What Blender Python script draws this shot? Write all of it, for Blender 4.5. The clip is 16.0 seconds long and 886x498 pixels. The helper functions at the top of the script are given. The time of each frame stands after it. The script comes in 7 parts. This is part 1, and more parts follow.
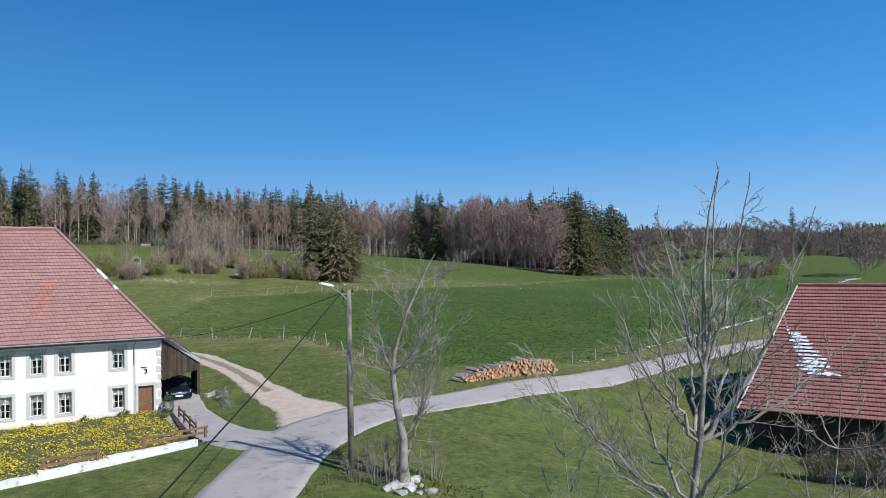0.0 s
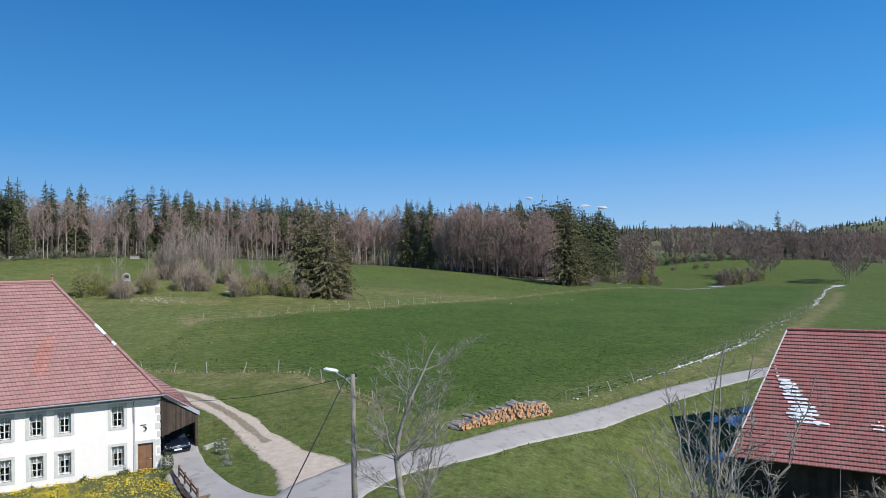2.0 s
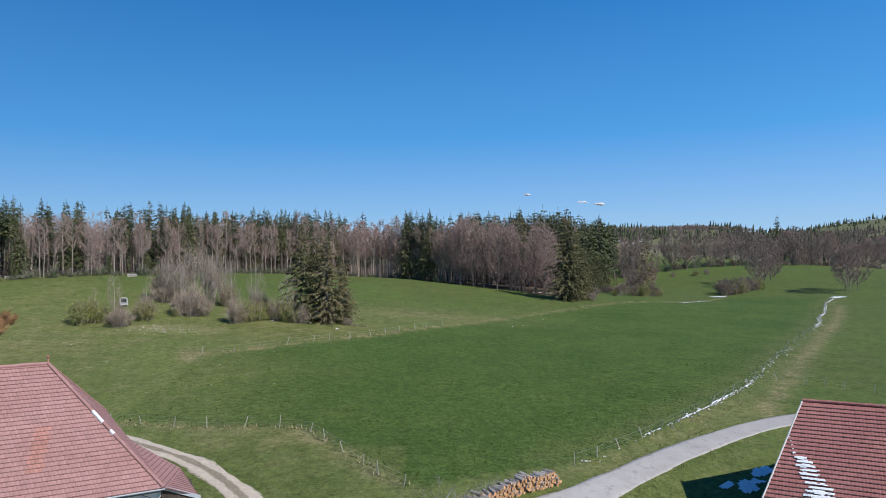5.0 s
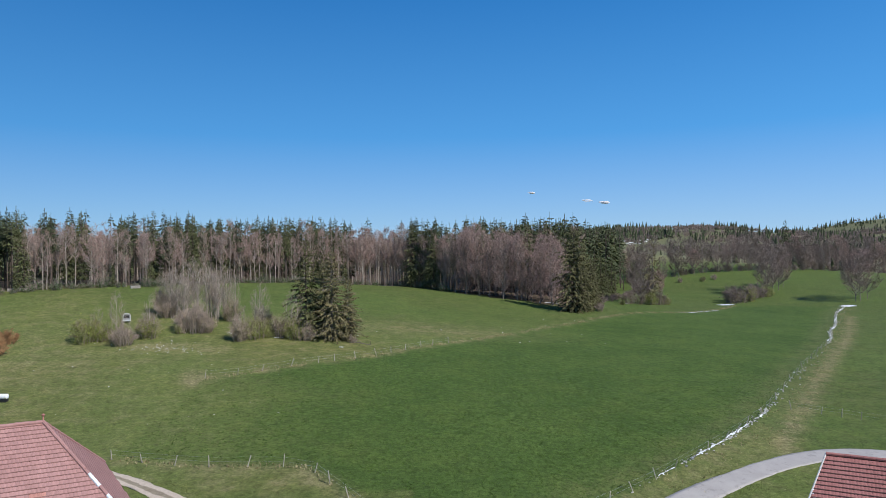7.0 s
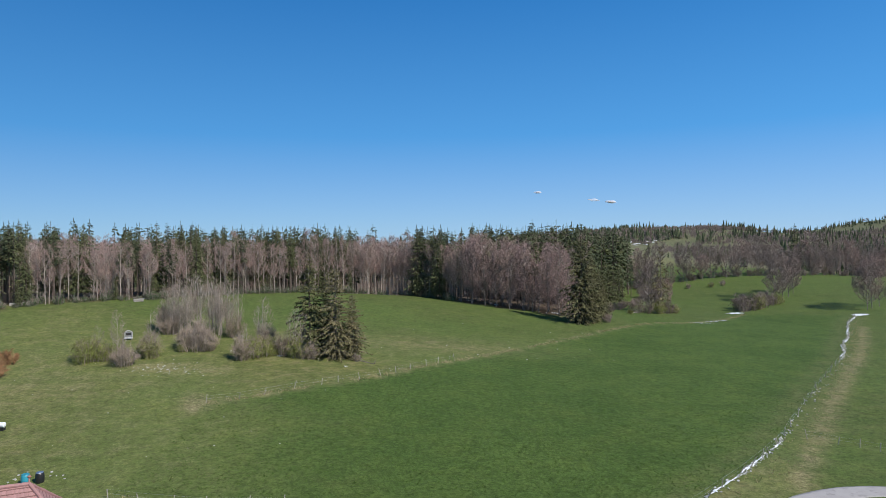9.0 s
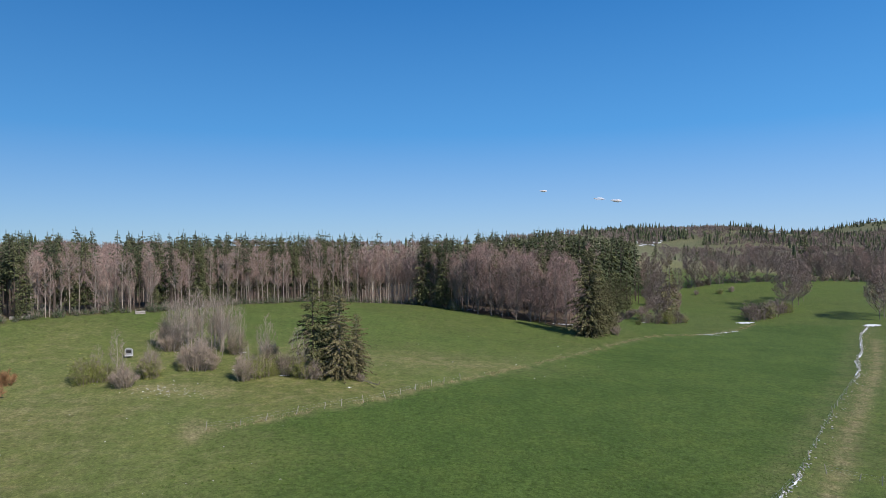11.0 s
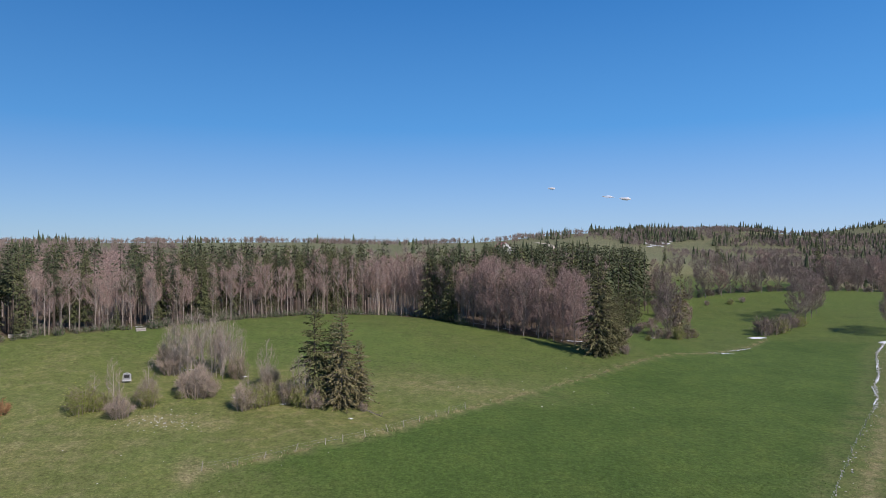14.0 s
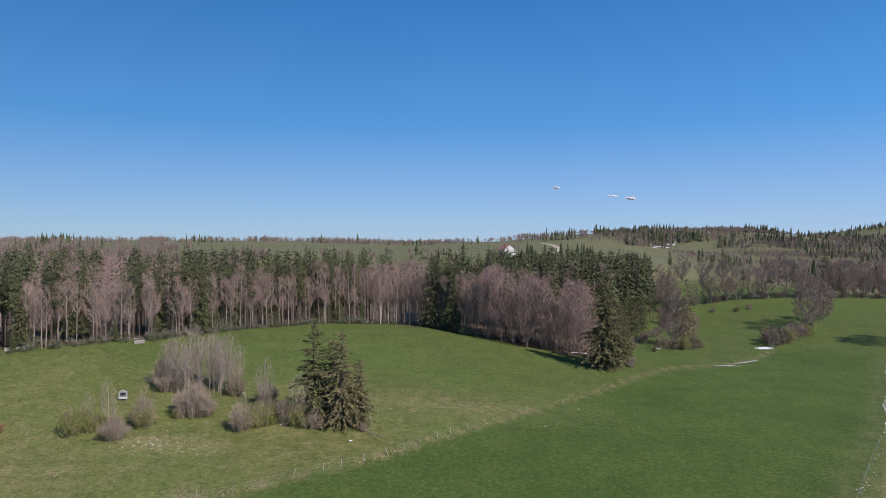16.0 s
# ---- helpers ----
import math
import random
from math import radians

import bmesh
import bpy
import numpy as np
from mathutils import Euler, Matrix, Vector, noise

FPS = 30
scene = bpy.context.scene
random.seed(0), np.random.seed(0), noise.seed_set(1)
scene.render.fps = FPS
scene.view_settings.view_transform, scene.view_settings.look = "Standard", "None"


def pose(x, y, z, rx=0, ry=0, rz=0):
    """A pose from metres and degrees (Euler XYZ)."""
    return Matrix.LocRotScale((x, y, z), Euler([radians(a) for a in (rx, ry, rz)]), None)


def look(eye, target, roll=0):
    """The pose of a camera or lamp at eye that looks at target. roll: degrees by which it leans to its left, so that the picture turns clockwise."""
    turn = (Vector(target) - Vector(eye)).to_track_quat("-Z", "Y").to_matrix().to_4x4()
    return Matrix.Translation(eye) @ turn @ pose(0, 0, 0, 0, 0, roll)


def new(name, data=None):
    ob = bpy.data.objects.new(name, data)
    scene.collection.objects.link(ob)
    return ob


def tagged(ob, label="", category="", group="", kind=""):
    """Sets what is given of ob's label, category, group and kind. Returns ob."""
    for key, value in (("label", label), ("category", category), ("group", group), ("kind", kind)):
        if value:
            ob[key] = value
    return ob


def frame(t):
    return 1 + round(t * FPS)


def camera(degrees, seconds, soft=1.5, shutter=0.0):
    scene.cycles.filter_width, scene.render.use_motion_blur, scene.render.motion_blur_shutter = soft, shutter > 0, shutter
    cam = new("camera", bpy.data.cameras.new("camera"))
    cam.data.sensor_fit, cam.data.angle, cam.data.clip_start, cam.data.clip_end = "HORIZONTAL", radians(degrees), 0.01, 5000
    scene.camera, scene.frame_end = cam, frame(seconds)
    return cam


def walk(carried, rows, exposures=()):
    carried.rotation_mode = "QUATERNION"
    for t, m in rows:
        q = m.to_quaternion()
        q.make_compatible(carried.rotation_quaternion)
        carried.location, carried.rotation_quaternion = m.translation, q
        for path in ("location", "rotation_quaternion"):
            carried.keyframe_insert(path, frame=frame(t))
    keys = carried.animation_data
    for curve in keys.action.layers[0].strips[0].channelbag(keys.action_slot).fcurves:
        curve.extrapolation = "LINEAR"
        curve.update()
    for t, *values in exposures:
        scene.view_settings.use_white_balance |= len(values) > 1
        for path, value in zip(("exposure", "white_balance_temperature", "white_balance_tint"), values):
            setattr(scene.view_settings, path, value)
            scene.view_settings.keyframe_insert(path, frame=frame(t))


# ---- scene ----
cam = camera(68.0, 16.0, soft=0.7)
PATH = [
    (0, (1.498, -5.353, 10.203), (1.259, 14.643, 10.562), -0.93),
    (0.5, (1.379, -5.903, 11.305), (1.414, 14.094, 11.657), -0.80),
    (1, (1.250, -6.020, 12.331), (1.333, 13.977, 12.657), -0.90),
    (1.5, (1.076, -5.984, 13.279), (1.175, 14.013, 13.582), -0.92),
    (2, (0.903, -5.923, 14.269), (1.024, 14.075, 14.546), -1.00),
    (2.5, (0.733, -5.833, 15.299), (0.883, 14.165, 15.552), -1.03),
    (3, (0.561, -5.696, 16.333), (0.741, 14.301, 16.564), -1.01),
    (3.5, (0.426, -5.484, 17.354), (0.629, 14.514, 17.563), -0.99),
    (4, (0.338, -5.176, 18.358), (0.560, 14.822, 18.545), -0.95),
    (6.5, (-0.048, -3.151, 23.506), (0.049, 16.849, 23.562), -0.87),
    (7, (-0.142, -2.576, 24.411), (-0.082, 17.424, 24.464), -0.83),
    (7.5, (-0.192, -2.022, 25.288), (-0.172, 17.978, 25.338), -0.83),
    (8, (-0.177, -1.410, 26.169), (-0.202, 18.590, 26.213), -0.84),
    (8.5, (-0.095, -0.778, 27.080), (-0.173, 19.222, 27.115), -0.84),
    (9, (0.001, -0.285, 27.986), (-0.121, 19.715, 28.015), -0.88),
    (11.5, (-0.209, 3.440, 32.979), (-0.534, 23.437, 32.923), -0.61),
    (12, (-0.176, 4.075, 33.991), (-0.549, 24.071, 33.916), -0.53),
    (12.5, (-0.138, 4.706, 34.979), (-0.548, 24.701, 34.885), -0.45),
    (13, (-0.089, 5.377, 35.918), (-0.535, 25.371, 35.806), -0.39),
    (13.5, (-0.014, 6.015, 36.856), (-0.492, 26.009, 36.722), -0.31),
    (14, (0.085, 6.578, 37.869), (-0.424, 26.571, 37.707), -0.20),
    (14.5, (0.187, 7.149, 38.881), (-0.354, 27.141, 38.692), -0.09),
    (15, (0.267, 7.834, 39.802), (-0.306, 27.825, 39.599), -0.03),
    (15.5, (0.335, 8.610, 40.667), (-0.270, 28.600, 40.455), 0.00),
    (16, (0.412, 9.379, 41.489), (-0.226, 29.368, 41.274), 0.03),
]
walk(cam, [(t, look(eye, target, roll)) for t, eye, target, roll in PATH], [(0, 0, 6260, 10), (9, 0, 6400, 10), (12.5, 0, 6600, 16), (16, -0.07, 6600, 18)])

# ---- world, sun, exposure ----
SUN_DIR = Vector((0.578, -0.485, 0.656)).normalized()
world = bpy.data.worlds.new("sky")
scene.world = world
world.use_nodes = True
wn = world.node_tree.nodes
sky = wn.new("ShaderNodeTexSky")
sky.sky_type = "NISHITA"
sky.sun_disc = False
sky.sun_elevation = math.asin(SUN_DIR.z)
sky.sun_rotation = math.atan2(SUN_DIR.x, SUN_DIR.y)
sky.altitude = 900
sky.air_density = 1.0
sky.dust_density = 0.15
sky.ozone_density = 3.5
SKY_STRENGTH = 0.12
tint = wn.new("ShaderNodeMix")
tint.data_type, tint.blend_type = "RGBA", "MULTIPLY"
tint.inputs[0].default_value = 1.0
tint.inputs[7].default_value = (0.55, 0.95, 1.18, 1)
way = wn.new("ShaderNodeTexCoord")
split = wn.new("ShaderNodeSeparateXYZ")
haze = wn.new("ShaderNodeValToRGB")
for el, (at, col) in zip([haze.color_ramp.elements[0], haze.color_ramp.elements[1], haze.color_ramp.elements.new(0.5), haze.color_ramp.elements.new(0.6), haze.color_ramp.elements.new(0.7), haze.color_ramp.elements.new(0.8)],
                         ((0.0, (0.42, 0.55, 0.82)), (0.05, (0.262, 0.482, 0.832)), (0.17, (0.080, 0.355, 0.80)), (0.36, (0.022, 0.220, 0.63)), (0.6, (0.012, 0.125, 0.40)), (1.0, (0.008, 0.080, 0.28)))):
    el.position, el.color = at, (*col, 1)
up = wn.new("ShaderNodeVectorMath")
up.operation = "SCALE"
up.inputs["Scale"].default_value = 0.86 / SKY_STRENGTH
both = wn.new("ShaderNodeMix")
both.data_type = "RGBA"
both.inputs[0].default_value = 0.72
wl_ = world.node_tree.links.new
wl_(sky.outputs[0], tint.inputs[6])
wl_(way.outputs["Generated"], split.inputs[0])
wl_(split.outputs["Z"], haze.inputs[0])
wl_(haze.outputs[0], up.inputs[0])
wl_(tint.outputs[2], both.inputs[6])
wl_(up.outputs[0], both.inputs[7])
side_x = wn.new("ShaderNodeMath")
side_x.operation = "MULTIPLY_ADD"
side_x.inputs[1].default_value, side_x.inputs[2].default_value = 0.20, 1.0
glow = wn.new("ShaderNodeVectorMath")
glow.operation = "SCALE"
wl_(split.outputs["X"], side_x.inputs[0])
wl_(both.outputs[2], glow.inputs[0])
wl_(side_x.outputs[0], glow.inputs["Scale"])
wl_(glow.outputs[0], wn["Background"].inputs[0])
wn["Background"].inputs[1].default_value = SKY_STRENGTH

sun_data = bpy.data.lights.new("sun", "SUN")
sun_data.energy = 4.9
sun_data.angle = radians(0.53)
sun_data.color = (1.0, 0.95, 0.87)
sun = new("sun", sun_data)
sun.matrix_world = look(SUN_DIR * 200, (0, 0, 0))


# ---- small maths ----
def smooth(a, b, v):
    k = np.clip((v - a) / (b - a), 0.0, 1.0)
    return k * k * (3 - 2 * k)


# gentle rises and hollows of the valley: centre, radius, height
HILLS = [
    (-150, 180, 60, 14.8), (-90, 180, 40, 5.0), (-80, 110, 35, 1.4), (-30, 130, 35, 2.9), (-45, 60, 30, 0.4),
    (0, 75, 30, 1.2), (0, 20, 35, -0.3), (25, 42, 18, -2.8), (60, 110, 45, 0.3), (35, 190, 45, 1.2),
    (-10, 250, 55, 8.7), (100, 250, 55, -0.2), (160, 330, 60, -0.9), (230, 400, 80, 5.7), (150, 420, 60, 3.1),
    (200, 180, 90, -0.2), (-2, 24, 9, 0.9), (6, 49, 10, 1.2), (-24, 36, 9, -0.5), (-55, 225, 32, 3.5), (24.5, 41.5, 7.5, -2.2),
]


def height(x, y):
    """The lie of the land at a place (numbers or arrays)."""
    x, y = np.asarray(x, float), np.asarray(y, float)
    z = sum(a * np.exp(-((x - cx) ** 2 + (y - cy) ** 2) / (2 * s * s)) for cx, cy, s, a in HILLS)
    side = smooth(60, 330, x - 0.10 * (y - 300))
    ramp = smooth(275, 640, y)
    z = z + 27 * ramp * (1 - side) + 11 * smooth(480, 900, y) * side
    z = z + 55.5 * np.exp(-(((x - 545) / 350) ** 2) - ((y - 1560) / 380) ** 2)
    z = z + 99 * np.exp(-(((x - 1480) / 480) ** 2) - ((y - 1950) / 600) ** 2)
    z = z + 7 * smooth(-60, -420, x) * smooth(350, 700, y)
    z = z + 6.5 * smooth(900, 1250, y) * smooth(520, 250, x)
    z = z + 9 * smooth(2200, 4200, np.hypot(x, y))
    z = z + 0.12 * np.sin(x * 0.21 + 1.3 * np.sin(y * 0.13)) * np.sin(y * 0.17) * smooth(60, 110, np.hypot(x, y))
    return z


def hz(x, y):
    return float(height(x, y))


def curve_points(pts, step):
    """A smooth line through the points, sampled about every step metres."""
    pts = [np.array(p, float) for p in pts]
    pts = [2 * pts[0] - pts[1], *pts, 2 * pts[-1] - pts[-2]]
    out = []
    for a, b, c, d in zip(pts, pts[1:], pts[2:], pts[3:]):
        n = max(2, int(np.linalg.norm((c - b)[:2]) / step))
        for k in range(n):
            t = k / n
            out.append(0.5 * (2 * b + (c - a) * t + (2 * a - 5 * b + 4 * c - d) * t**2 + (3 * b - a - 3 * c + d) * t**3))
    out.append(pts[-2])
    return np.array(out)


def line_distance(x, y, pts):
    """Distance of places (arrays) from a broken line."""
    best = np.full(np.shape(x), 1e9)
    for a, b in zip(pts, pts[1:]):
        a, b = np.array(a[:2], float), np.array(b[:2], float)
        d = b - a
        t = np.clip(((x - a[0]) * d[0] + (y - a[1]) * d[1]) / (d @ d), 0, 1)
        best = np.minimum(best, np.hypot(x - a[0] - t * d[0], y - a[1] - t * d[1]))
    return best


def inside(x, y, poly):
    """Which places (arrays) lie inside a polygon."""
    res = np.zeros(np.shape(x), bool)
    for (x0, y0), (x1, y1) in zip(poly, poly[1:] + poly[:1]):
        if y0 != y1:
            res ^= ((y0 > y) != (y1 > y)) & (x < (x1 - x0) * (y - y0) / (y1 - y0) + x0)
    return res


# ---- materials ----
def mat(name, color=(0.5, 0.5, 0.5), rough=0.8, metal=0.0):
    m = bpy.data.materials.new(name)
    m.use_nodes = True
    b = m.node_tree.nodes["Principled BSDF"]
    b.inputs["Base Color"].default_value = (*color, 1)
    b.inputs["Roughness"].default_value = rough
    b.inputs["Metallic"].default_value = metal
    return m


class Nodes:
    """Short ways to wire up a material."""

    def __init__(self, m):
        self.t = m.node_tree
        self.b = self.t.nodes["Principled BSDF"]

    def add(self, kind, **kw):
        n = self.t.nodes.new("ShaderNode" + kind)
        for k, v in kw.items():
            n.inputs[k].default_value = v
        return n

    def link(self, a, b):
        self.t.links.new(a, b)

    def place(self):
        return self.add("NewGeometry").outputs["Position"]

    def local(self):
        return self.add("TexCoord").outputs["Object"]

    def noise(self, where, scale, detail=4.0, rough=0.6):
        n = self.add("TexNoise", Scale=scale, Detail=detail, Roughness=rough)
        self.link(where, n.inputs["Vector"])
        return n.outputs["Fac"]

    def ramp(self, fac, *stops):
        n = self.add("ValToRGB")
        e = n.color_ramp.elements
        while len(e) < len(stops):
            e.new(0.5)
        for el, (pos, col) in zip(e, stops):
            el.position = pos
            el.color = (*col, 1) if len(col) == 3 else col
        self.link(fac, n.inputs["Fac"])
        return n.outputs["Color"]

    def mix(self, fac, a, b, kind="MIX"):
        n = self.t.nodes.new("ShaderNodeMix")
        n.data_type, n.blend_type = "RGBA", kind
        for k, v in ((0, fac), (6, a), (7, b)):
            if hasattr(v, "is_linked"):
                self.link(v, n.inputs[k])
            elif k == 0:
                n.inputs[k].default_value = v
            else:
                n.inputs[k].default_value = (*v, 1)
        return n.outputs[2]

    def math(self, op, a, b=0.0):
        n = self.t.nodes.new("ShaderNodeMath")
        n.operation = op
        for k, v in ((0, a), (1, b)):
            if hasattr(v, "is_linked"):
                self.link(v, n.inputs[k])
            else:
                n.inputs[k].default_value = v
        return n.outputs[0]

    def attr(self, name):
        n = self.add("Attribute")
        n.attribute_name = name
        return n

    def color(self, c):
        self.link(c, self.b.inputs["Base Color"])

    def rough(self, c):
        self.link(c, self.b.inputs["Roughness"])

    def bump(self, fac, strength, dist=0.05):
        n = self.add("Bump", Strength=strength, Distance=dist)
        self.link(fac, n.inputs["Height"])
        self.link(n.outputs[0], self.b.inputs["Normal"])


def two_tone(name, a, b, scale, rough=0.85, bump=0.3, fine=8.0, dist=0.02, island=0.0, spot=None):
    """A surface with grain at two scales; island: how far loose pieces differ in brightness."""
    m = mat(name, a, rough)
    n = Nodes(m)
    w = n.local()
    big = n.noise(w, scale, 3)
    small = n.noise(w, scale * fine, 5)
    c = n.ramp(n.math("ADD", n.math("MULTIPLY", big, 0.6), n.math("MULTIPLY", small, 0.4)), (0.32, a), (0.68, b))
    if spot:
        c = n.mix(n.ramp(n.noise(w, scale * 2.3, 4), (0.56, (0, 0, 0)), (0.66, (1, 1, 1))), c, spot)
    if island:
        r = n.add("NewGeometry").outputs["Random Per Island"]
        o = n.add("ObjectInfo").outputs["Random"]
        k = n.math("FRACT", n.math("ADD", r, o))
        g = n.ramp(k, (0.0, (1 - island,) * 3), (1.0, (1 + island,) * 3))
        c = n.mix(1.0, c, g, "MULTIPLY")
    n.color(c)
    n.bump(small, bump, dist)
    if rough >= 0.85:
        n.b.inputs["Specular IOR Level"].default_value = 0.15
    return m


def grass_material():
    m = mat("meadow_grass", (0.06, 0.11, 0.03), 0.95)
    n = Nodes(m)
    w = n.place()
    zone = n.attr("zone")
    sep = n.add("SeparateColor")
    n.link(zone.outputs["Color"], sep.inputs[0])
    pasture, wood, dry = sep.outputs[0], sep.outputs[1], sep.outputs[2]
    broad = n.noise(w, 0.035, 4, 0.55)
    mid = n.noise(w, 0.35, 5, 0.65)
    fine = n.noise(w, 2.6, 6, 0.75)
    blade = n.noise(w, 14.0, 4, 0.8)
    clump = n.noise(w, 1.1, 3, 0.7)
    lush = n.ramp(broad, (0.3, (0.048, 0.087, 0.018)), (0.7, (0.071, 0.114, 0.025)))
    lush = n.mix(n.math("MULTIPLY", mid, 0.55), lush, (0.066, 0.090, 0.022))
    poor = n.ramp(mid, (0.3, (0.094, 0.112, 0.031)), (0.5, (0.125, 0.135, 0.043)), (0.72, (0.190, 0.172, 0.079)))
    poor = n.mix(n.ramp(broad, (0.4, (0, 0, 0)), (0.65, (0.6, 0.6, 0.6))), poor, (0.094, 0.134, 0.034))
    c = n.mix(pasture, lush, poor)
    straw = n.ramp(fine, (0.3, (0.16, 0.135, 0.065)), (0.7, (0.30, 0.25, 0.14)))
    c = n.mix(n.math("MULTIPLY", dry, n.ramp(mid, (0.35, (0.25,) * 3), (0.6, (1, 1, 1)))), c, straw)
    litter = n.ramp(fine, (0.3, (0.050, 0.038, 0.025)), (0.7, (0.115, 0.085, 0.055)))
    c = n.mix(wood, c, litter)
    # distance haze put into the colour: farther land mixed to a duller olive
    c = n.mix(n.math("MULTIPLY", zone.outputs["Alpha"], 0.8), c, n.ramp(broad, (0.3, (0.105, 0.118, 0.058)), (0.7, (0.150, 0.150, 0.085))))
    c = n.mix(1.0, c, n.ramp(fine, (0.28, (0.58,) * 3), (0.5, (1.06,) * 3), (0.75, (1.6,) * 3)), "MULTIPLY")
    speck = n.ramp(n.noise(w, 3.8, 5, 0.8), (0.60, (0, 0, 0)), (0.70, (0.75,) * 3))
    c = n.mix(n.math("MULTIPLY", speck, n.math("MULTIPLY", pasture, n.math("SUBTRACT", 1.0, wood))), c, (0.36, 0.33, 0.20))
    c = n.mix(1.0, c, n.ramp(blade, (0.3, (0.62,) * 3), (0.75, (1.34,) * 3)), "MULTIPLY")
    c = n.mix(1.0, c, n.ramp(clump, (0.30, (0.80,) * 3), (0.5, (1.10,) * 3), (0.72, (1.38,) * 3)), "MULTIPLY")
    patchy = n.noise(w, 0.14, 5, 0.7)
    c = n.mix(1.0, c, n.ramp(patchy, (0.30, (0.86, 0.90, 0.86)), (0.5, (1.0,) * 3), (0.70, (1.16, 1.08, 1.06))), "MULTIPLY")
    n.color(c)
    n.bump(n.math("ADD", n.math("ADD", fine, clump), n.math("MULTIPLY", blade, 0.5)), 0.5, 0.12)
    n.b.inputs["Specular IOR Level"].default_value = 0.15
    return m


def track_material():
    """Two pale wheel ruts with a worn brown and grassy middle, and grass creeping in at the edges."""
    m = mat("rutted_gravel", (0.5, 0.43, 0.34), 0.95)
    n = Nodes(m)
    w = n.place()
    at = n.attr("across").outputs["Fac"]
    big, mid, fine = n.noise(w, 0.35, 4), n.noise(w, 1.6, 5, 0.7), n.noise(w, 16.0, 4, 0.8)
    c = n.ramp(n.math("ADD", n.math("MULTIPLY", mid, 0.6), n.math("MULTIPLY", fine, 0.4)), (0.30, (0.40, 0.318, 0.245)), (0.52, (0.54, 0.450, 0.358)), (0.70, (0.66, 0.575, 0.480)))
    soil = n.ramp(mid, (0.35, (0.17, 0.135, 0.085)), (0.65, (0.26, 0.215, 0.145)))
    weed = n.ramp(fine, (0.3, (0.080, 0.105, 0.030)), (0.7, (0.150, 0.165, 0.055)))
    centre = n.math("SUBTRACT", n.math("ADD", n.math("SUBTRACT", 0.36, at), n.math("MULTIPLY", mid, 0.5)), n.math("MULTIPLY", big, 0.55))
    c = n.mix(n.ramp(centre, (0.02, (0, 0, 0)), (0.14, (0.85,) * 3)), c, soil)
    rim = n.math("ADD", at, n.math("MULTIPLY", mid, 0.55))
    c = n.mix(n.ramp(n.math("SUBTRACT", rim, 0.6), (0.52, (0, 0, 0)), (0.66, (1, 1, 1))), c, weed)
    n.color(c)
    n.bump(n.math("ADD", mid, n.math("MULTIPLY", fine, 0.5)), 0.8, 0.05)
    return m


GRASS = grass_material()
TRACK = track_material()
ASPHALT = two_tone("old_asphalt", (0.345, 0.322, 0.305), (0.440, 0.412, 0.392), 0.5, 0.9, 0.5, 40, spot=(0.31, 0.292, 0.28))
GRAVEL = two_tone("pale_gravel", (0.41, 0.345, 0.27), (0.60, 0.525, 0.43), 0.6, 0.95, 0.8, 25, 0.04, spot=(0.20, 0.18, 0.10))
PLASTER = two_tone("cream_plaster", (0.80, 0.755, 0.71), (0.86, 0.825, 0.785), 0.35, 0.9, 0.15, 14, 0.01)
STONE = two_tone("grey_limestone", (0.50, 0.49, 0.47), (0.66, 0.64, 0.60), 1.2, 0.9, 0.4, 9, 0.01)
WHITEWASH = two_tone("whitewashed_stone", (0.66, 0.65, 0.62), (0.85, 0.84, 0.82), 1.1, 0.9, 0.5, 8, 0.03, spot=(0.42, 0.41, 0.38))
TILE_ROSE = two_tone("weathered_clay_tile", (0.31, 0.160, 0.145), (0.40, 0.222, 0.205), 0.35, 0.8, 0.4, 22, 0.02, island=0.09)
TILE_RED = two_tone("red_clay_tile", (0.29, 0.105, 0.094), (0.40, 0.168, 0.150), 0.4, 0.75, 0.4, 22, 0.02, island=0.08)
TILE_NEW = two_tone("newer_orange_tile", (0.345, 0.152, 0.120), (0.425, 0.208, 0.172), 0.5, 0.75, 0.4, 22, 0.02, island=0.15)
DARK_WOOD = two_tone("weathered_dark_boards", (0.045, 0.033, 0.026), (0.105, 0.080, 0.062), 1.2, 0.85, 0.6, 12, 0.01, island=0.25)
FRAME_WOOD = mat("white_window_paint", (0.72, 0.73, 0.74), 0.5)
DOOR_WOOD = two_tone("brown_door_wood", (0.17, 0.085, 0.045), (0.25, 0.130, 0.070), 3, 0.6, 0.3, 9, 0.005)
RAIL_WOOD = two_tone("brown_rail_wood", (0.15, 0.082, 0.050), (0.24, 0.145, 0.092), 3, 0.7, 0.4, 9, 0.005)
POST_WOOD = two_tone("silvery_post_wood", (0.30, 0.27, 0.23), (0.50, 0.46, 0.40), 3, 0.9, 0.5, 9, 0.01, island=0.25)
POLE_WOOD = two_tone("grey_pole_wood", (0.17, 0.145, 0.120), (0.33, 0.295, 0.255), 0.7, 0.9, 0.5, 18, 0.01)
LOG_END = two_tone("sawn_log_end", (0.34, 0.160, 0.070), (0.62, 0.36, 0.19), 6, 0.85, 0.3, 6, 0.005, island=0.35)
LOG_BARK = two_tone("grey_log_bark", (0.22, 0.19, 0.165), (0.44, 0.41, 0.38), 3, 0.95, 0.6, 8, 0.01, island=0.3)
BARK = two_tone("grey_branch_bark", (0.10, 0.088, 0.076), (0.46, 0.425, 0.385), 2.2, 0.9, 0.5, 12, 0.01, spot=(0.30, 0.27, 0.15))
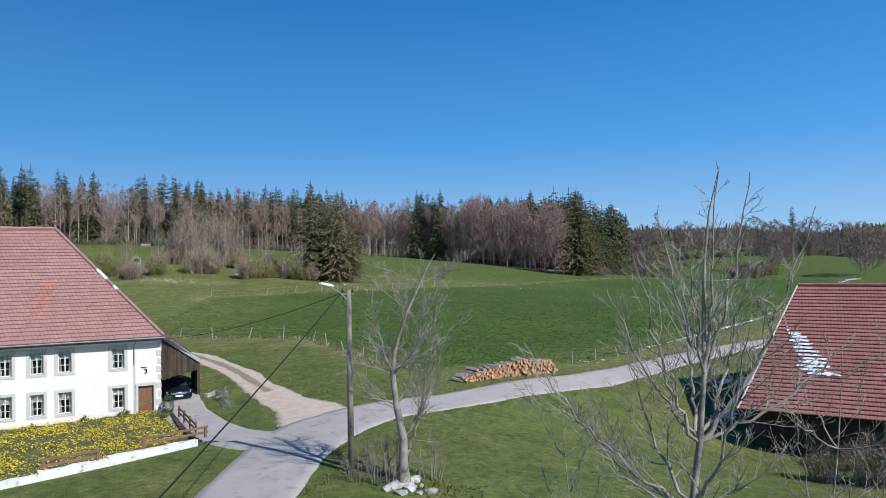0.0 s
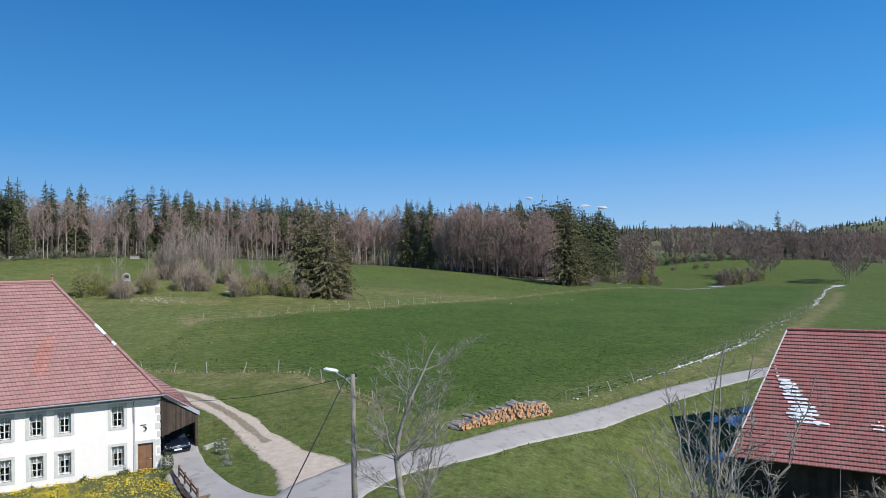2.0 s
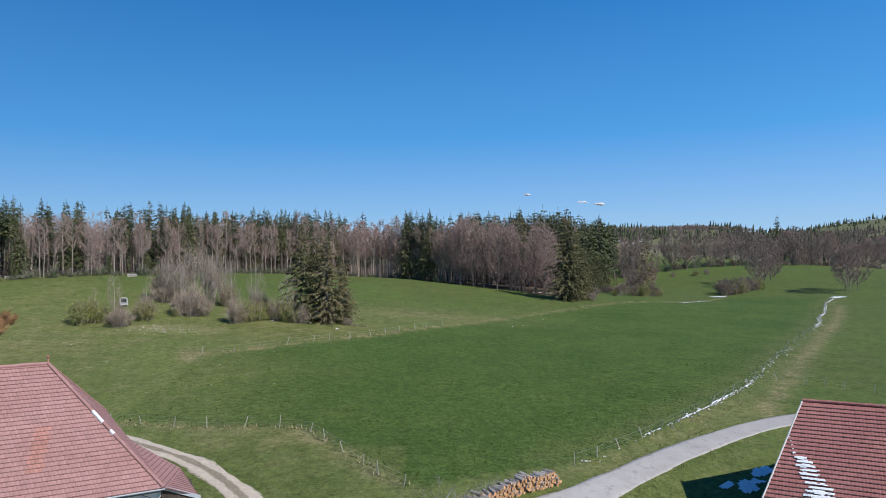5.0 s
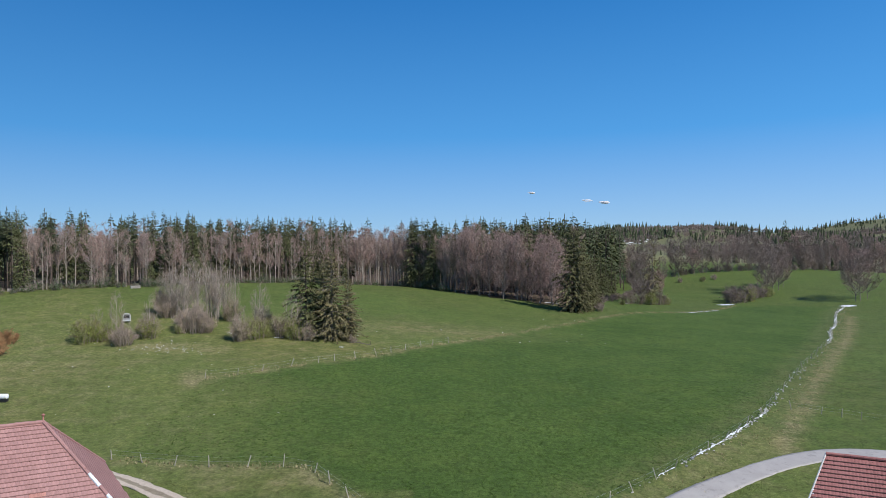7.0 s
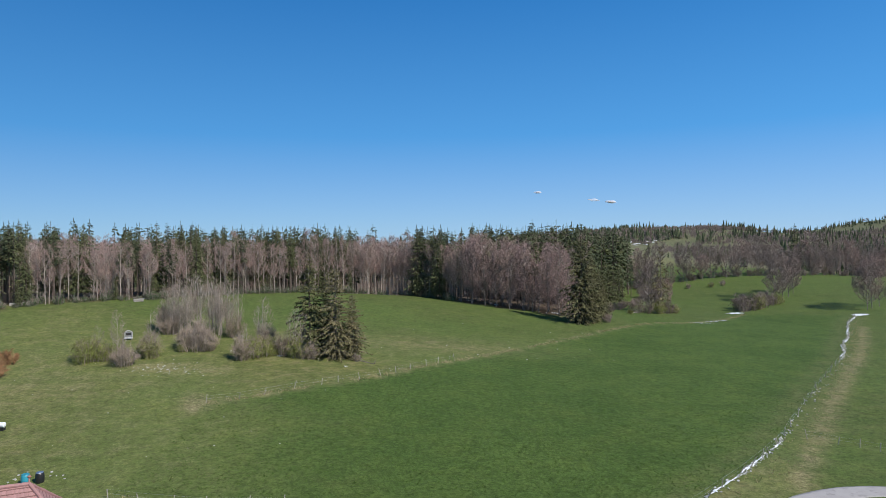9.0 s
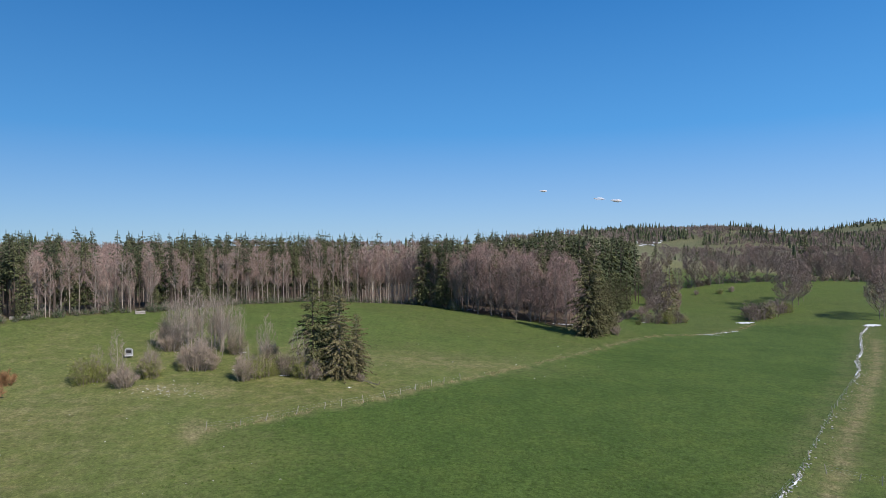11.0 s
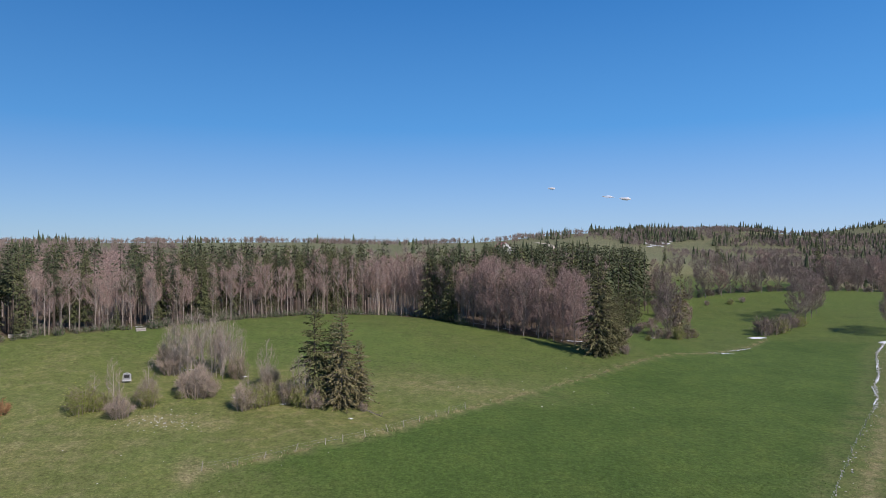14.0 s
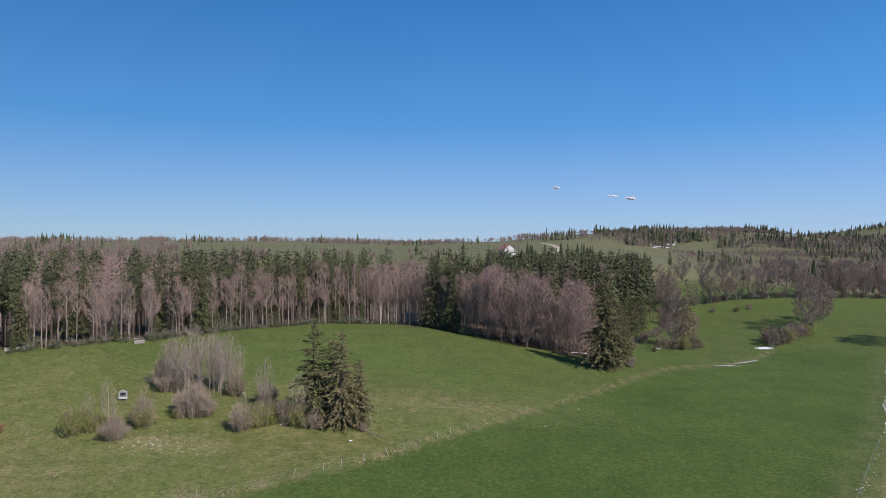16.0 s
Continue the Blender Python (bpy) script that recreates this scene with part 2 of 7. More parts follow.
TWIG = two_tone("grey_brown_twigs", (0.19, 0.155, 0.130), (0.30, 0.255, 0.22), 0.6, 0.9, 0.1, 5, 0.01, island=0.3)
TWIG_PURPLE = two_tone("purple_brown_beech_twigs", (0.272, 0.182, 0.156), (0.416, 0.304, 0.266), 0.12, 0.95, 0.1, 6, 0.01, island=0.35)
TWIG_BEECH = two_tone("reddish_beech_twigs", (0.298, 0.196, 0.170), (0.440, 0.314, 0.278), 0.12, 0.95, 0.1, 6, 0.01, island=0.35)
TWIG_FAR = two_tone("grey_purple_far_twigs", (0.192, 0.146, 0.126), (0.298, 0.238, 0.206), 0.02, 0.95, 0.1, 6, 0.01, island=0.35)
TWIG_GREY = two_tone("pale_grey_twigs", (0.245, 0.190, 0.148), (0.395, 0.318, 0.255), 0.15, 0.95, 0.1, 6, 0.01, island=0.3)
BARK_GREY = two_tone("grey_brown_trunk_bark", (0.145, 0.122, 0.106), (0.33, 0.285, 0.255), 0.9, 0.9, 0.5, 12, 0.01)
TRUNK_PALE = two_tone("pale_forest_trunk", (0.22, 0.175, 0.145), (0.53, 0.465, 0.405), 0.3, 0.9, 0.3, 10, 0.02, island=0.3)
TRUNK_SPRUCE = two_tone("spruce_trunk", (0.075, 0.058, 0.048), (0.14, 0.112, 0.093), 0.6, 0.95, 0.4, 8, 0.02)
NEEDLE = two_tone("spruce_needles", (0.044, 0.058, 0.032), (0.098, 0.114, 0.056), 0.25, 0.85, 0.1, 6, 0.02, island=0.35)
NEEDLE_MID = two_tone("green_spruce_needles", (0.066, 0.078, 0.036), (0.138, 0.146, 0.062), 0.25, 0.85, 0.1, 6, 0.02, island=0.35)
NEEDLE_TIP = two_tone("dull_olive_spruce_needles", (0.078, 0.078, 0.038), (0.168, 0.156, 0.074), 0.2, 0.85, 0.1, 6, 0.02, island=0.4)
NEEDLE_COPSE = two_tone("dark_olive_spruce_needles", (0.075, 0.080, 0.036), (0.165, 0.160, 0.070), 0.3, 0.85, 0.1, 6, 0.02, island=0.4)
NEEDLE_OLIVE = two_tone("olive_spruce_needles", (0.112, 0.100, 0.048), (0.215, 0.182, 0.092), 0.3, 0.85, 0.1, 6, 0.02, island=0.35)
LEAF_SPRING = two_tone("young_yellow_green_leaves", (0.150, 0.175, 0.036), (0.265, 0.275, 0.068), 0.5, 0.8, 0.1, 5, 0.01, island=0.35)
LEAF_OLIVE = two_tone("dull_olive_leaves", (0.120, 0.125, 0.045), (0.210, 0.200, 0.085), 0.5, 0.8, 0.1, 5, 0.01, island=0.35)
LEAF_DARK = two_tone("dark_evergreen_leaves", (0.035, 0.075, 0.022), (0.085, 0.130, 0.040), 0.8, 0.75, 0.1, 5, 0.01, island=0.35)
BLOSSOM = two_tone("white_blossom", (0.70, 0.72, 0.70), (0.85, 0.86, 0.85), 2, 0.8, 0.1, 5, 0.01)
DANDELION = two_tone("dandelion_yellow", (0.62, 0.46, 0.015), (0.76, 0.60, 0.03), 2, 0.7, 0.1, 5, 0.01, island=0.2)
SNOW = two_tone("old_snow", (0.74, 0.77, 0.81), (0.86, 0.88, 0.90), 1.5, 0.75, 0.6, 8, 0.03, spot=(0.60, 0.61, 0.62))
ROCK = two_tone("pale_limestone_rock", (0.28, 0.265, 0.235), (0.47, 0.45, 0.41), 1.5, 0.95, 0.7, 7, 0.04, island=0.25)
PALE_ROCK = two_tone("bleached_limestone", (0.40, 0.39, 0.36), (0.64, 0.62, 0.58), 1.5, 0.95, 0.7, 7, 0.04, island=0.3)
METAL = mat("galvanised_metal", (0.55, 0.56, 0.58), 0.4, 0.9)
ZINC = two_tone("grey_zinc", (0.36, 0.39, 0.43), (0.48, 0.51, 0.55), 1.5, 0.5, 0.1, 9, 0.004)
LAMP_WHITE = mat("white_lamp_housing", (0.80, 0.81, 0.82), 0.35)
CABLE = mat("black_cable", (0.012, 0.012, 0.013), 0.6)
BLACK = mat("black_plastic", (0.015, 0.015, 0.016), 0.45)
PALE_GREY = two_tone("pale_weathered_paint", (0.46, 0.45, 0.44), (0.60, 0.59, 0.58), 1.5, 0.7, 0.1, 8, 0.005)
HIDE_GREY = two_tone("grey_sheet", (0.22, 0.22, 0.22), (0.32, 0.32, 0.33), 1.5, 0.7, 0.1, 8, 0.005)
CURTAIN = two_tone("white_curtain", (0.62, 0.62, 0.60), (0.74, 0.74, 0.72), 5, 0.9, 0.2, 4, 0.01)
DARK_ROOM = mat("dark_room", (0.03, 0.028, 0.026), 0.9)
SOFFIT = two_tone("grey_soffit_boards", (0.115, 0.125, 0.135), (0.17, 0.18, 0.19), 1.5, 0.8, 0.2, 8, 0.005)
CAR_PAINT = mat("dark_blue_car_paint", (0.012, 0.016, 0.030), 0.22, 0.3)
PLATE = mat("white_plate", (0.75, 0.75, 0.75), 0.5)
LENS = mat("headlight_lens", (0.6, 0.62, 0.65), 0.08, 0.6)
TYRE = mat("tyre_rubber", (0.02, 0.02, 0.02), 0.8)
GLASS = mat("window_glass", (0.03, 0.035, 0.04), 0.04)
GLASS.node_tree.nodes["Principled BSDF"].inputs["Specular IOR Level"].default_value = 0.6
GLASS_PANE = mat("clear_window_glass", (0.95, 0.97, 0.97), 0.02)
GLASS_PANE.node_tree.nodes["Principled BSDF"].inputs["Transmission Weight"].default_value = 1.0
CLOUD = mat("thin_cloud", (0.95, 0.92, 0.93), 1.0)
CLOUD.node_tree.nodes["Principled BSDF"].inputs["Alpha"].default_value = 0.35
RUSTY_TWIG = two_tone("orange_brown_twigs", (0.26, 0.14, 0.07), (0.42, 0.25, 0.13), 0.6, 0.9, 0.1, 5, 0.01, island=0.3)
TEAL = mat("teal_barrel_plastic", (0.03, 0.26, 0.33), 0.5)
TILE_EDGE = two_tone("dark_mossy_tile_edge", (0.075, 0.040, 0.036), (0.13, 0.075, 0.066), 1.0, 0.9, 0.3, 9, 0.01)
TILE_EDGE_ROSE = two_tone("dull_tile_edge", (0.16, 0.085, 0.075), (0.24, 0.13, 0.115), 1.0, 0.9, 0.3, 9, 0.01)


# ---- mesh helpers ----
class Soup:
    """Points and faces gathered for one mesh."""

    def __init__(self):
        self.v, self.f, self.slot = [], [], set()

    def face(self, *pts):
        k = len(self.v)
        self.v += [tuple(p) for p in pts]
        self.f.append(tuple(range(k, k + len(pts))))

    def box(self, a, b, m=None):
        (x0, y0, z0), (x1, y1, z1) = a, b
        k = len(self.v)
        c = [(x0, y0, z0), (x1, y0, z0), (x1, y1, z0), (x0, y1, z0), (x0, y0, z1), (x1, y0, z1), (x1, y1, z1), (x0, y1, z1)]
        self.v += [tuple(m @ Vector(p)) for p in c] if m else c
        self.f += [tuple(k + i for i in q) for q in ((0, 3, 2, 1), (4, 5, 6, 7), (0, 1, 5, 4), (1, 2, 6, 5), (2, 3, 7, 6), (3, 0, 4, 7))]

    def tube(self, pts, radii, n=5, cap=True):
        """A tapering tube along a line of points."""
        pts = [np.asarray(p, float) for p in pts]
        k = len(self.v)
        up = np.array([0.31, 0.17, 0.93])
        for i, (p, r) in enumerate(zip(pts, radii)):
            d = pts[min(i + 1, len(pts) - 1)] - pts[max(i - 1, 0)]
            d = d / (np.linalg.norm(d) + 1e-9)
            a = np.cross(d, up)
            if np.linalg.norm(a) < 0.05:
                a = np.cross(d, (1.0, 0.1, 0.0))
            a = a / np.linalg.norm(a)
            b = np.cross(d, a)
            for j in range(n):
                t = 2 * math.pi * j / n
                self.v.append(tuple(p + r * (math.cos(t) * a + math.sin(t) * b)))
        for i in range(len(pts) - 1):
            for j in range(n):
                q = (j + 1) % n
                self.f.append((k + i * n + j, k + i * n + q, k + (i + 1) * n + q, k + (i + 1) * n + j))
        if cap:
            self.f.append(tuple(k + j for j in range(n))[::-1])
            self.f.append(tuple(k + (len(pts) - 1) * n + j for j in range(n)))

    def sliver(self, p, q, w, side):
        """A thin twig: a long narrow blade from p to q."""
        k = len(self.v)
        s = side * w
        self.v += [tuple(p + s), tuple(p - s), tuple(q)]
        self.f.append((k, k + 1, k + 2))

    def arrays(self):
        return np.array(self.v, float), self.f

    def mesh(self, name, material, shade=False):
        me = bpy.data.meshes.new(name)
        me.from_pydata(self.v, [], self.f)
        for m in material if isinstance(material, (list, tuple)) else (material,):
            me.materials.append(m)
        if self.slot:
            me.polygons.foreach_set("material_index", [1 if i in self.slot else 0 for i in range(len(self.f))])
        if shade:
            me.shade_smooth()
        return me


def part(name, geo, material, parent, label="", shade=False):
    """One mesh object under a thing or under a part."""
    me = geo if isinstance(geo, bpy.types.Mesh) else geo.mesh(name, material, shade)
    ob = new(name, me)
    ob.parent = parent
    if label:
        ob["label"] = label
    return ob


def thing(name, label, category, m=None, group="", kind=""):
    ob = new(name)
    ob.empty_display_size = 0.2
    if m is not None:
        ob.matrix_basis = m
    return tagged(ob, label, category, group, kind)


def single(name, geo, material, label, category, m=None, group="", kind="", shade=False):
    me = geo if isinstance(geo, bpy.types.Mesh) else geo.mesh(name, material, shade)
    ob = new(name, me)
    if m is not None:
        ob.matrix_basis = m
    return tagged(ob, label, category, group, kind)


def bevelled(geo, width, segments=2):
    """The same mesh with its edges rounded."""
    me = bpy.data.meshes.new("rounded")
    me.from_pydata(geo.v, [], geo.f)
    bm = bmesh.new()
    bm.from_mesh(me)
    bmesh.ops.remove_doubles(bm, verts=bm.verts, dist=1e-4)
    bmesh.ops.bevel(bm, geom=bm.edges[:], offset=width, segments=segments, affect="EDGES", clamp_overlap=True)
    out = Soup()
    bm.verts.index_update()
    out.v = [tuple(v.co) for v in bm.verts]
    out.f = [tuple(v.index for v in f.verts) for f in bm.faces]
    bm.free()
    bpy.data.meshes.remove(me)
    return out


def ball(radius, rng, rough=0.15, squash=1.0, level=1):
    """A lumpy stone or clump."""
    bm = bmesh.new()
    bmesh.ops.create_icosphere(bm, subdivisions=level, radius=radius)
    out = Soup()
    bm.verts.index_update()
    out.v = [tuple(Vector((v.co.x, v.co.y, v.co.z * squash)) * (1 + rng.uniform(-rough, rough))) for v in bm.verts]
    out.f = [tuple(v.index for v in f.verts) for f in bm.faces]
    bm.free()
    return out


# ---- the ground ----
FENCE_FIELD = [(-37.6, 101.0), (-33, 104), (-23.5, 112), (-14, 120), (-5.8, 130.5), (4, 141.7), (17.5, 157.5), (34, 175), (55, 200), (66, 212), (80, 218.8), (102, 240), (118, 262)]
FENCE_LANE = [(-36, 68.5), (-27, 66.6), (-21, 66.3), (-15, 66), (-12, 62.8), (-8.2, 57.3), (-5, 52.5), (-2.3, 49.5)]
WALL_LINE = [(12.9, 57.6), (17.3, 61.8), (25.8, 69.6), (35.5, 79), (44.4, 89), (59.3, 110), (77, 134.5), (96, 160), (108, 180), (121, 199), (139, 229), (158, 255)]
PATH_LINE = [(40, 75), (45.4, 83.5), (56, 98.5), (75, 126), (97, 156), (112, 178), (140, 222)]
WOOD_EDGE = [(-160, 128), (-128, 142), (-107, 158), (-96, 169), (-84, 177), (-66, 206), (-45, 236), (-24, 250), (-10, 243), (2.9, 233.5), (12, 227), (22, 220), (33, 217), (43, 206), (49, 226), (60, 262), (82, 318), (98, 365), (80, 470), (-160, 470), (-400, 330), (-260, 100)]


def ground_mesh():
    radii = [2.5]
    while radii[-1] < 4850:
        radii.append(radii[-1] * 1.0235)
    ang = list(np.arange(-52, 52.01, 0.36)) + list(np.arange(55, 306, 3.0))
    ang = np.radians(np.array(ang))
    rr, aa = np.meshgrid(np.array(radii), ang, indexing="ij")
    x, y = rr * np.sin(aa), rr * np.cos(aa) - 2.0
    z = height(x, y)
    n, k = x.shape
    verts = np.stack([x, y, z], -1).reshape(-1, 3)
    verts = np.vstack([verts, [[0, -2.0, hz(0, -2.0)]]])
    faces = []
    for i in range(n - 1):
        for j in range(k):
            q = (j + 1) % k
            faces.append((i * k + j, i * k + q, (i + 1) * k + q, (i + 1) * k + j))
    for j in range(k):
        faces.append((n * k, (j + 1) % k, j))
    me = bpy.data.meshes.new("ground")
    me.from_pydata(verts.tolist(), [], [f[::-1] for f in faces])
    me.materials.append(GRASS)
    me.shade_smooth()
    x, y = verts[:, 0], verts[:, 1]
    wob = 3.0 * np.sin(x * 0.23) + 2.0 * np.sin(y * 0.31 + 1.0)
    field = FENCE_LANE + WALL_LINE + FENCE_FIELD[::-1]
    lush = inside(x, y, field)
    edge = np.minimum(line_distance(x, y, FENCE_FIELD), line_distance(x, y, WALL_LINE))
    pasture = np.where(lush, 0.0, 1.0)
    pasture = np.where(lush & (y < 112), np.maximum(pasture, 0.9 * smooth(-8, -38, x + 0.8 * wob) * smooth(112, 92, y)), pasture)
    pasture = np.where((x > 40) & (y > 150) & ~lush & (y < 480), pasture * (1 - 0.7 * smooth(48, 75, x + wob)), pasture)
    pasture = np.where((y < 66) & (x > -3) & ~lush, 0.72, pasture)
    pasture = np.where((y < 60) & (x <= -3), 0.62, pasture)
    pasture = np.where((x < 75) & ~lush & (y > 66), pasture * (1 - 0.6 * smooth(135, 180, y + 2 * wob)), pasture)
    pasture = np.where((x > 42) & ~lush & (y > 66) & (y < 240) & (x > 0.45 * y), 0.35, pasture)
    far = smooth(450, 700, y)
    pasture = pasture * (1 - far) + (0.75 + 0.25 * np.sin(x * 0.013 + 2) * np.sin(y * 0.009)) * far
    woodland = inside(x + 0.4 * wob, y + 0.4 * wob, WOOD_EDGE).astype(float)
    dry = np.maximum(np.exp(-(line_distance(x, y, FENCE_FIELD) / 1.0) ** 2) * 0.6, 0.75 * np.exp(-(line_distance(x, y, PATH_LINE) / 1.6) ** 2))
    dry = np.maximum(dry, 0.22 * np.exp(-((line_distance(x, y, WALL_LINE) - 2.0) / 2.6) ** 2))
    dry = np.maximum(dry, 0.5 * np.exp(-(line_distance(x, y, FENCE_LANE) / 1.2) ** 2))
    dry = np.maximum(dry, 0.8 * np.exp(-(((x + 52) / 10) ** 2 + ((y - 119.5) / 3.0) ** 2)))
    dry = np.maximum(dry, 0.35 * np.exp(-(((x + 78) / 22) ** 2 + ((y - 108) / 16) ** 2)))
    dry = np.maximum(dry, 0.35 * np.exp(-(((x + 2) / 26) ** 2 + ((y - 155) / 9) ** 2)))
    # far land gets the straw colour too, a painted stand-in for haze
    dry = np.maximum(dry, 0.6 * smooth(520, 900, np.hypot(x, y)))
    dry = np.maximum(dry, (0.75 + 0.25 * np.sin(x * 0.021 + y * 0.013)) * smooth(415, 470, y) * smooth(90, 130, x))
    dry = np.maximum(dry, 0.8 * np.exp(-(line_distance(x, y, [(-37.6, 101), (-41, 104), (-38, 98)]) / 1.8) ** 2))
    # the fourth channel carries the painted haze, growing with distance
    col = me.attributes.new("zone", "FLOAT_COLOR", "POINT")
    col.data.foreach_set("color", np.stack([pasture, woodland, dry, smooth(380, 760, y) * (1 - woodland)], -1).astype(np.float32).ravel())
    return me


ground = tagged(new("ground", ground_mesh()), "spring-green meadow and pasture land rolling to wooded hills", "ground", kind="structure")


def ribbon(name, pts, material, lift, label, category, crown=0.03, ragged=0.12, seed=1, bare=0):
    """A road laid on the land: points are x, y, width. bare: the rows at its start with no worn middle."""
    rng = random.Random(seed)
    line = curve_points(pts, 0.4)
    s = Soup()
    cols = (-1.0, -0.95, -0.75, -0.5, -0.25, 0.0, 0.25, 0.5, 0.75, 0.95, 1.0)
    across = []
    for i, (x, y, w) in enumerate(line):
        a, b = line[max(i - 1, 0)], line[min(i + 1, len(line) - 1)]
        d = np.array([b[0] - a[0], b[1] - a[1]])
        d = d / np.linalg.norm(d)
        jl = ragged * (1.6 * noise.noise(Vector((i * 0.08, seed, 0.5))) + 0.6 * noise.noise(Vector((i * 0.33, seed, 4.5))))
        jr = ragged * (1.6 * noise.noise(Vector((i * 0.08, seed, 7.5))) + 0.6 * noise.noise(Vector((i * 0.33, seed, 9.5))))
        for c in cols:
            off = c * w / 2 + (jl if c < -0.9 else jr if c > 0.9 else 0)
            px, py = x + d[1] * off, y - d[0] * off
            drop = -0.10 if abs(c) == 1.0 else lift + crown * (1 - c * c)
            s.v.append((px, py, hz(px, py) + drop))
            across.append(max(abs(c), 0.5 if i < bare else 0.0))
    k = len(cols)
    s.f = [(i * k + j, i * k + j + 1, (i + 1) * k + j + 1, (i + 1) * k + j) for i in range(len(line) - 1) for j in range(k - 1)]
    ob = single(name, s, material, label, category, kind="structure", shade=True)
    ob.data.attributes.new("across", "FLOAT", "POINT").data.foreach_set("value", across)
    return ob


ribbon("road", [(-6.5, -30, 4.6), (-7.1, 8, 4.5), (-7.2, 22, 4.6), (-7.1, 28, 4.8), (-6.2, 33.5, 5.2), (-3.4, 37.6, 4.4), (0.4, 40.2, 3.4), (2.9, 42.2, 3.2), (10.9, 49.8, 3.2), (21.5, 60, 3.2), (31.5, 67.2, 3.1), (38.5, 70.9, 3.1), (45, 73, 3.0), (52, 72, 3.0), (64, 66, 3.0), (90, 50, 3.0)],
       ASPHALT, 0.06, "narrow pale grey asphalt lane between meadows", "road", seed=2)
ribbon("driveway", [(-8.0, 30.8, 4.6), (-10.4, 31.6, 3.6), (-13.3, 34.2, 3.1), (-15.8, 37.6, 3.0), (-17.6, 40.6, 3.2), (-19.6, 44.5, 3.2)],
       ASPHALT, 0.048, "pale grey driveway leading to the carport", "driveway", seed=3)
ribbon("track", [(-6.6, 34.6, 5.0), (-8.0, 38.0, 4.6), (-10.6, 41.0, 3.2), (-13.2, 45.0, 2.7), (-17.6, 51.3, 2.5), (-22.7, 56.6, 2.3), (-29, 61.0, 2.1), (-33.6, 64.0, 2.0), (-40, 67.0, 2.0), (-60, 72, 2.0)],
       TRACK, 0.036, "pale gravel farm track with a worn grassy middle", "track", ragged=0.28, seed=4, bare=26)


# ---- trees ----
def unit(v):
    return v / (np.linalg.norm(v) + 1e-9)


def fir_arrays(rng, h, width, boughs, low=0.06, ragged=0.25, droop=0.35, sprays=8, dead=0, gap=0.62, spray=1.0, point=0.80, limbs=True):
    """A conifer about h tall: a tapering trunk, and whorls of drooping boughs hung with needle sprays."""
    trunk, crown = Soup(), Soup()
    trunk.tube([(0, 0, -0.4), (0.1 * rng.gauss(0, 1), 0.1 * rng.gauss(0, 1), h * 0.5), (0, 0, h * 0.98)], [h * 0.011, h * 0.008, 0.03], 5, cap=False)
    z = h * low
    side = [rng.uniform(0.75, 1.2) for i in range(6)]
    while z < h * 0.985:
        f = (z - h * low) / (h * (1 - low))
        reach = width * (1 - f) ** point * min(1.0, 0.62 + 2.2 * f) + 0.22
        n = max(3, round(boughs * (1 - 0.45 * f)))
        a0 = rng.uniform(0, 6.283)
        for j in range(n):
            if rng.random() < ragged * 0.45:
                continue
            a = a0 + 6.283 * (j + rng.uniform(-0.3, 0.3)) / n
            out = np.array([math.cos(a), math.sin(a), 0.0])
            tan = np.array([-out[1], out[0], 0.0])
            rl = reach * rng.uniform(1 - 1.4 * ragged, 1 + 0.9 * ragged) * side[int((a % 6.283) / 1.0472) % 6]
            root = np.array([0, 0, z + rng.uniform(-0.3, 0.3)])
            sag = droop * rng.uniform(0.6, 1.4) * (1 - 0.75 * f * f)
            rise = 0.10 + 0.5 * f * f
            k = np.array([0.0, 0.5, 1.0])
            arc = [root + out * rl * t + np.array([0, 0, rl * (rise * t - sag * t * t + 0.12 * sag * t ** 4)]) for t in k]
            if limbs:
                trunk.tube(arc, [0.010 * rl + 0.015, 0.006 * rl + 0.01, 0.008], 3, cap=False)
            m = max(3, round(sprays * min(1.0, 0.35 + rl / width)))
            for q in range(m):
                t = 0.12 + 0.92 * (q + rng.random()) / m
                b = root + out * rl * t + np.array([0, 0, rl * (rise * t - sag * t * t + 0.12 * sag * t ** 4)])
                sg = 1 if q % 2 else -1
                d = unit(out * rng.uniform(0.25, 1.0) + tan * sg * rng.uniform(0.1, 1.0) * (1.15 - t) + np.array([0, 0, -rng.uniform(0.10, 0.75)]))
                l = (0.30 * rl * (1.15 - 0.65 * t) + 0.36) * spray * rng.uniform(0.7, 1.25)
                u = unit(np.cross(d, (rng.gauss(0, 0.6), rng.gauss(0, 0.6), 1.0))) * l * rng.uniform(0.15, 0.27)
                mm = b + d * l * 0.42
                crown.face(b, mm + u - (0, 0, 0.12 * l), b + d * l, mm - u - (0, 0, 0.12 * l))
        z += gap * rng.uniform(0.7, 1.3) * (1 - 0.35 * f)
    for i in range(4):
        t = np.array([0, 0, h * (0.965 + 0.012 * i)])
        crown.face(t, t + (0.10, 0.03, 0.12), t + (0, 0, 0.65), t + (-0.09, 0.04, 0.12))
    for i in range(int(dead)):
        zz, a = h * rng.uniform(0.05, low + 0.08), rng.uniform(0, 6.283)
        d = unit(np.array([math.cos(a), math.sin(a), rng.uniform(-0.5, 0.1)]))
        trunk.sliver(np.array([0, 0, zz]), np.array([0, 0, zz]) + d * rng.uniform(0.6, 2.2), 0.025, np.array([0.0, 0.0, 1.0]))
    return trunk, crown


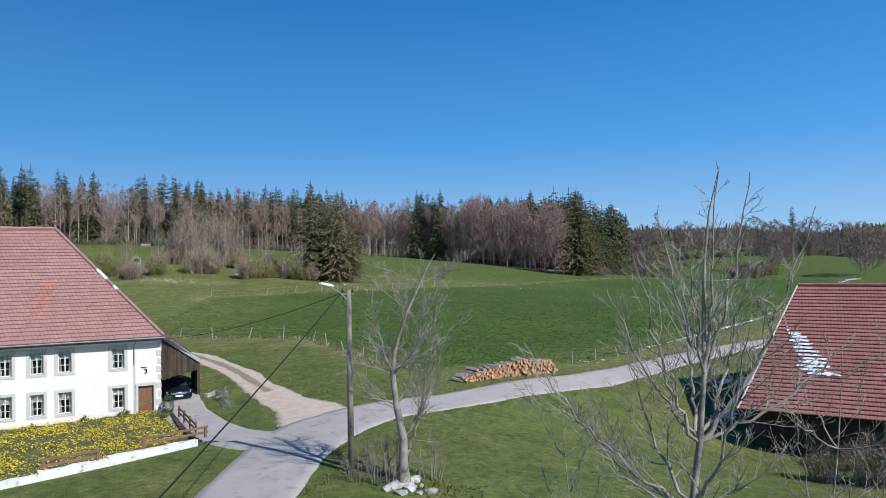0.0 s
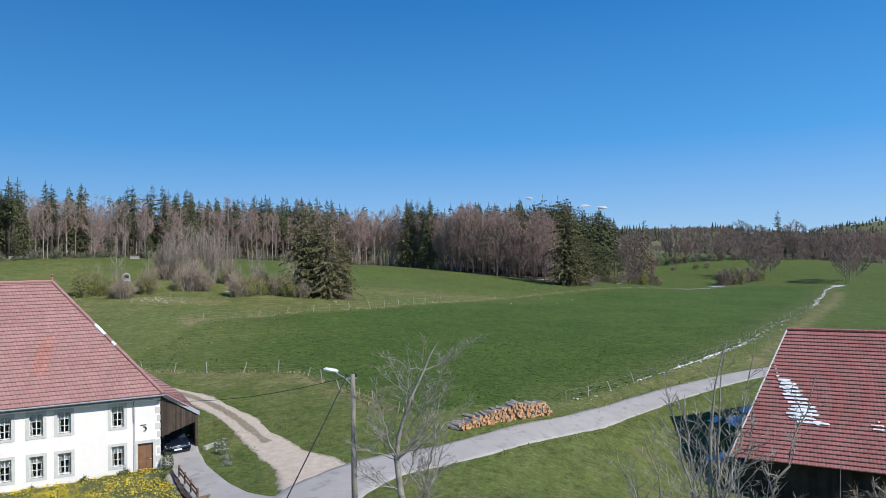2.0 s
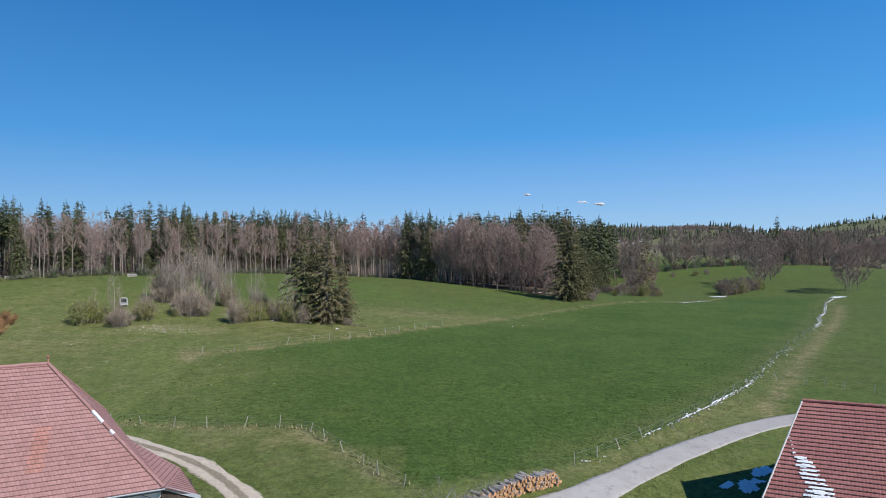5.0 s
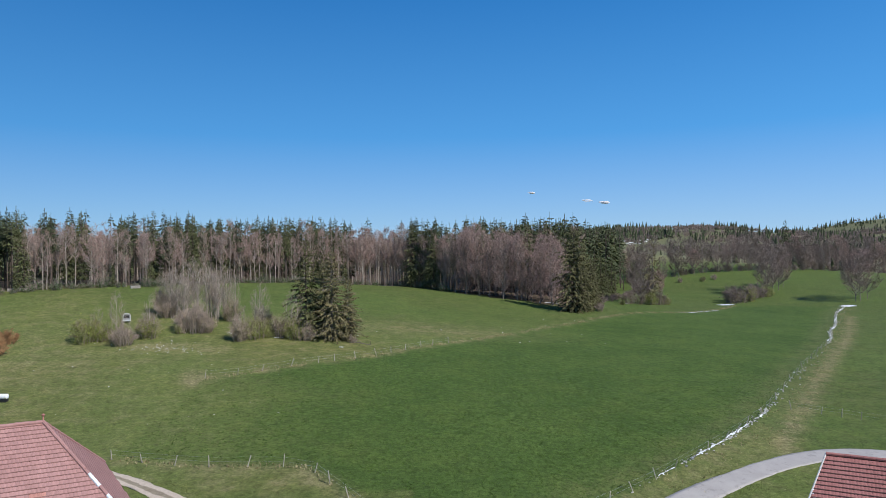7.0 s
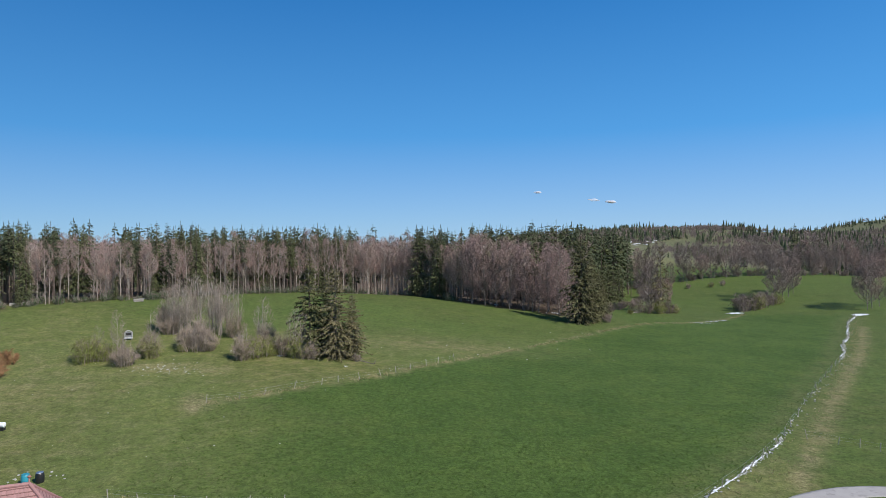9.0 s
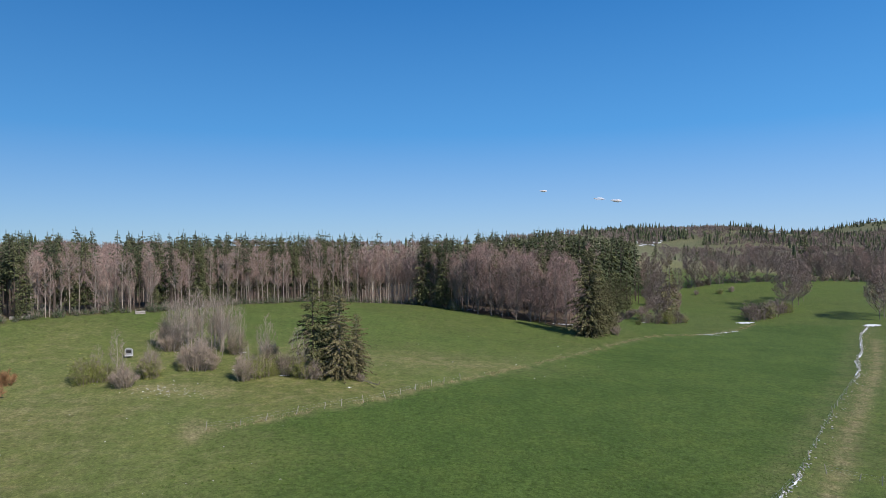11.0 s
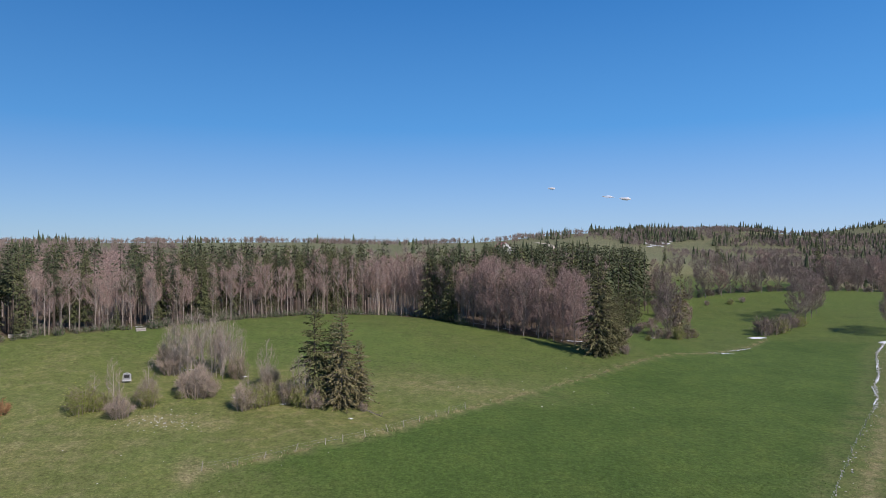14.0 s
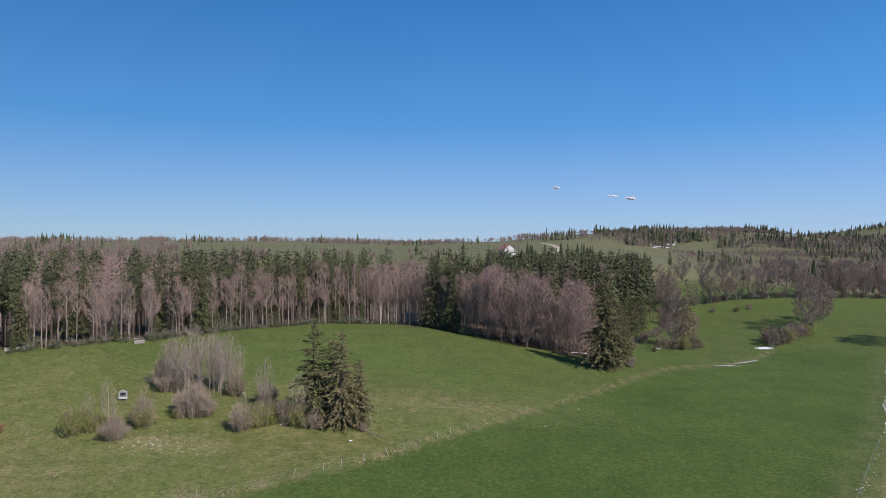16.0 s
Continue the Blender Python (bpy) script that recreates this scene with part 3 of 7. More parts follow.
def wood_arrays(rng, h, width, twigs, clear=0.35, limbs=11, tw=0.04, slope=0.9, stout=1.0, low=0.0):
    """A leafless tree about h tall: a trunk, limbs that reach to a domed outline, and a haze of fine twigs."""
    trunk, crown = Soup(), Soup()
    lean = np.array([rng.gauss(0, 0.025), rng.gauss(0, 0.025), 1.0])
    line = [lean * h * k + np.array([rng.gauss(0, 0.14), rng.gauss(0, 0.14), 0]) * (k > 0) for k in (-0.01, 0.3, 0.6, 0.92)]
    trunk.tube(line, [h * 0.0078 * stout, h * 0.0060 * stout, h * 0.0036 * stout, 0.02], 5, cap=False)
    mid, rz = h * (clear + 1) / 2, h * (1 - clear) / 2
    lobes = [(rng.uniform(0, 6.28), rng.uniform(-0.4, 1.0)) for i in range(5)]

    def rim(d):
        k = 0.86 + 0.14 * max(math.cos(math.atan2(d[1], d[0]) - a) * (1 - abs(d[2] - e)) for a, e in lobes)
        return np.array([0, 0, mid]) + lean * 0 + np.array([d[0] * width, d[1] * width, d[2] * rz]) * k

    tips = []
    for i in range(int(low)):
        a, z = rng.uniform(0, 6.283), h * rng.uniform(0.04, clear + 0.15)
        e = np.array([math.cos(a), math.sin(a), rng.uniform(-0.1, 0.9)]) * rng.uniform(0.5, 1.3) * width * 0.6
        p = lean * z
        trunk.sliver(p, p + e, 0.035, unit(np.cross(e, (0.3, 0.2, 1.0))))
        tips.append((p, p + e))
    for i in range(limbs):
        a, e = rng.uniform(0, 6.283), rng.uniform(-0.75, 0.98)
        c = math.sqrt(1 - e * e)
        d = np.array([math.cos(a) * c, math.sin(a) * c, e])
        q = rim(d) * rng.uniform(0.94, 1.02)
        flat = math.hypot(q[0], q[1])
        p = lean * min(max(q[2] - flat * slope * rng.uniform(0.8, 1.5), h * clear * 0.8), 0.9 * h)
        bow = 0.5 * (p + q) + np.array([q[0], q[1], 0]) * 0.10 + np.array([rng.gauss(0, 0.2), rng.gauss(0, 0.2), -0.03 * flat])
        trunk.tube([p, bow, q], [h * 0.0030, h * 0.0019, 0.010], 3, cap=False)
        tips += [(p + (bow - p) * 0.4, bow), (bow, q), (bow, q)]
        for k in range(3):
            s0 = bow + (q - bow) * rng.uniform(-0.3, 0.8)
            d2 = unit(d + np.array([rng.gauss(0, 0.4), rng.gauss(0, 0.4), rng.gauss(0, 0.35)]))
            e2 = rim(d2)
            e2 = s0 + (e2 - s0) * min(1.0, 0.22 * h / max(np.linalg.norm(e2 - s0), 0.1))
            trunk.sliver(s0, e2, h * 0.0016, unit(np.cross(e2 - s0, (rng.random() - 0.5, rng.random() - 0.5, 0.3))))
            tips += [(s0, e2), (s0, e2)]
    for i in range(twigs):
        p, q = tips[rng.randrange(len(tips))]
        s = p + (q - p) * rng.uniform(0.05, 1.0)
        d = unit(unit(q - p) * 0.6 + np.array([rng.gauss(0, 0.6), rng.gauss(0, 0.6), rng.gauss(0.12, 0.55)]))
        l = rng.uniform(0.5, 1.9) * h / 24
        crown.sliver(s, s + d * l, tw * rng.uniform(0.6, 1.2), unit(np.cross(d, (rng.random() - 0.5, rng.random() - 0.5, 0.3))))
    return trunk, crown


def bush_arrays(rng, h, width, stems, twigs, leaves, leaf=0.10, tw=0.018):
    """A shrub of many stems: the bare wood, and the young leaves."""
    wood, green = Soup(), Soup()
    ends = []
    for i in range(stems):
        a, s = rng.uniform(0, 6.283), math.sqrt(rng.random())
        root = np.array([math.cos(a), math.sin(a), 0]) * width * 0.28 * s
        top = np.array([math.cos(a) * width * s * 0.5, math.sin(a) * width * s * 0.5, h * rng.uniform(0.62, 1.0) * (1 - 0.62 * s * s)])
        mid = 0.5 * (root + top) + np.array([rng.gauss(0, 0.1), rng.gauss(0, 0.1), 0.1 * h])
        wood.tube([root + np.array([0, 0, -0.15]), mid, top], [0.012 * h, 0.007 * h, 0.006], 3, cap=False)
        ends += [(mid, top), (mid, top), (0.7 * root + 0.3 * mid, mid)]
    for i in range(twigs):
        p, q = ends[rng.randrange(len(ends))]
        s = p + (q - p) * rng.uniform(-0.1, 1)
        d = unit(unit(q - p) * 0.5 + np.array([rng.gauss(0, 0.8), rng.gauss(0, 0.8), rng.gauss(0.2, 0.5)]))
        wood.sliver(s, s + d * rng.uniform(0.15, 0.38) * h * 0.8, tw, unit(np.cross(d, (rng.random(), rng.random(), 0.3))))
    for i in range(leaves):
        p, q = ends[rng.randrange(len(ends))]
        s = p + (q - p) * rng.uniform(-0.7, 1.05) + np.array([rng.gauss(0, 0.13), rng.gauss(0, 0.13), rng.gauss(0, 0.12)]) * h * 0.7
        s[2] = max(s[2], 0.05)
        u = unit(np.array([rng.gauss(0, 1), rng.gauss(0, 1), rng.gauss(0, 0.6)]))
        w = unit(np.cross(u, (rng.gauss(0, 1), rng.gauss(0, 1), rng.gauss(0, 1))))
        l = leaf * rng.uniform(0.6, 1.5)
        green.face(s, s + u * l * 0.5 + w * l * 0.4, s + u * l, s + u * l * 0.5 - w * l * 0.4)
    return wood, green


def plant(name, label, category, meshes, x, y, turn=0.0, size=1.0, tall=1.0, group="", sink=0.0):
    """Stand a tree built once (trunk and crown meshes) at a place."""
    t = thing(name, label, category, Matrix.LocRotScale((x, y, hz(x, y) - sink), Euler((0, 0, turn)), (size, size, size * tall)), group)
    for part_name, me in meshes:
        part(part_name, me, None, t)
    return t


def made(pair, mats, names=("trunk", "crown")):
    return [(n, s.mesh(n, m)) for n, s, m in zip(names, pair, mats)]


rng = random.Random(7)
FIRS = [made(fir_arrays(rng, 25, w, nb, lo, rg, 0.42, 8, 40, gp), (TRUNK_SPRUCE, m)) for w, nb, lo, rg, gp, m in ((3.3, 6, 0.40, 0.32, 0.66, NEEDLE), (4.2, 7, 0.10, 0.26, 0.62, NEEDLE_MID), (2.9, 6, 0.50, 0.36, 0.66, NEEDLE), (3.3, 6, 0.56, 0.38, 0.70, NEEDLE_MID), (3.6, 6, 0.46, 0.32, 0.60, NEEDLE_MID))]
FIR_TIP = [made(fir_arrays(rng, 25, w, 8, 0.03, 0.34, 0.40, 12, 10, 0.52, 0.85, p), (TRUNK_SPRUCE, NEEDLE_TIP)) for w, p in ((5.4, 0.52), (4.4, 0.60))]
FIR_DARK = made(fir_arrays(rng, 21, 4.6, 8, 0.05, 0.42, 0.36, 15, 30, 0.56, 0.80, 0.72), (TRUNK_SPRUCE, NEEDLE_COPSE))
FIR_OLIVE = [made(fir_arrays(rng, 19, w, 9, 0.02, 0.36, 0.44, 16, 30, 0.46, 0.62, 0.62), (BARK_GREY, NEEDLE_OLIVE)) for w in (5.6, 4.4)]
FIR_RAGGED = made(fir_arrays(rng, 25, 4.2, 5, 0.10, 0.45, 0.40, 9, 60, 0.70), (BARK_GREY, NEEDLE_OLIVE))
BEECHES = [made(wood_arrays(rng, 24, w, tw, c, 20, 0.024, 1.2, 0.90, 16), (TRUNK_PALE, m)) for w, tw, c, m in ((3.0, 1700, 0.34, TWIG_PURPLE), (3.6, 1900, 0.30, TWIG_BEECH), (2.5, 1400, 0.40, TWIG_PURPLE), (4.0, 2000, 0.28, TWIG_BEECH), (3.2, 1700, 0.36, TWIG_PURPLE), (2.4, 1300, 0.26, TWIG_BEECH))]
ROUND_BEECH = [made(wood_arrays(rng, 25, w, 3600, c, 44, 0.025, 0.9, 1.0, 40), (BARK_GREY, m)) for w, c, m in ((4.8, 0.12, TWIG_BEECH), (4.2, 0.16, TWIG_BEECH), (4.6, 0.10, TWIG_PURPLE), (3.8, 0.14, TWIG_PURPLE))]
HEDGE_TREES = [made(wood_arrays(rng, 18, w, 4000, c, 40, 0.044, 0.9), (BARK_GREY, m)) for w, c, m in ((5.6, 0.16, TWIG_FAR), (4.8, 0.22, TWIG_PURPLE), (5.0, 0.12, TWIG_FAR))]
ASPENS = [made(wood_arrays(rng, 15, w, 900, 0.22, 20, 0.014, 1.3, 1.0, 10), (TRUNK_PALE, TWIG_GREY)) for w in (2.4, 3.0, 2.6, 3.4)]
BUSH_BARE = [made(bush_arrays(rng, 4.8, w, 40, 2000, lf, 0.15, 0.017), (TWIG_GREY, LEAF_OLIVE), ("wood", "foliage")) for w, lf in ((5.2, 500), (4.4, 1300), (5.8, 250))]
BUSH_GREEN = [made(bush_arrays(rng, 4.4, w, 34, 900, lf, 0.17, 0.015), (TWIG_GREY, LEAF_SPRING), ("wood", "foliage")) for w, lf in ((5.0, 3800), (4.4, 2400), (5.6, 3000))]
BUSH_FAR = [made(bush_arrays(rng, 4.8, w, 20, 620, lf, 0.30, 0.045), (TWIG_FAR, LEAF_OLIVE), ("wood", "foliage")) for w, lf in ((5.2, 60), (4.4, 160), (6.0, 30))]
BUSH_LOW = [made(bush_arrays(rng, 1.5, 2.6, 14, 300, 260, 0.14), (TWIG, LEAF_DARK), ("wood", "foliage")) for i in range(2)]


# ---- the wood beyond the meadow ----
def along(line, step, rng, jitter):
    pts = np.array(line, float)
    for a, b in zip(pts, pts[1:]):
        d = b - a
        n = max(1, int(np.linalg.norm(d) / step))
        for k in range(n):
            p = a + d * (k + rng.random()) / n
            yield p[0] + rng.uniform(-jitter, jitter), p[1] + rng.uniform(-jitter, jitter)


# the bearings, seen from the crossroads, at which stands of spruce fill the wood (x over y)
SPRUCE_STANDS = [(-0.70, -0.625), (-0.61, -0.582), (-0.563, -0.535), (-0.490, -0.458), (-0.443, -0.430), (-0.420, -0.332), (-0.325, -0.303), (-0.287, -0.145), (-0.05, 0.032), (0.21, 0.27)]


def fir_share(x, y):
    """How many of the wood's trees are conifers at a place."""
    if x > 0:
        return 0.04 if y < 247 - 0.3 * x else 0.85
    b = (x - 0.4) / (y + 5.5)
    return 0.80 if any(lo < b < hi for lo, hi in SPRUCE_STANDS) else 0.10


rng = random.Random(21)
edge = WOOD_EDGE[1:13]
for row, (dx, dy, step) in enumerate(((0, 0, 1.7), (-1.8, 4.2, 2.0), (-3.0, 8.5, 2.4))):
    for x, y in along([(px + dx, py + dy) for px, py in edge], step, rng, 1.5):
        if x < -150 or x > 34:
            continue
        low = 0.74 + 0.24 * float(smooth(-95, -25, x))
        if rng.random() < fir_share(x, y) * (1.0 if row else 0.6):
            small = row == 0 and rng.random() < 0.40
            plant("spruce", "small young spruce at the edge of the wood" if small else "tall dark green spruce at the edge of the wood", "tree", FIRS[1] if small else rng.choice(FIRS), x, y, rng.uniform(0, 6.28), low * (rng.uniform(0.20, 0.45) if small else rng.uniform(0.84, 1.06)), rng.uniform(0.95, 1.08), "spruces of the wood")
        elif x > 4:
            continue
        else:
            plant("bare_tree", "tall leafless tree with pale trunk and purple-brown twigs", "tree", rng.choice(BEECHES), x, y, rng.uniform(0, 6.28), low * rng.uniform(0.74, 0.98), rng.uniform(0.95, 1.10), "bare trees of the wood")


def mass(name, spots, kinds, label, rng, low, high):
    """Many trees in two meshes: the wood of the trunks, and the crowns. Their tops reach a level between low and high, lower towards the edge."""
    groups = {}
    for x, y, k in spots:
        meshes = kinds[k % len(kinds)]
        deep = float(smooth(10, 52, line_distance(np.array([x]), np.array([y]), WOOD_EDGE[:14])[0]))
        s = (rng.uniform(low, high) - 5.5 * (1 - deep) - hz(x, y)) / 24
        a = rng.uniform(0, 6.28)
        c, si = math.cos(a) * s, math.sin(a) * s
        for n, me in meshes:
            key = (n, me.materials[0].name)
            if me not in cache:
                v = np.empty(len(me.vertices) * 3)
                me.vertices.foreach_get("co", v)
                cache[me] = (v.reshape(-1, 3), [tuple(p.vertices) for p in me.polygons])
            v, f = cache[me]
            g = groups.setdefault(key, [[], [], 0, me.materials[0]])
            w = np.stack([v[:, 0] * c - v[:, 1] * si + x, v[:, 0] * si + v[:, 1] * c + y, v[:, 2] * s + hz(x, y)], -1)
            g[0].append(w)
            o = g[2]
            g[1] += [tuple(i + o for i in q) for q in f]
            g[2] += len(w)
    t = thing(name, label, "wood", kind="stuff")
    for (n, _), (vs, fs, _, material) in groups.items():
        me = bpy.data.meshes.new(n)
        me.from_pydata(np.vstack(vs).tolist(), [], fs)
        me.materials.append(material)
        tagged(part(n, me, None, t), kind="stuff")
    return t


cache = {}
LIGHT_FIRS = [made(fir_arrays(rng, 24, w, 5, lo, 0.3, 0.42, 4, 0, 1.15, 1.75, 0.80, False), (TRUNK_SPRUCE, m)) for w, lo, m in ((3.0, 0.34, NEEDLE), (3.6, 0.28, NEEDLE), (3.3, 0.38, NEEDLE_MID))]
LIGHT_BEECHES = [made(wood_arrays(rng, 24, w, 620, 0.40, 8, 0.040, 1.5, 0.8, 3), (TRUNK_PALE, m)) for w, m in ((3.4, TWIG_PURPLE), (2.8, TWIG_BEECH), (3.8, TWIG_PURPLE))]
spots_f, spots_b = [], []
for i in range(5000):
    x, y = rng.uniform(-200, 70), rng.uniform(150, 330)
    if not inside(np.array([x]), np.array([y - 15]), WOOD_EDGE)[0] or len(spots_f) + len(spots_b) > 720:
        continue
    if x > 0 and y < 262 - 0.3 * x:
        continue
    (spots_f if rng.random() < fir_share(x, y) + 0.04 else spots_b).append((x, y, i))
zone = [(14, 272), (46, 262), (62, 270), (84, 312), (100, 356), (108, 392), (90, 415), (20, 415), (4, 300)]
tall = []
while len(tall) < 300:
    x, y = rng.uniform(0, 110), rng.uniform(255, 415)
    if inside(np.array([x]), np.array([y]), zone)[0]:
        tall.append((x, y, len(tall)))
mass("wood_of_tall_spruces", tall, LIGHT_FIRS, "dense tall dark spruces behind the beeches", rng, 32.0, 37.5)
mass("wood_of_spruces", spots_f, LIGHT_FIRS, "dense dark spruces deep in the wood", rng, 34.0, 40.0)
mass("wood_of_bare_trees", spots_b, LIGHT_BEECHES, "dense leafless trees deep in the wood", rng, 30.0, 36.5)

for x, y in along(edge, 1.4, rng, 1.6):
    if -150 < x < 4:
        plant("bush", "low brown and green undergrowth along the wood's edge", "bush", rng.choice(BUSH_LOW), x + 0.5, y - 0.6, x, rng.uniform(0.7, 1.9), rng.uniform(0.9, 1.5), "undergrowth")

# the tongue of the wood that ends in big spruces
for x, y, s, k in ((40.5, 199, 1.04, 0), (44.5, 203, 0.84, 1), (47.5, 207, 0.66, 1), (50, 213, 0.5, 0)):
    plant("spruce", "broad olive-green spruce standing at the tip of the wood", "tree", FIR_TIP[k], x, y, x, s, 1.0, "big spruces")
for x, y, s in ((52, 229, 0.52), (55, 241, 0.60), (58.5, 252, 0.58), (62, 262, 0.66), (67, 274, 0.70), (72, 286, 0.62), (78, 299, 0.74)):
    plant("spruce", "dark spruce with boughs down to the ground beside the wood", "tree", FIRS[1], x, y, x, s, 1.05, "spruces at the wood's border")
for row, (dx, dy) in enumerate(((0, 0), (1.5, 5.0), (3.0, 10.0), (4, 15))):
    for x, y in along([(3.5 + dx, 233 + dy), (12 + dx, 226.5 + dy), (22 + dx, 219.5 + dy), (33 + dx, 216.5 + dy), (39 + dx, 211 + dy)], 3.4 if row < 2 else 4.5, rng, 1.1):
        plant("bare_beech", "round-crowned leafless beech with purple-brown twigs", "tree", rng.choice(ROUND_BEECH), x, y, rng.uniform(0, 6.28), rng.uniform(0.74, 1.02), rng.uniform(0.95, 1.08), "beeches at the wood's tip")

# ---- the copse on the pasture
plant("spruce", "dark spruce with drooping boughs in the copse", "tree", FIR_DARK, -28.2, 133.8, 0.3, 0.98, 1.0, "copse")
plant("spruce", "broad olive-brown spruce with cones in the copse", "tree", FIR_OLIVE[0], -22.9, 133.4, 1.3, 0.98, 1.0, "copse")
plant("spruce", "small olive-brown spruce in the copse", "tree", FIR_OLIVE[1], -19.8, 135.2, 2.3, 0.72, 0.95, "copse")
plant("spruce", "small dark spruce in the copse", "tree", FIR_DARK, -25.6, 138.2, 4.3, 0.78, 0.95, "copse")
crng = random.Random(91)
for i in range(46):
    a, u = crng.uniform(0, 6.283), math.sqrt(crng.random())
    plant("aspen", "slim pale leafless aspen in the copse", "tree", crng.choice(ASPENS), -55 + 8.0 * u * math.cos(a), 147 + 6.0 * u * math.sin(a), i, crng.uniform(0.62, 0.95) * (1.05 - 0.30 * u * u), crng.uniform(0.95, 1.1), "aspens of the copse")
for x, y, s, k, g in ((-66.8, 121.0, 1.22, 0, 1), (-64.2, 122.6, 0.9, 1, 1), (-59.4, 119.6, 0.92, 0, 0), (-60.8, 121.6, 0.7, 1, 0), (-57.0, 125.4, 1.08, 1, 1), (-58.0, 127.2, 1.05, 1, 0), (-51.0, 132.2, 1.30, 2, 0), (-52.8, 134.6, 1.1, 2, 0), (-49.0, 133.2, 1.0, 1, 0), (-53.4, 130.6, 0.46, 1, 1),
                      (-40.4, 127.4, 1.05, 1, 0), (-38.6, 129.0, 1.10, 1, 1), (-37.0, 131.4, 1.05, 2, 1), (-33.8, 132.4, 1.0, 1, 0), (-31.8, 133.4, 1.05, 1, 1), (-30.0, 131.8, 1.05, 0, 1), (-28.0, 131.2, 0.75, 2, 0), (-40.0, 142.5, 1.0, 0, 0), (-38.8, 138.0, 0.85, 1, 0), (-63.4, 146.5, 1.25, 1, 0), (-61.4, 144.0, 1.0, 0, 0), (-47.4, 146.0, 1.1, 1, 0), (-53.4, 140.5, 0.8, 0, 0), (-18.6, 132.0, 0.35, 2, 0), (-35.4, 131.6, 0.5, 0, 1)):
    plant("bush", "leafing yellow-green bush in the copse" if g else "leafless grey-brown bush in the copse", "bush", (BUSH_GREEN if g else BUSH_BARE)[k], x, y, x * 3, s, 1.1, "bushes of the copse")
for x, y, s in ((-61.6, 121.8, 0.62), (-60.9, 122.6, 0.5), (-57.2, 126.3, 0.56), (-39.4, 139.5, 0.66), (-38.6, 139, 0.58), (-39.6, 128.4, 0.45), (-66.4, 124, 0.42), (-30.6, 132.0, 0.62), (-29.4, 131.8, 0.58), (-31.8, 132.6, 0.5), (-40.6, 140.4, 0.55)):
    plant("aspen", "slim pale leafless young tree in the copse", "tree", crng.choice(ASPENS), x, y, y, s, 1.1, "young trees of the copse")

# ---- trees and bushes at the far side of the meadow ----
for x, y, s, k, what in ((83, 256, 1.06, FIR_RAGGED, "spruce"), (77.5, 253, 1.15, HEDGE_TREES[0], "bare_tree"), (80, 258, 1.0, HEDGE_TREES[2], "bare_tree"), (86, 262, 0.8, HEDGE_TREES[1], "bare_tree"),
                         (150, 301, 1.25, HEDGE_TREES[2], "bare_tree"), (157, 309, 1.42, HEDGE_TREES[0], "bare_tree"), (164, 317, 1.3, HEDGE_TREES[2], "bare_tree"), (171, 326, 1.0, HEDGE_TREES[1], "bare_tree"),
                         (172, 270, 1.12, HEDGE_TREES[0], "bare_tree"), (177, 275, 1.25, HEDGE_TREES[1], "bare_tree"), (184, 281, 1.15, HEDGE_TREES[0], "bare_tree"), (107, 372, 0.62, FIRS[1], "spruce"), (214, 405, 1.2, FIRS[1], "spruce"),
                         (92, 330, 0.80, FIRS[0], "spruce"), (97, 323, 0.55, FIRS[1], "spruce"), (112, 372, 0.80, FIRS[1], "spruce"), (300, 560, 1.0, FIRS[1], "spruce"), (216, 391, 1.0, HEDGE_TREES[2], "bare_tree"), (254, 662, 1.02, FIRS[1], "spruce"), (258, 667, 0.8, FIRS[1], "spruce"), (266, 672, 0.62, FIRS[1], "spruce"), (235, 640, 0.7, FIRS[1], "spruce"), (190, 620, 0.6, FIRS[1], "spruce")):
    plant(what, "dark ragged spruce at the meadow's far side" if what == "spruce" else "round leafless tree at the meadow's far side", "tree", k, x, y, x, s, 1.0, "trees beyond the meadow")
for x, y, s, k in ((71, 247, 1.2, BUSH_FAR[0]), (75, 248, 1.1, BUSH_FAR[1]), (80, 250, 1.3, BUSH_GREEN[0]), (85, 254, 1.3, BUSH_FAR[0]), (89, 259, 1.0, BUSH_GREEN[1]), (122, 272, 1.7, BUSH_FAR[0]), (127, 276, 1.9, BUSH_FAR[1]), (132, 281, 1.9, BUSH_GREEN[1]), (137, 286, 1.8, BUSH_FAR[0]), (143, 293, 1.5, BUSH_FAR[1]), (148, 297, 1.4, BUSH_GREEN[0]),
                   (126, 284, 1.7, BUSH_FAR[1]), (110, 352, 0.7, BUSH_FAR[0]), (118, 356, 0.6, BUSH_GREEN[0]), (128, 350, 0.7, BUSH_FAR[1]), (141, 352, 0.8, BUSH_GREEN[1]), (149, 356, 0.75, BUSH_FAR[0]), (50, 205, 0.7, BUSH_FAR[0]), (66, 238, 0.5, BUSH_GREEN[0]), (97, 318, 1.3, BUSH_FAR[0]), (102, 326, 1.5, BUSH_FAR[1]), (106, 334, 1.4, BUSH_GREEN[0])):
    plant("bush", "grey-brown bush on the far meadow's border", "bush", k, x, y, y, s, 1.0, "bushes beyond the meadow")


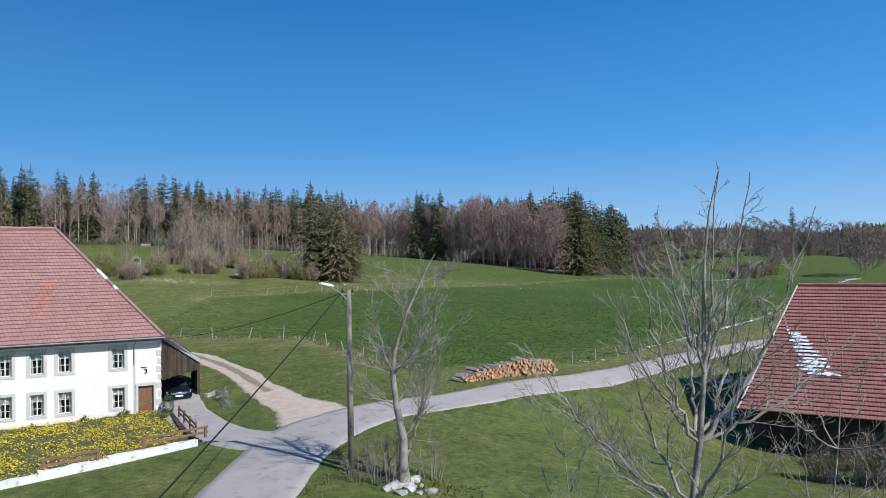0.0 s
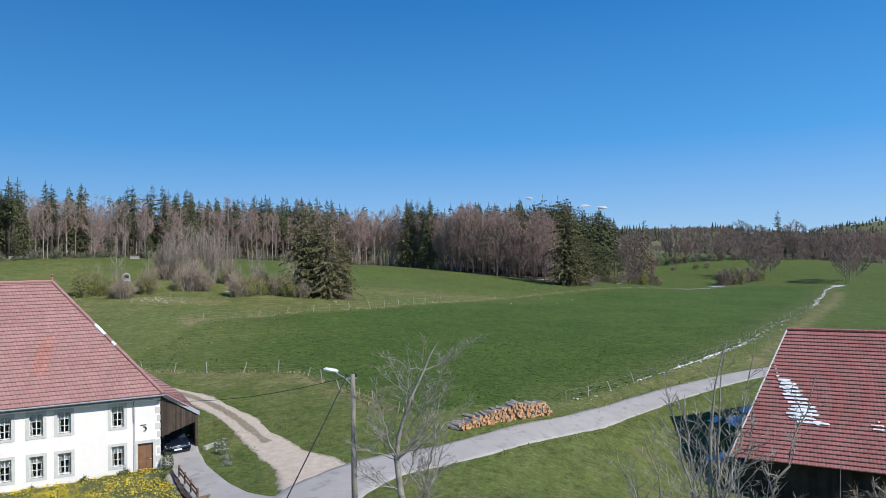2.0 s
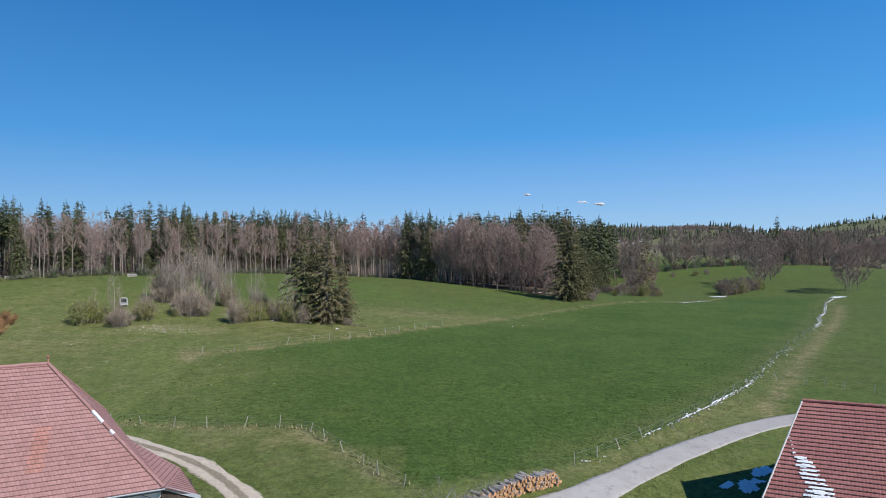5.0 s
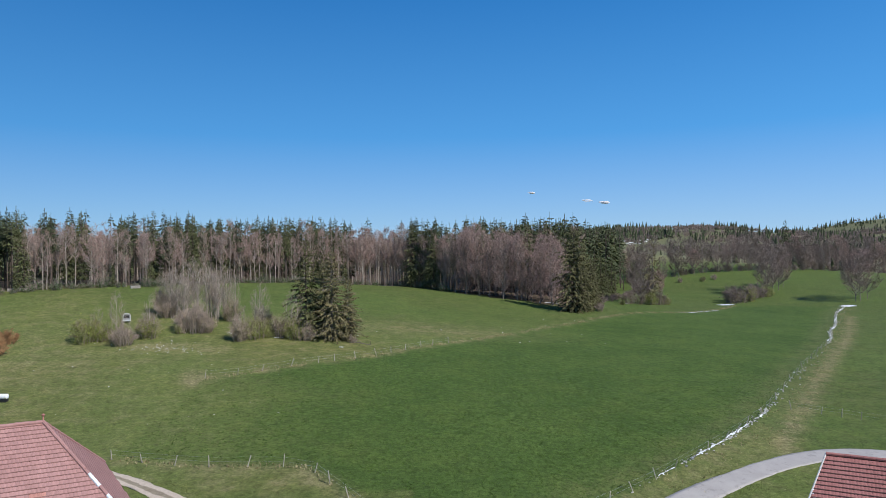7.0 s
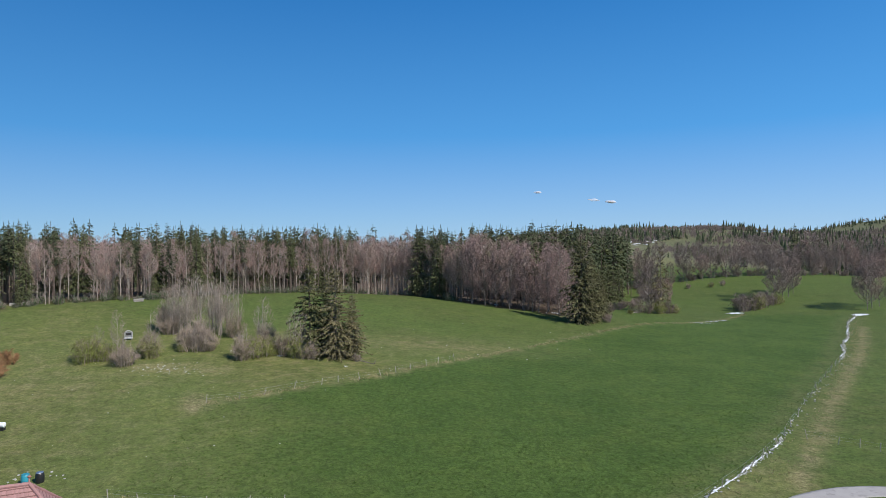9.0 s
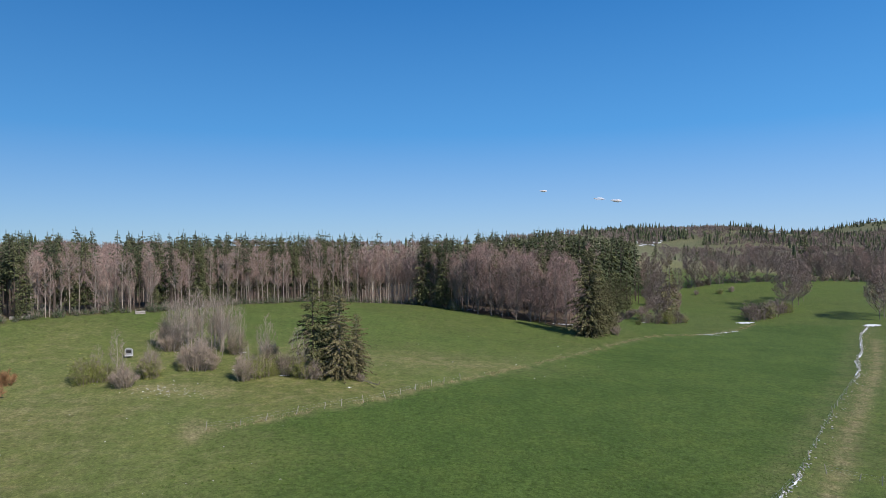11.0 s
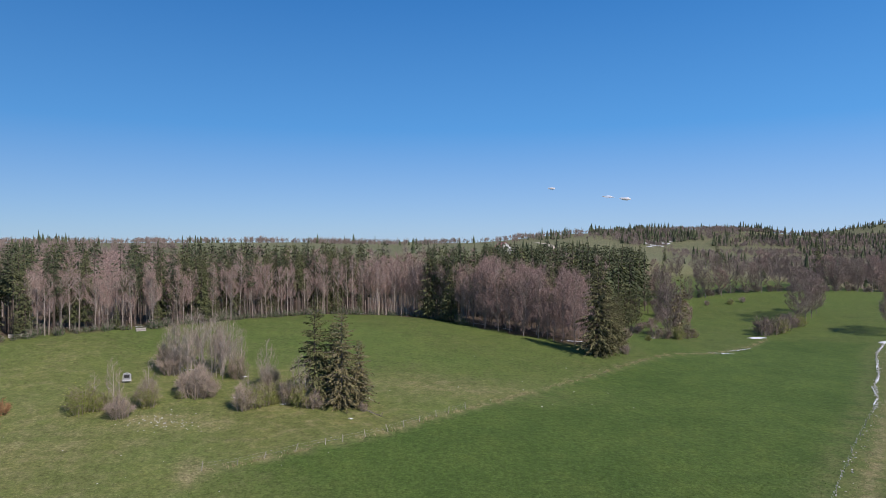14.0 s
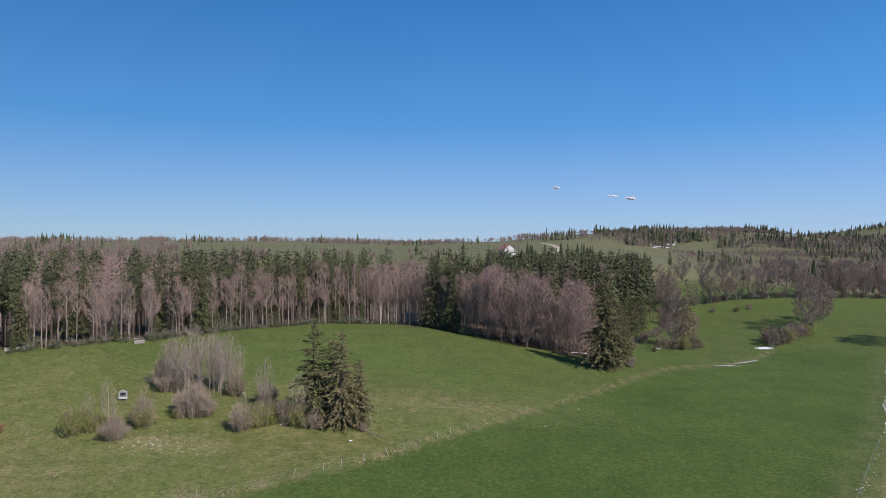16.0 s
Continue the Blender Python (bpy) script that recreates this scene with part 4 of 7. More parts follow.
q = random.Random(41)
HEDGE_LINE = [(96, 352), (125, 368), (150, 380), (190, 386), (235, 398), (300, 430), (360, 462)]
for x, y in along(HEDGE_LINE, 6.5, q, 3.0):
    plant("bare_tree", "spreading leafless hedgerow tree beyond the meadow", "tree", q.choice(HEDGE_TREES), x, y, x, q.uniform(0.7, 1.35), 1.0, "hedgerow trees")
for x, y in along(HEDGE_LINE, 4.4, q, 1.5):
    plant("bush", "grey-brown hedgerow bush beyond the meadow", "bush", q.choice(BUSH_FAR), x, y, x, q.uniform(0.6, 1.15), 1.0, "hedgerow bushes")
for x, y in along([(110, 440), (190, 455), (300, 500), (420, 560)], 8.0, q, 14.0):
    plant("bare_tree", "spreading leafless hedgerow tree in the valley", "tree", q.choice(HEDGE_TREES), x, y, x, q.uniform(0.6, 1.15), 1.0, "hedgerow trees")
for x, y in along([(48, 216), (56, 236), (66, 262), (82, 292), (98, 325), (110, 366)], 4.2, q, 2.0):
    plant("bush", "grey-brown bush at the wood's border", "bush", q.choice(BUSH_FAR), x, y, x, q.uniform(0.45, 0.85), 1.0, "bushes at the wood's border")

# ---- far hills' woods ----
def tiny_fir(s, x, y, z, h, w, rng):
    a0 = rng.uniform(0, 6.28)
    for lo, hi, ww in ((0.05, 0.42, 0.92), (0.22, 0.62, 0.85), (0.42, 0.82, 0.62), (0.62, 1.0, 0.40)):
        k = len(s.v)
        s.v.append((x, y, z + h * hi))
        for j in range(6):
            a = a0 + 6.283 * j / 6
            q = w * ww * rng.uniform(0.55, 1.3)
            s.v.append((x + q * math.cos(a), y + q * math.sin(a), z + h * (lo + rng.uniform(-0.05, 0.06))))
        s.f += [(k, k + 1 + j, k + 1 + (j + 1) % 6) for j in range(6)]


def tiny_bare(s, x, y, z, h, w, rng, far):
    """A bare tree far off: a stem and a haze of thin twigs filling a dome."""
    n = 90 if far < 700 else 56
    g = far_rng
    a, e = g.uniform(0, 6.283, n), g.uniform(-0.85, 1.0, n)
    c = np.sqrt(1 - e * e)
    d = np.stack([np.cos(a) * c * w, np.sin(a) * c * w, e * h * 0.46], -1)
    r = g.uniform(0.35, 1.0, n)[:, None]
    lump = 1 + 0.22 * np.sin(3 * a + x)[:, None]
    q = np.array([x, y, z + h * 0.43]) + d * r * lump
    stem = np.array([x, y, z + h * 0.20]) + d * r * 0.25
    p = q + (stem - q) * g.uniform(0.25, 0.6, n)[:, None]
    t = (0.03 + 0.00022 * far) * h / 12
    o = g.normal(0, 1, (n, 3)) * (1, 1, 0.3)
    o = o / np.linalg.norm(o, axis=1)[:, None] * t
    k = len(s.v)
    s.v += np.stack([p + o, p - o, q], 1).reshape(-1, 3).tolist()
    s.f += [(k + 3 * i, k + 3 * i + 1, k + 3 * i + 2) for i in range(n)]
    k = len(s.v)
    t = 0.016 * h
    s.v += [(x - t, y, z), (x + t, y, z), (x, y, z + h * 0.8)]
    s.f.append((k, k + 1, k + 2))


far_rng = np.random.RandomState(17)


def far_wood(name, label, zones, share, seed):
    r = random.Random(seed)
    fir, bare = Soup(), Soup()
    for x0, x1, y0, y1, n, fs, low, high in zones:
        for i in range(n):
            x, y = r.uniform(x0, x1), r.uniform(y0, y1)
            clump = noise.noise(Vector((x * 0.011, y * 0.007, seed)))
            if clump < -0.12 * share:
                continue
            z = hz(x, y)
            h = r.uniform(low, high) * (1 + 0.25 * clump)
            if r.random() < fs + 0.6 * noise.noise(Vector((x * 0.008, y * 0.006, seed + 9.0))):
                tiny_fir(fir, x, y, z, h * r.uniform(0.7, 1.4), h * r.uniform(0.17, 0.25), r)
            else:
                tiny_bare(bare, x, y, z, h, h * r.uniform(0.26, 0.40), r, math.hypot(x, y))
    t = thing(name, label, "wood", kind="stuff")
    tagged(part("conifers", fir, NEEDLE, t), kind="stuff")
    tagged(part("bare_trees", bare, TWIG_FAR, t), kind="stuff")


far_wood("hill_wood", "dark spruces and bare trees on the far hillside", [(290, 470, 1180, 1560, 620, 0.8, 8, 18), (300, 640, 1150, 1600, 1700, 0.05, 7, 14), (560, 860, 1080, 1620, 700, 0.7, 8, 18), (560, 1100, 1000, 1600, 2700, 0.05, 8, 15), (950, 1900, 1350, 2050, 1300, 0.62, 8, 18), (900, 1700, 1100, 1700, 1300, 0.1, 8, 15), (330, 1000, 780, 1080, 2500, 0.12, 7, 14), (420, 1000, 560, 900, 1500, 0.08, 8, 15)], 0.7, 3)
far_wood("valley_trees", "leafless trees and shrubs along the valley hedges", [(210, 620, 425, 540, 360, 0.0, 8, 16), (280, 900, 540, 800, 480, 0.05, 8, 15), (110, 330, 540, 700, 50, 0.2, 4, 9), (300, 1000, 760, 1050, 500, 0.12, 8, 15)], 1.0, 5)
far_wood("plateau_trees", "bare trees and spruces along the plateau's skyline", [(-440, -170, 470, 640, 1500, -0.15, 8, 16), (-420, -260, 600, 660, 22, 0.9, 9, 14), (-190, -60, 560, 640, 40, 0.2, 7, 12), (-1300, 430, 1230, 1380, 1500, 0.02, 8, 18), (-1300, 430, 1420, 1520, 900, 0.05, 8, 18), (-1400, -420, 800, 1300, 600, 0.0, 8, 14), (60, 140, 660, 760, 30, 0.6, 8, 14), (-60, 60, 640, 760, 18, 0.4, 9, 15), (-150, 60, 480, 640, 26, 0.3, 5, 10)], 0.5, 11)


# ---- the farmhouse ----
HOUSE = pose(-18.3, 39.1, 0.0, 0, 0, 25.5)


def wall_with_holes(x0, x1, z0, z1, holes, thick):
    """A wall along x with openings (x0, x1, z0, z1), its face at y 0."""
    xs = sorted({x0, x1, *(v for q in holes for v in q[:2])})
    zs = sorted({z0, z1, *(v for q in holes for v in q[2:])})
    s = Soup()
    for a, b in zip(xs, xs[1:]):
        for c, d in zip(zs, zs[1:]):
            if not any(q[0] <= a and b <= q[1] and q[2] <= c and d <= q[3] for q in holes):
                s.box((a, 0, c), (b, thick, d))
    return s


def tiled_slope(corners, course, tile, lift, rng, skip=None, only=None, edge=0.16):
    """Rows of overlapping tiles on a roof plane: corners eave left, eave right, ridge right, ridge left; in the plane's own metres."""
    a, b, c, d = (np.array(p, float) for p in corners)
    ux = unit(b - a)
    nrm = unit(np.cross(ux, unit(d - a)))
    if nrm[2] < 0:
        nrm = -nrm
    uy = unit(np.cross(nrm, ux))
    flat = [(float((p - a) @ ux), float((p - a) @ uy)) for p in (a, b, c, d)]
    top = max(q[1] for q in flat)
    s = Soup()
    row = 0
    v = 0.0
    while v < top - 0.05:
        v1 = min(v + course * 1.12, top)
        mid = v + course * 0.5
        cuts = []
        for (p0, q0), (p1, q1) in zip(flat, flat[1:] + flat[:1]):
            if (q0 > mid) != (q1 > mid):
                cuts.append(p0 + (p1 - p0) * (mid - q0) / (q1 - q0))
        if len(cuts) == 2:
            lo, hi = min(cuts), max(cuts)
            x = lo - (0.5 * tile if row % 2 else 0)
            while x < hi:
                x0, x1 = max(x, lo), min(x + tile * 0.97, hi)
                xm = 0.5 * (x0 + x1)
                if x1 - x0 > 0.03 and (skip is None or not skip(xm, mid)) and (only is None or only(xm, mid)):
                    j = rng.uniform(-0.006, 0.006)
                    e = lift + j
                    def at(u, w, n):
                        return a + ux * u + uy * w + nrm * n
                    k = len(s.v)
                    s.v += [tuple(at(x0, v - 0.01, 0.0)), tuple(at(x1, v - 0.01, 0.0)),
                            tuple(at(x0, v - 0.01, e)), tuple(at(xm, v - 0.01, e + 0.012)), tuple(at(x1, v - 0.01, e)),
                            tuple(at(x0, v1, 0.008)), tuple(at(xm, v1, 0.016)), tuple(at(x1, v1, 0.008))]
                    # front lip and lower strip of each tile take the second, darker material
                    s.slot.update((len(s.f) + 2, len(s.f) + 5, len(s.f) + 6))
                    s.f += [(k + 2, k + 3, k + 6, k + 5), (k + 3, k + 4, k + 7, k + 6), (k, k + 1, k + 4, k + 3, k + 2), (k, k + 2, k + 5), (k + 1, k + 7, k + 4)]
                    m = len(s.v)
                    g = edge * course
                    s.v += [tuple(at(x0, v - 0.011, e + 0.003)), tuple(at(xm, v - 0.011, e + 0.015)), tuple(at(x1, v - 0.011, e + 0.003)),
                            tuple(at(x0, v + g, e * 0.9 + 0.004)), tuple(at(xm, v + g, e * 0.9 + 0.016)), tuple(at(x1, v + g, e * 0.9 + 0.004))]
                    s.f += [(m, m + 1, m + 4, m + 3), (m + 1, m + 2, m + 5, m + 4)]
                x += tile
        v += course
        row += 1
    return s


def slab(corners, thick):
    """A closed plate under a roof plane."""
    p = [np.array(c, float) for c in corners]
    n = unit(np.cross(p[1] - p[0], p[-1] - p[0]))
    if n[2] < 0:
        n = -n
    s = Soup()
    k = len(p)
    s.v = [tuple(q) for q in p] + [tuple(q - n * thick) for q in p]
    s.f = [tuple(range(k)), tuple(range(2 * k - 1, k - 1, -1))] + [(i, i + k, (i + 1) % k + k, (i + 1) % k) for i in range(k)]
    return s


house = thing("farmhouse", "cream-plastered two-storey farmhouse under a rose clay tile hip roof", "house", HOUSE)
WIN_X = (-2.60, -5.67, -7.22, -8.93)
WINS = [(x, z0, z1) for x in WIN_X for z0, z1 in ((3.42, 4.80), (0.79, 2.15))]
holes = [(x - 0.38, x + 0.38, z0, z1) for x, z0, z1 in WINS] + [(-1.40, -0.46, 0.05, 2.14)]
front = wall_with_holes(-20, 0, -0.6, 5.35, holes, 0.55)
part("front_wall", front, PLASTER, house)
s = Soup()
s.box((-0.55, 0.55, -0.6), (0, 4.5, 4.95))
s.box((-0.55, 4.5, -0.6), (0, 9.5, 4.25))
part("side_wall", s, PLASTER, house)
s = Soup()
s.box((-20, 9.5, -0.6), (-0.6, 10.05, 4.25))
s.box((-20, 0.55, -0.6), (-19.5, 9.5, 5.35))
part("rear_wall", s, PLASTER, house)
# near-black sheets behind the windows, the rooms' darkness put into their colour
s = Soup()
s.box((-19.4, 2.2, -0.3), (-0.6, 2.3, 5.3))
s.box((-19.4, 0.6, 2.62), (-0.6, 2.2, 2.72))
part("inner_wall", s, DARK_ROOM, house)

crng = random.Random(5)
for x, z0, z1 in WINS:
    s = Soup()
    a, w = 0.38, 0.19
    s.box((x - a - w, -0.035, z0 - 0.16), (x + a + w, 0.10, z0))
    s.box((x - a - w, -0.03, z1), (x + a + w, 0.10, z1 + 0.18))
    s.box((x - a - w, -0.028, z0), (x - a, 0.10, z1))
    s.box((x + a, -0.028, z0), (x + a + w, 0.10, z1))
    win = part("window", s, STONE, house, "grey stone window surround")
    f = Soup()
    y0, y1 = 0.16, 0.22
    for p, q in ((x - a, x - a + 0.045), (x + a - 0.045, x + a), (x - 0.032, x + 0.032)):
        f.box((p, y0, z0), (q, y1, z1))
    for k in range(4):
        zz = z0 + (z1 - z0 - 0.05) * k / 3
        for p, q in ((x - a + 0.045, x - 0.032), (x + 0.032, x + a - 0.045)):
            f.box((p, y0 + 0.004, zz), (q, y1 - 0.004, zz + (0.045 if k in (0, 3) else 0.028)))
    part("frame", f, FRAME_WOOD, win, "white-painted casement frame")
    for sx in (-1, 1):
        for k in range(3):
            g = Soup()
            zz, dz = z0 + (z1 - z0) * k / 3, (z1 - z0) / 3
            cx = x + sx * 0.19
            g.box((cx - 0.165, 0.188, zz), (cx + 0.165, 0.194, zz + dz))
            part("pane", g, GLASS_PANE, win)
    c = Soup()
    drop = (z1 - z0) * crng.choice((0.28, 0.33, 0.36))
    n = 18
    for k in range(n):
        u0, u1 = x - a + 2 * a * k / n, x - a + 2 * a * (k + 1) / n
        o0, o1 = 0.26 + 0.015 * (k % 2), 0.26 + 0.015 * ((k + 1) % 2)
        c.face((u0, o0, z1 - drop), (u1, o1, z1 - drop), (u1, o1, z1), (u0, o0, z1))
    for u in (x - a + 0.02, x + a - 0.20):
        c.face((u, 0.262, z0), (u + 0.18, 0.262, z0), (u + 0.12, 0.268, z1 - drop), (u + 0.04, 0.268, z1 - drop))
    part("curtain", c, CURTAIN, win, "short white net curtain")

# the front door
s = Soup()
s.box((-1.56, -0.03, 0.0), (-1.40, 0.12, 2.14))
s.box((-0.46, -0.03, 0.0), (-0.30, 0.12, 2.14))
s.box((-1.56, -0.034, 2.14), (-0.30, 0.12, 2.34))
s.box((-1.62, -0.25, -0.12), (-0.24, 0.10, 0.05))
door = part("door_surround", s, STONE, house, "grey stone door surround with a step")
s = Soup()
s.box((-1.40, 0.16, 0.05), (-0.46, 0.22, 2.14))
for x0, x1, z0, z1 in ((-1.30, -0.98, 0.2, 0.9), (-0.88, -0.56, 0.2, 0.9), (-1.30, -0.98, 1.05, 1.98), (-0.88, -0.56, 1.05, 1.98)):
    s.box((x0, 0.14, z0), (x1, 0.162, z1))
part("door", bevelled(s, 0.008, 1), DOOR_WOOD, door, "closed brown wooden door")
s = Soup()
s.tube([(-0.56, 0.10, 1.03), (-0.66, 0.10, 1.03)], [0.012, 0.012], 6)
s.tube([(-0.56, 0.14, 1.03), (-0.56, 0.10, 1.03)], [0.012, 0.012], 6)
part("handle", s, METAL, door, "metal door handle")

# quoins at the corner
for k in range(9):
    s = Soup()
    w = 0.29 if k % 2 else 0.20
    s.box((-w, -0.025, 0.25 + k * 0.55), (0.025, 0.30, 0.25 + k * 0.55 + 0.40))
    part("quoin", bevelled(s, 0.015, 1), STONE, house)
s = Soup()
s.box((-20, -0.05, -0.6), (-1.62, 0.0, 0.16))
part("plinth", s, STONE, house)

# roof: front slope, hip end, rear slope
EAVE_Z, RIDGE_Z, RIDGE_Y, END_X = 5.42, 13.0, 7.3, -6.9
C0, C1 = (-20.5, -0.6, EAVE_Z), (0.2, -0.6, EAVE_Z)
E1, E0 = (END_X, RIDGE_Y, RIDGE_Z), (-20.5, RIDGE_Y, RIDGE_Z)
TIP, WAIST, BACK, TAIL = (2.75, 3.75, 3.05), (-1.68, 8.98, 6.4), (-3.42, 14.13, 7.81), (1.9, 9.4, 3.6)
part("front_roof_deck", slab((C0, C1, E1, E0), 0.14), SOFFIT, house)
part("hip_roof_deck", slab((C1, WAIST, BACK, E1), 0.12), SOFFIT, house)
part("carport_roof_deck", slab((C1, TIP, TAIL), 0.10), SOFFIT, house)
part("carport_roof_deck", slab((C1, TAIL, WAIST), 0.10), SOFFIT, house)
part("rear_roof", slab(((-20.5, 15, 5.4), (-4.5, 15, 5.4), BACK, E1, E0), 0.14), TILE_ROSE, house)
trng = random.Random(9)
patch = lambda u, v: 12.6 < u - 0.10 * v < 13.5 and 2.2 < v < 5.6
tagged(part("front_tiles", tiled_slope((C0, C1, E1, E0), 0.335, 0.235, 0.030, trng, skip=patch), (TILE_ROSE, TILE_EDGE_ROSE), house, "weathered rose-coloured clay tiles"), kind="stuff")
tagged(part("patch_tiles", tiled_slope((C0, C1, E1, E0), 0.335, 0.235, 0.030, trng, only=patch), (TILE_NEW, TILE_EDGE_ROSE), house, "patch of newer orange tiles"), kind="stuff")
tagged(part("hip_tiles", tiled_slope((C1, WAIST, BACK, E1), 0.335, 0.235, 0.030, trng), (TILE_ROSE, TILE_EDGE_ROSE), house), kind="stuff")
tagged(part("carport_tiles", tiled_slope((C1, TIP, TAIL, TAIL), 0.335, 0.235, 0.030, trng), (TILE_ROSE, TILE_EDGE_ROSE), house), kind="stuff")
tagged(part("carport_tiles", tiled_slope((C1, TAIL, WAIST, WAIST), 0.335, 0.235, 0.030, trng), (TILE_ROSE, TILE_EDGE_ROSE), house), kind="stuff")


def ridge_caps(a, b, r, gap, material, parent, name, rng, white=()):
    a, b = np.array(a), np.array(b)
    n = int(np.linalg.norm(b - a) / gap)
    for k in range(n):
        s = Soup()
        p, q = a + (b - a) * k / n, a + (b - a) * (k + 1.08) / n
        o = np.array([0, 0, rng.uniform(-0.01, 0.015)])
        s.tube([p + o, q + o], [r * 1.06, r * 0.92], 8)
        part(name, s, SNOW if any(lo <= k / n < hi for lo, hi in white) else material, parent)


ridge_caps(np.array(C1) + (0, 0, 0.06), np.array(E1) + (0, 0, 0.05), 0.12, 0.40, TILE_ROSE, house, "hip_cap", trng, ((0.38, 0.42), (0.50, 0.58)))
ridge_caps(np.array(E1) + (0, 0, 0.04), np.array(BACK) + (0, 0, 0.04), 0.11, 0.42, TILE_ROSE, house, "hip_cap", trng)
ridge_caps(np.array(E0) + (6, 0, 0.05), np.array(E1) + (0, 0, 0.05), 0.13, 0.42, TILE_ROSE, house, "ridge_cap", trng)
s = Soup()
s.tube([np.array(E1) + (0, 0, 0.1), np.array(E1) + (0, 0, 0.42)], [0.06, 0.05], 8)
s.tube([np.array(E1) + (0, 0, 0.40), np.array(E1) + (0, 0, 0.52), np.array(E1) + (0, 0, 0.62)], [0.05, 0.13, 0.02], 8)
part("finial", s, TILE_NEW, house, "small clay finial")
# eaves: soffit, gutter
s = Soup()
s.box((-20.3, -0.50, 5.16), (-0.02, 0.0, 5.24))
s.box((-20.3, -0.56, 5.14), (0.05, -0.50, 5.36))
part("soffit", s, SOFFIT, house, "dark grey eaves boards")
g = Soup()
n = 8
for k in range(n):
    t0, t1 = math.pi * (1 + k / n), math.pi * (1 + (k + 1) / n)
    r = 0.085
    p0, p1 = (-0.67 + r * math.cos(t0), 5.40 + r * math.sin(t0)), (-0.67 + r * math.cos(t1), 5.40 + r * math.sin(t1))
    g.face((-20.4, *p0), (0.25, *p0), (0.25, *p1), (-20.4, *p1))
    r2 = 0.078
    p0, p1 = (-0.67 + r2 * math.cos(t0), 5.40 + r2 * math.sin(t0)), (-0.67 + r2 * math.cos(t1), 5.40 + r2 * math.sin(t1))
    g.face((-20.4, *p1), (0.25, *p1), (0.25, *p0), (-20.4, *p0))
part("gutter", g, ZINC, house, "grey zinc gutter")
s = Soup()
s.tube([(-1.30, -0.62, 5.32), (-1.62, -0.3, 5.05), (-1.65, -0.06, 4.75), (-1.65, -0.05, 3.55)], [0.028] * 4, 6)
s.tube([(-1.65, -0.03, 3.55), (-1.67, -0.03, 0.2)], [0.010] * 2, 5)
part("service_cable", s, SOFFIT, house, "grey service cable on the facade")
s = Soup()
s.box((-1.22, -0.05, 3.36), (-0.86, 0.0, 3.40))
s.tube([(-1.0 + 0.13 * math.cos(t) * k, -0.05, 3.12 + 0.15 * math.sin(t)) for t, k in ((1.9, 1), (1.2, 1), (0.4, 1), (-0.4, 1), (-1.2, 0.9), (-1.9, 0.6))], [0.02, 0.035, 0.045, 0.045, 0.035, 0.02], 6)
part("wall_ornament", s, BLACK, house, "dark iron wall ornament")

# carport at the corner: sloping verge board, dark boarding, post
cp = Vector((2.55, 3.55, 0)).normalized()
t0, t1 = np.array((0.06, 0.0, 5.28)), np.array((2.70, 3.68, 2.95))
L = float(np.linalg.norm((t1 - t0)[:2]))
s = Soup()
n = np.array((cp.y, -cp.x, 0.0))
for z in (0.0,):
    a, b = t0 + (0, 0, 0.16), t1 + (0, 0, 0.16)
    for o0, o1 in ((0.10, 0.14),):
        q = [a + n * o0, b + n * o0 + np.array(cp) * 0.1, b + n * o0 + np.array(cp) * 0.1 - (0, 0, 0.30), a + n * o0 - (0, 0, 0.30)]
        r = [p + n * 0.05 for p in q]
        k = 0
        s.v = [tuple(p) for p in q + r]
        s.f = [(0, 1, 2, 3), (7, 6, 5, 4), (0, 4, 5, 1), (1, 5, 6, 2), (2, 6, 7, 3), (3, 7, 4, 0)]
part("verge_board", s, ZINC, house, "grey zinc-clad verge board of the carport")
boards = 22
brng = random.Random(3)
for k in range(boards):
    u0, u1 = L * k / boards, L * (k + 0.95) / boards
    zt = [t0[2] + (t1[2] - t0[2]) * u / L for u in (u0, u1)]
    zb = 2.42 + brng.uniform(-0.03, 0.03)
    if min(zt) - 0.05 < zb:
        continue
    s = Soup()
    o = brng.uniform(0, 0.02)
    p = [t0 * (1, 1, 0) + np.array(cp) * u for u in (u0, u1)]
    q = [p[0] + n * o + (0, 0, zb), p[1] + n * o + (0, 0, zb), p[1] + n * o + (0, 0, zt[1]), p[0] + n * o + (0, 0, zt[0])]
    r = [v + n * 0.025 for v in q]
    s.v = [tuple(v) for v in q + r]
    s.f = [(3, 2, 1, 0), (4, 5, 6, 7), (0, 1, 5, 4), (1, 2, 6, 5), (2, 3, 7, 6), (3, 0, 4, 7)]
    part("board", s, DARK_WOOD, house)
s = Soup()
s.box((2.55, 3.45, 0.0), (2.75, 3.65, 2.9))
part("carport_post", s, DARK_WOOD, house)
s = Soup()
s.box((2.5, 3.7, -0.3), (2.66, 9.0, 2.75))
s.box((0.0, 9.0, -0.3), (1.7, 9.15, 3.3))
part("carport_wall", s, DARK_WOOD, house, "dark boarded inner walls of the carport")
s = Soup()
s.face((0.0, 0.1, 5.0), (2.55, 3.6, 2.75), (1.8, 9.2, 3.2), (0.0, 9.2, 4.6))
part("carport_ceiling", s, DARK_WOOD, house)


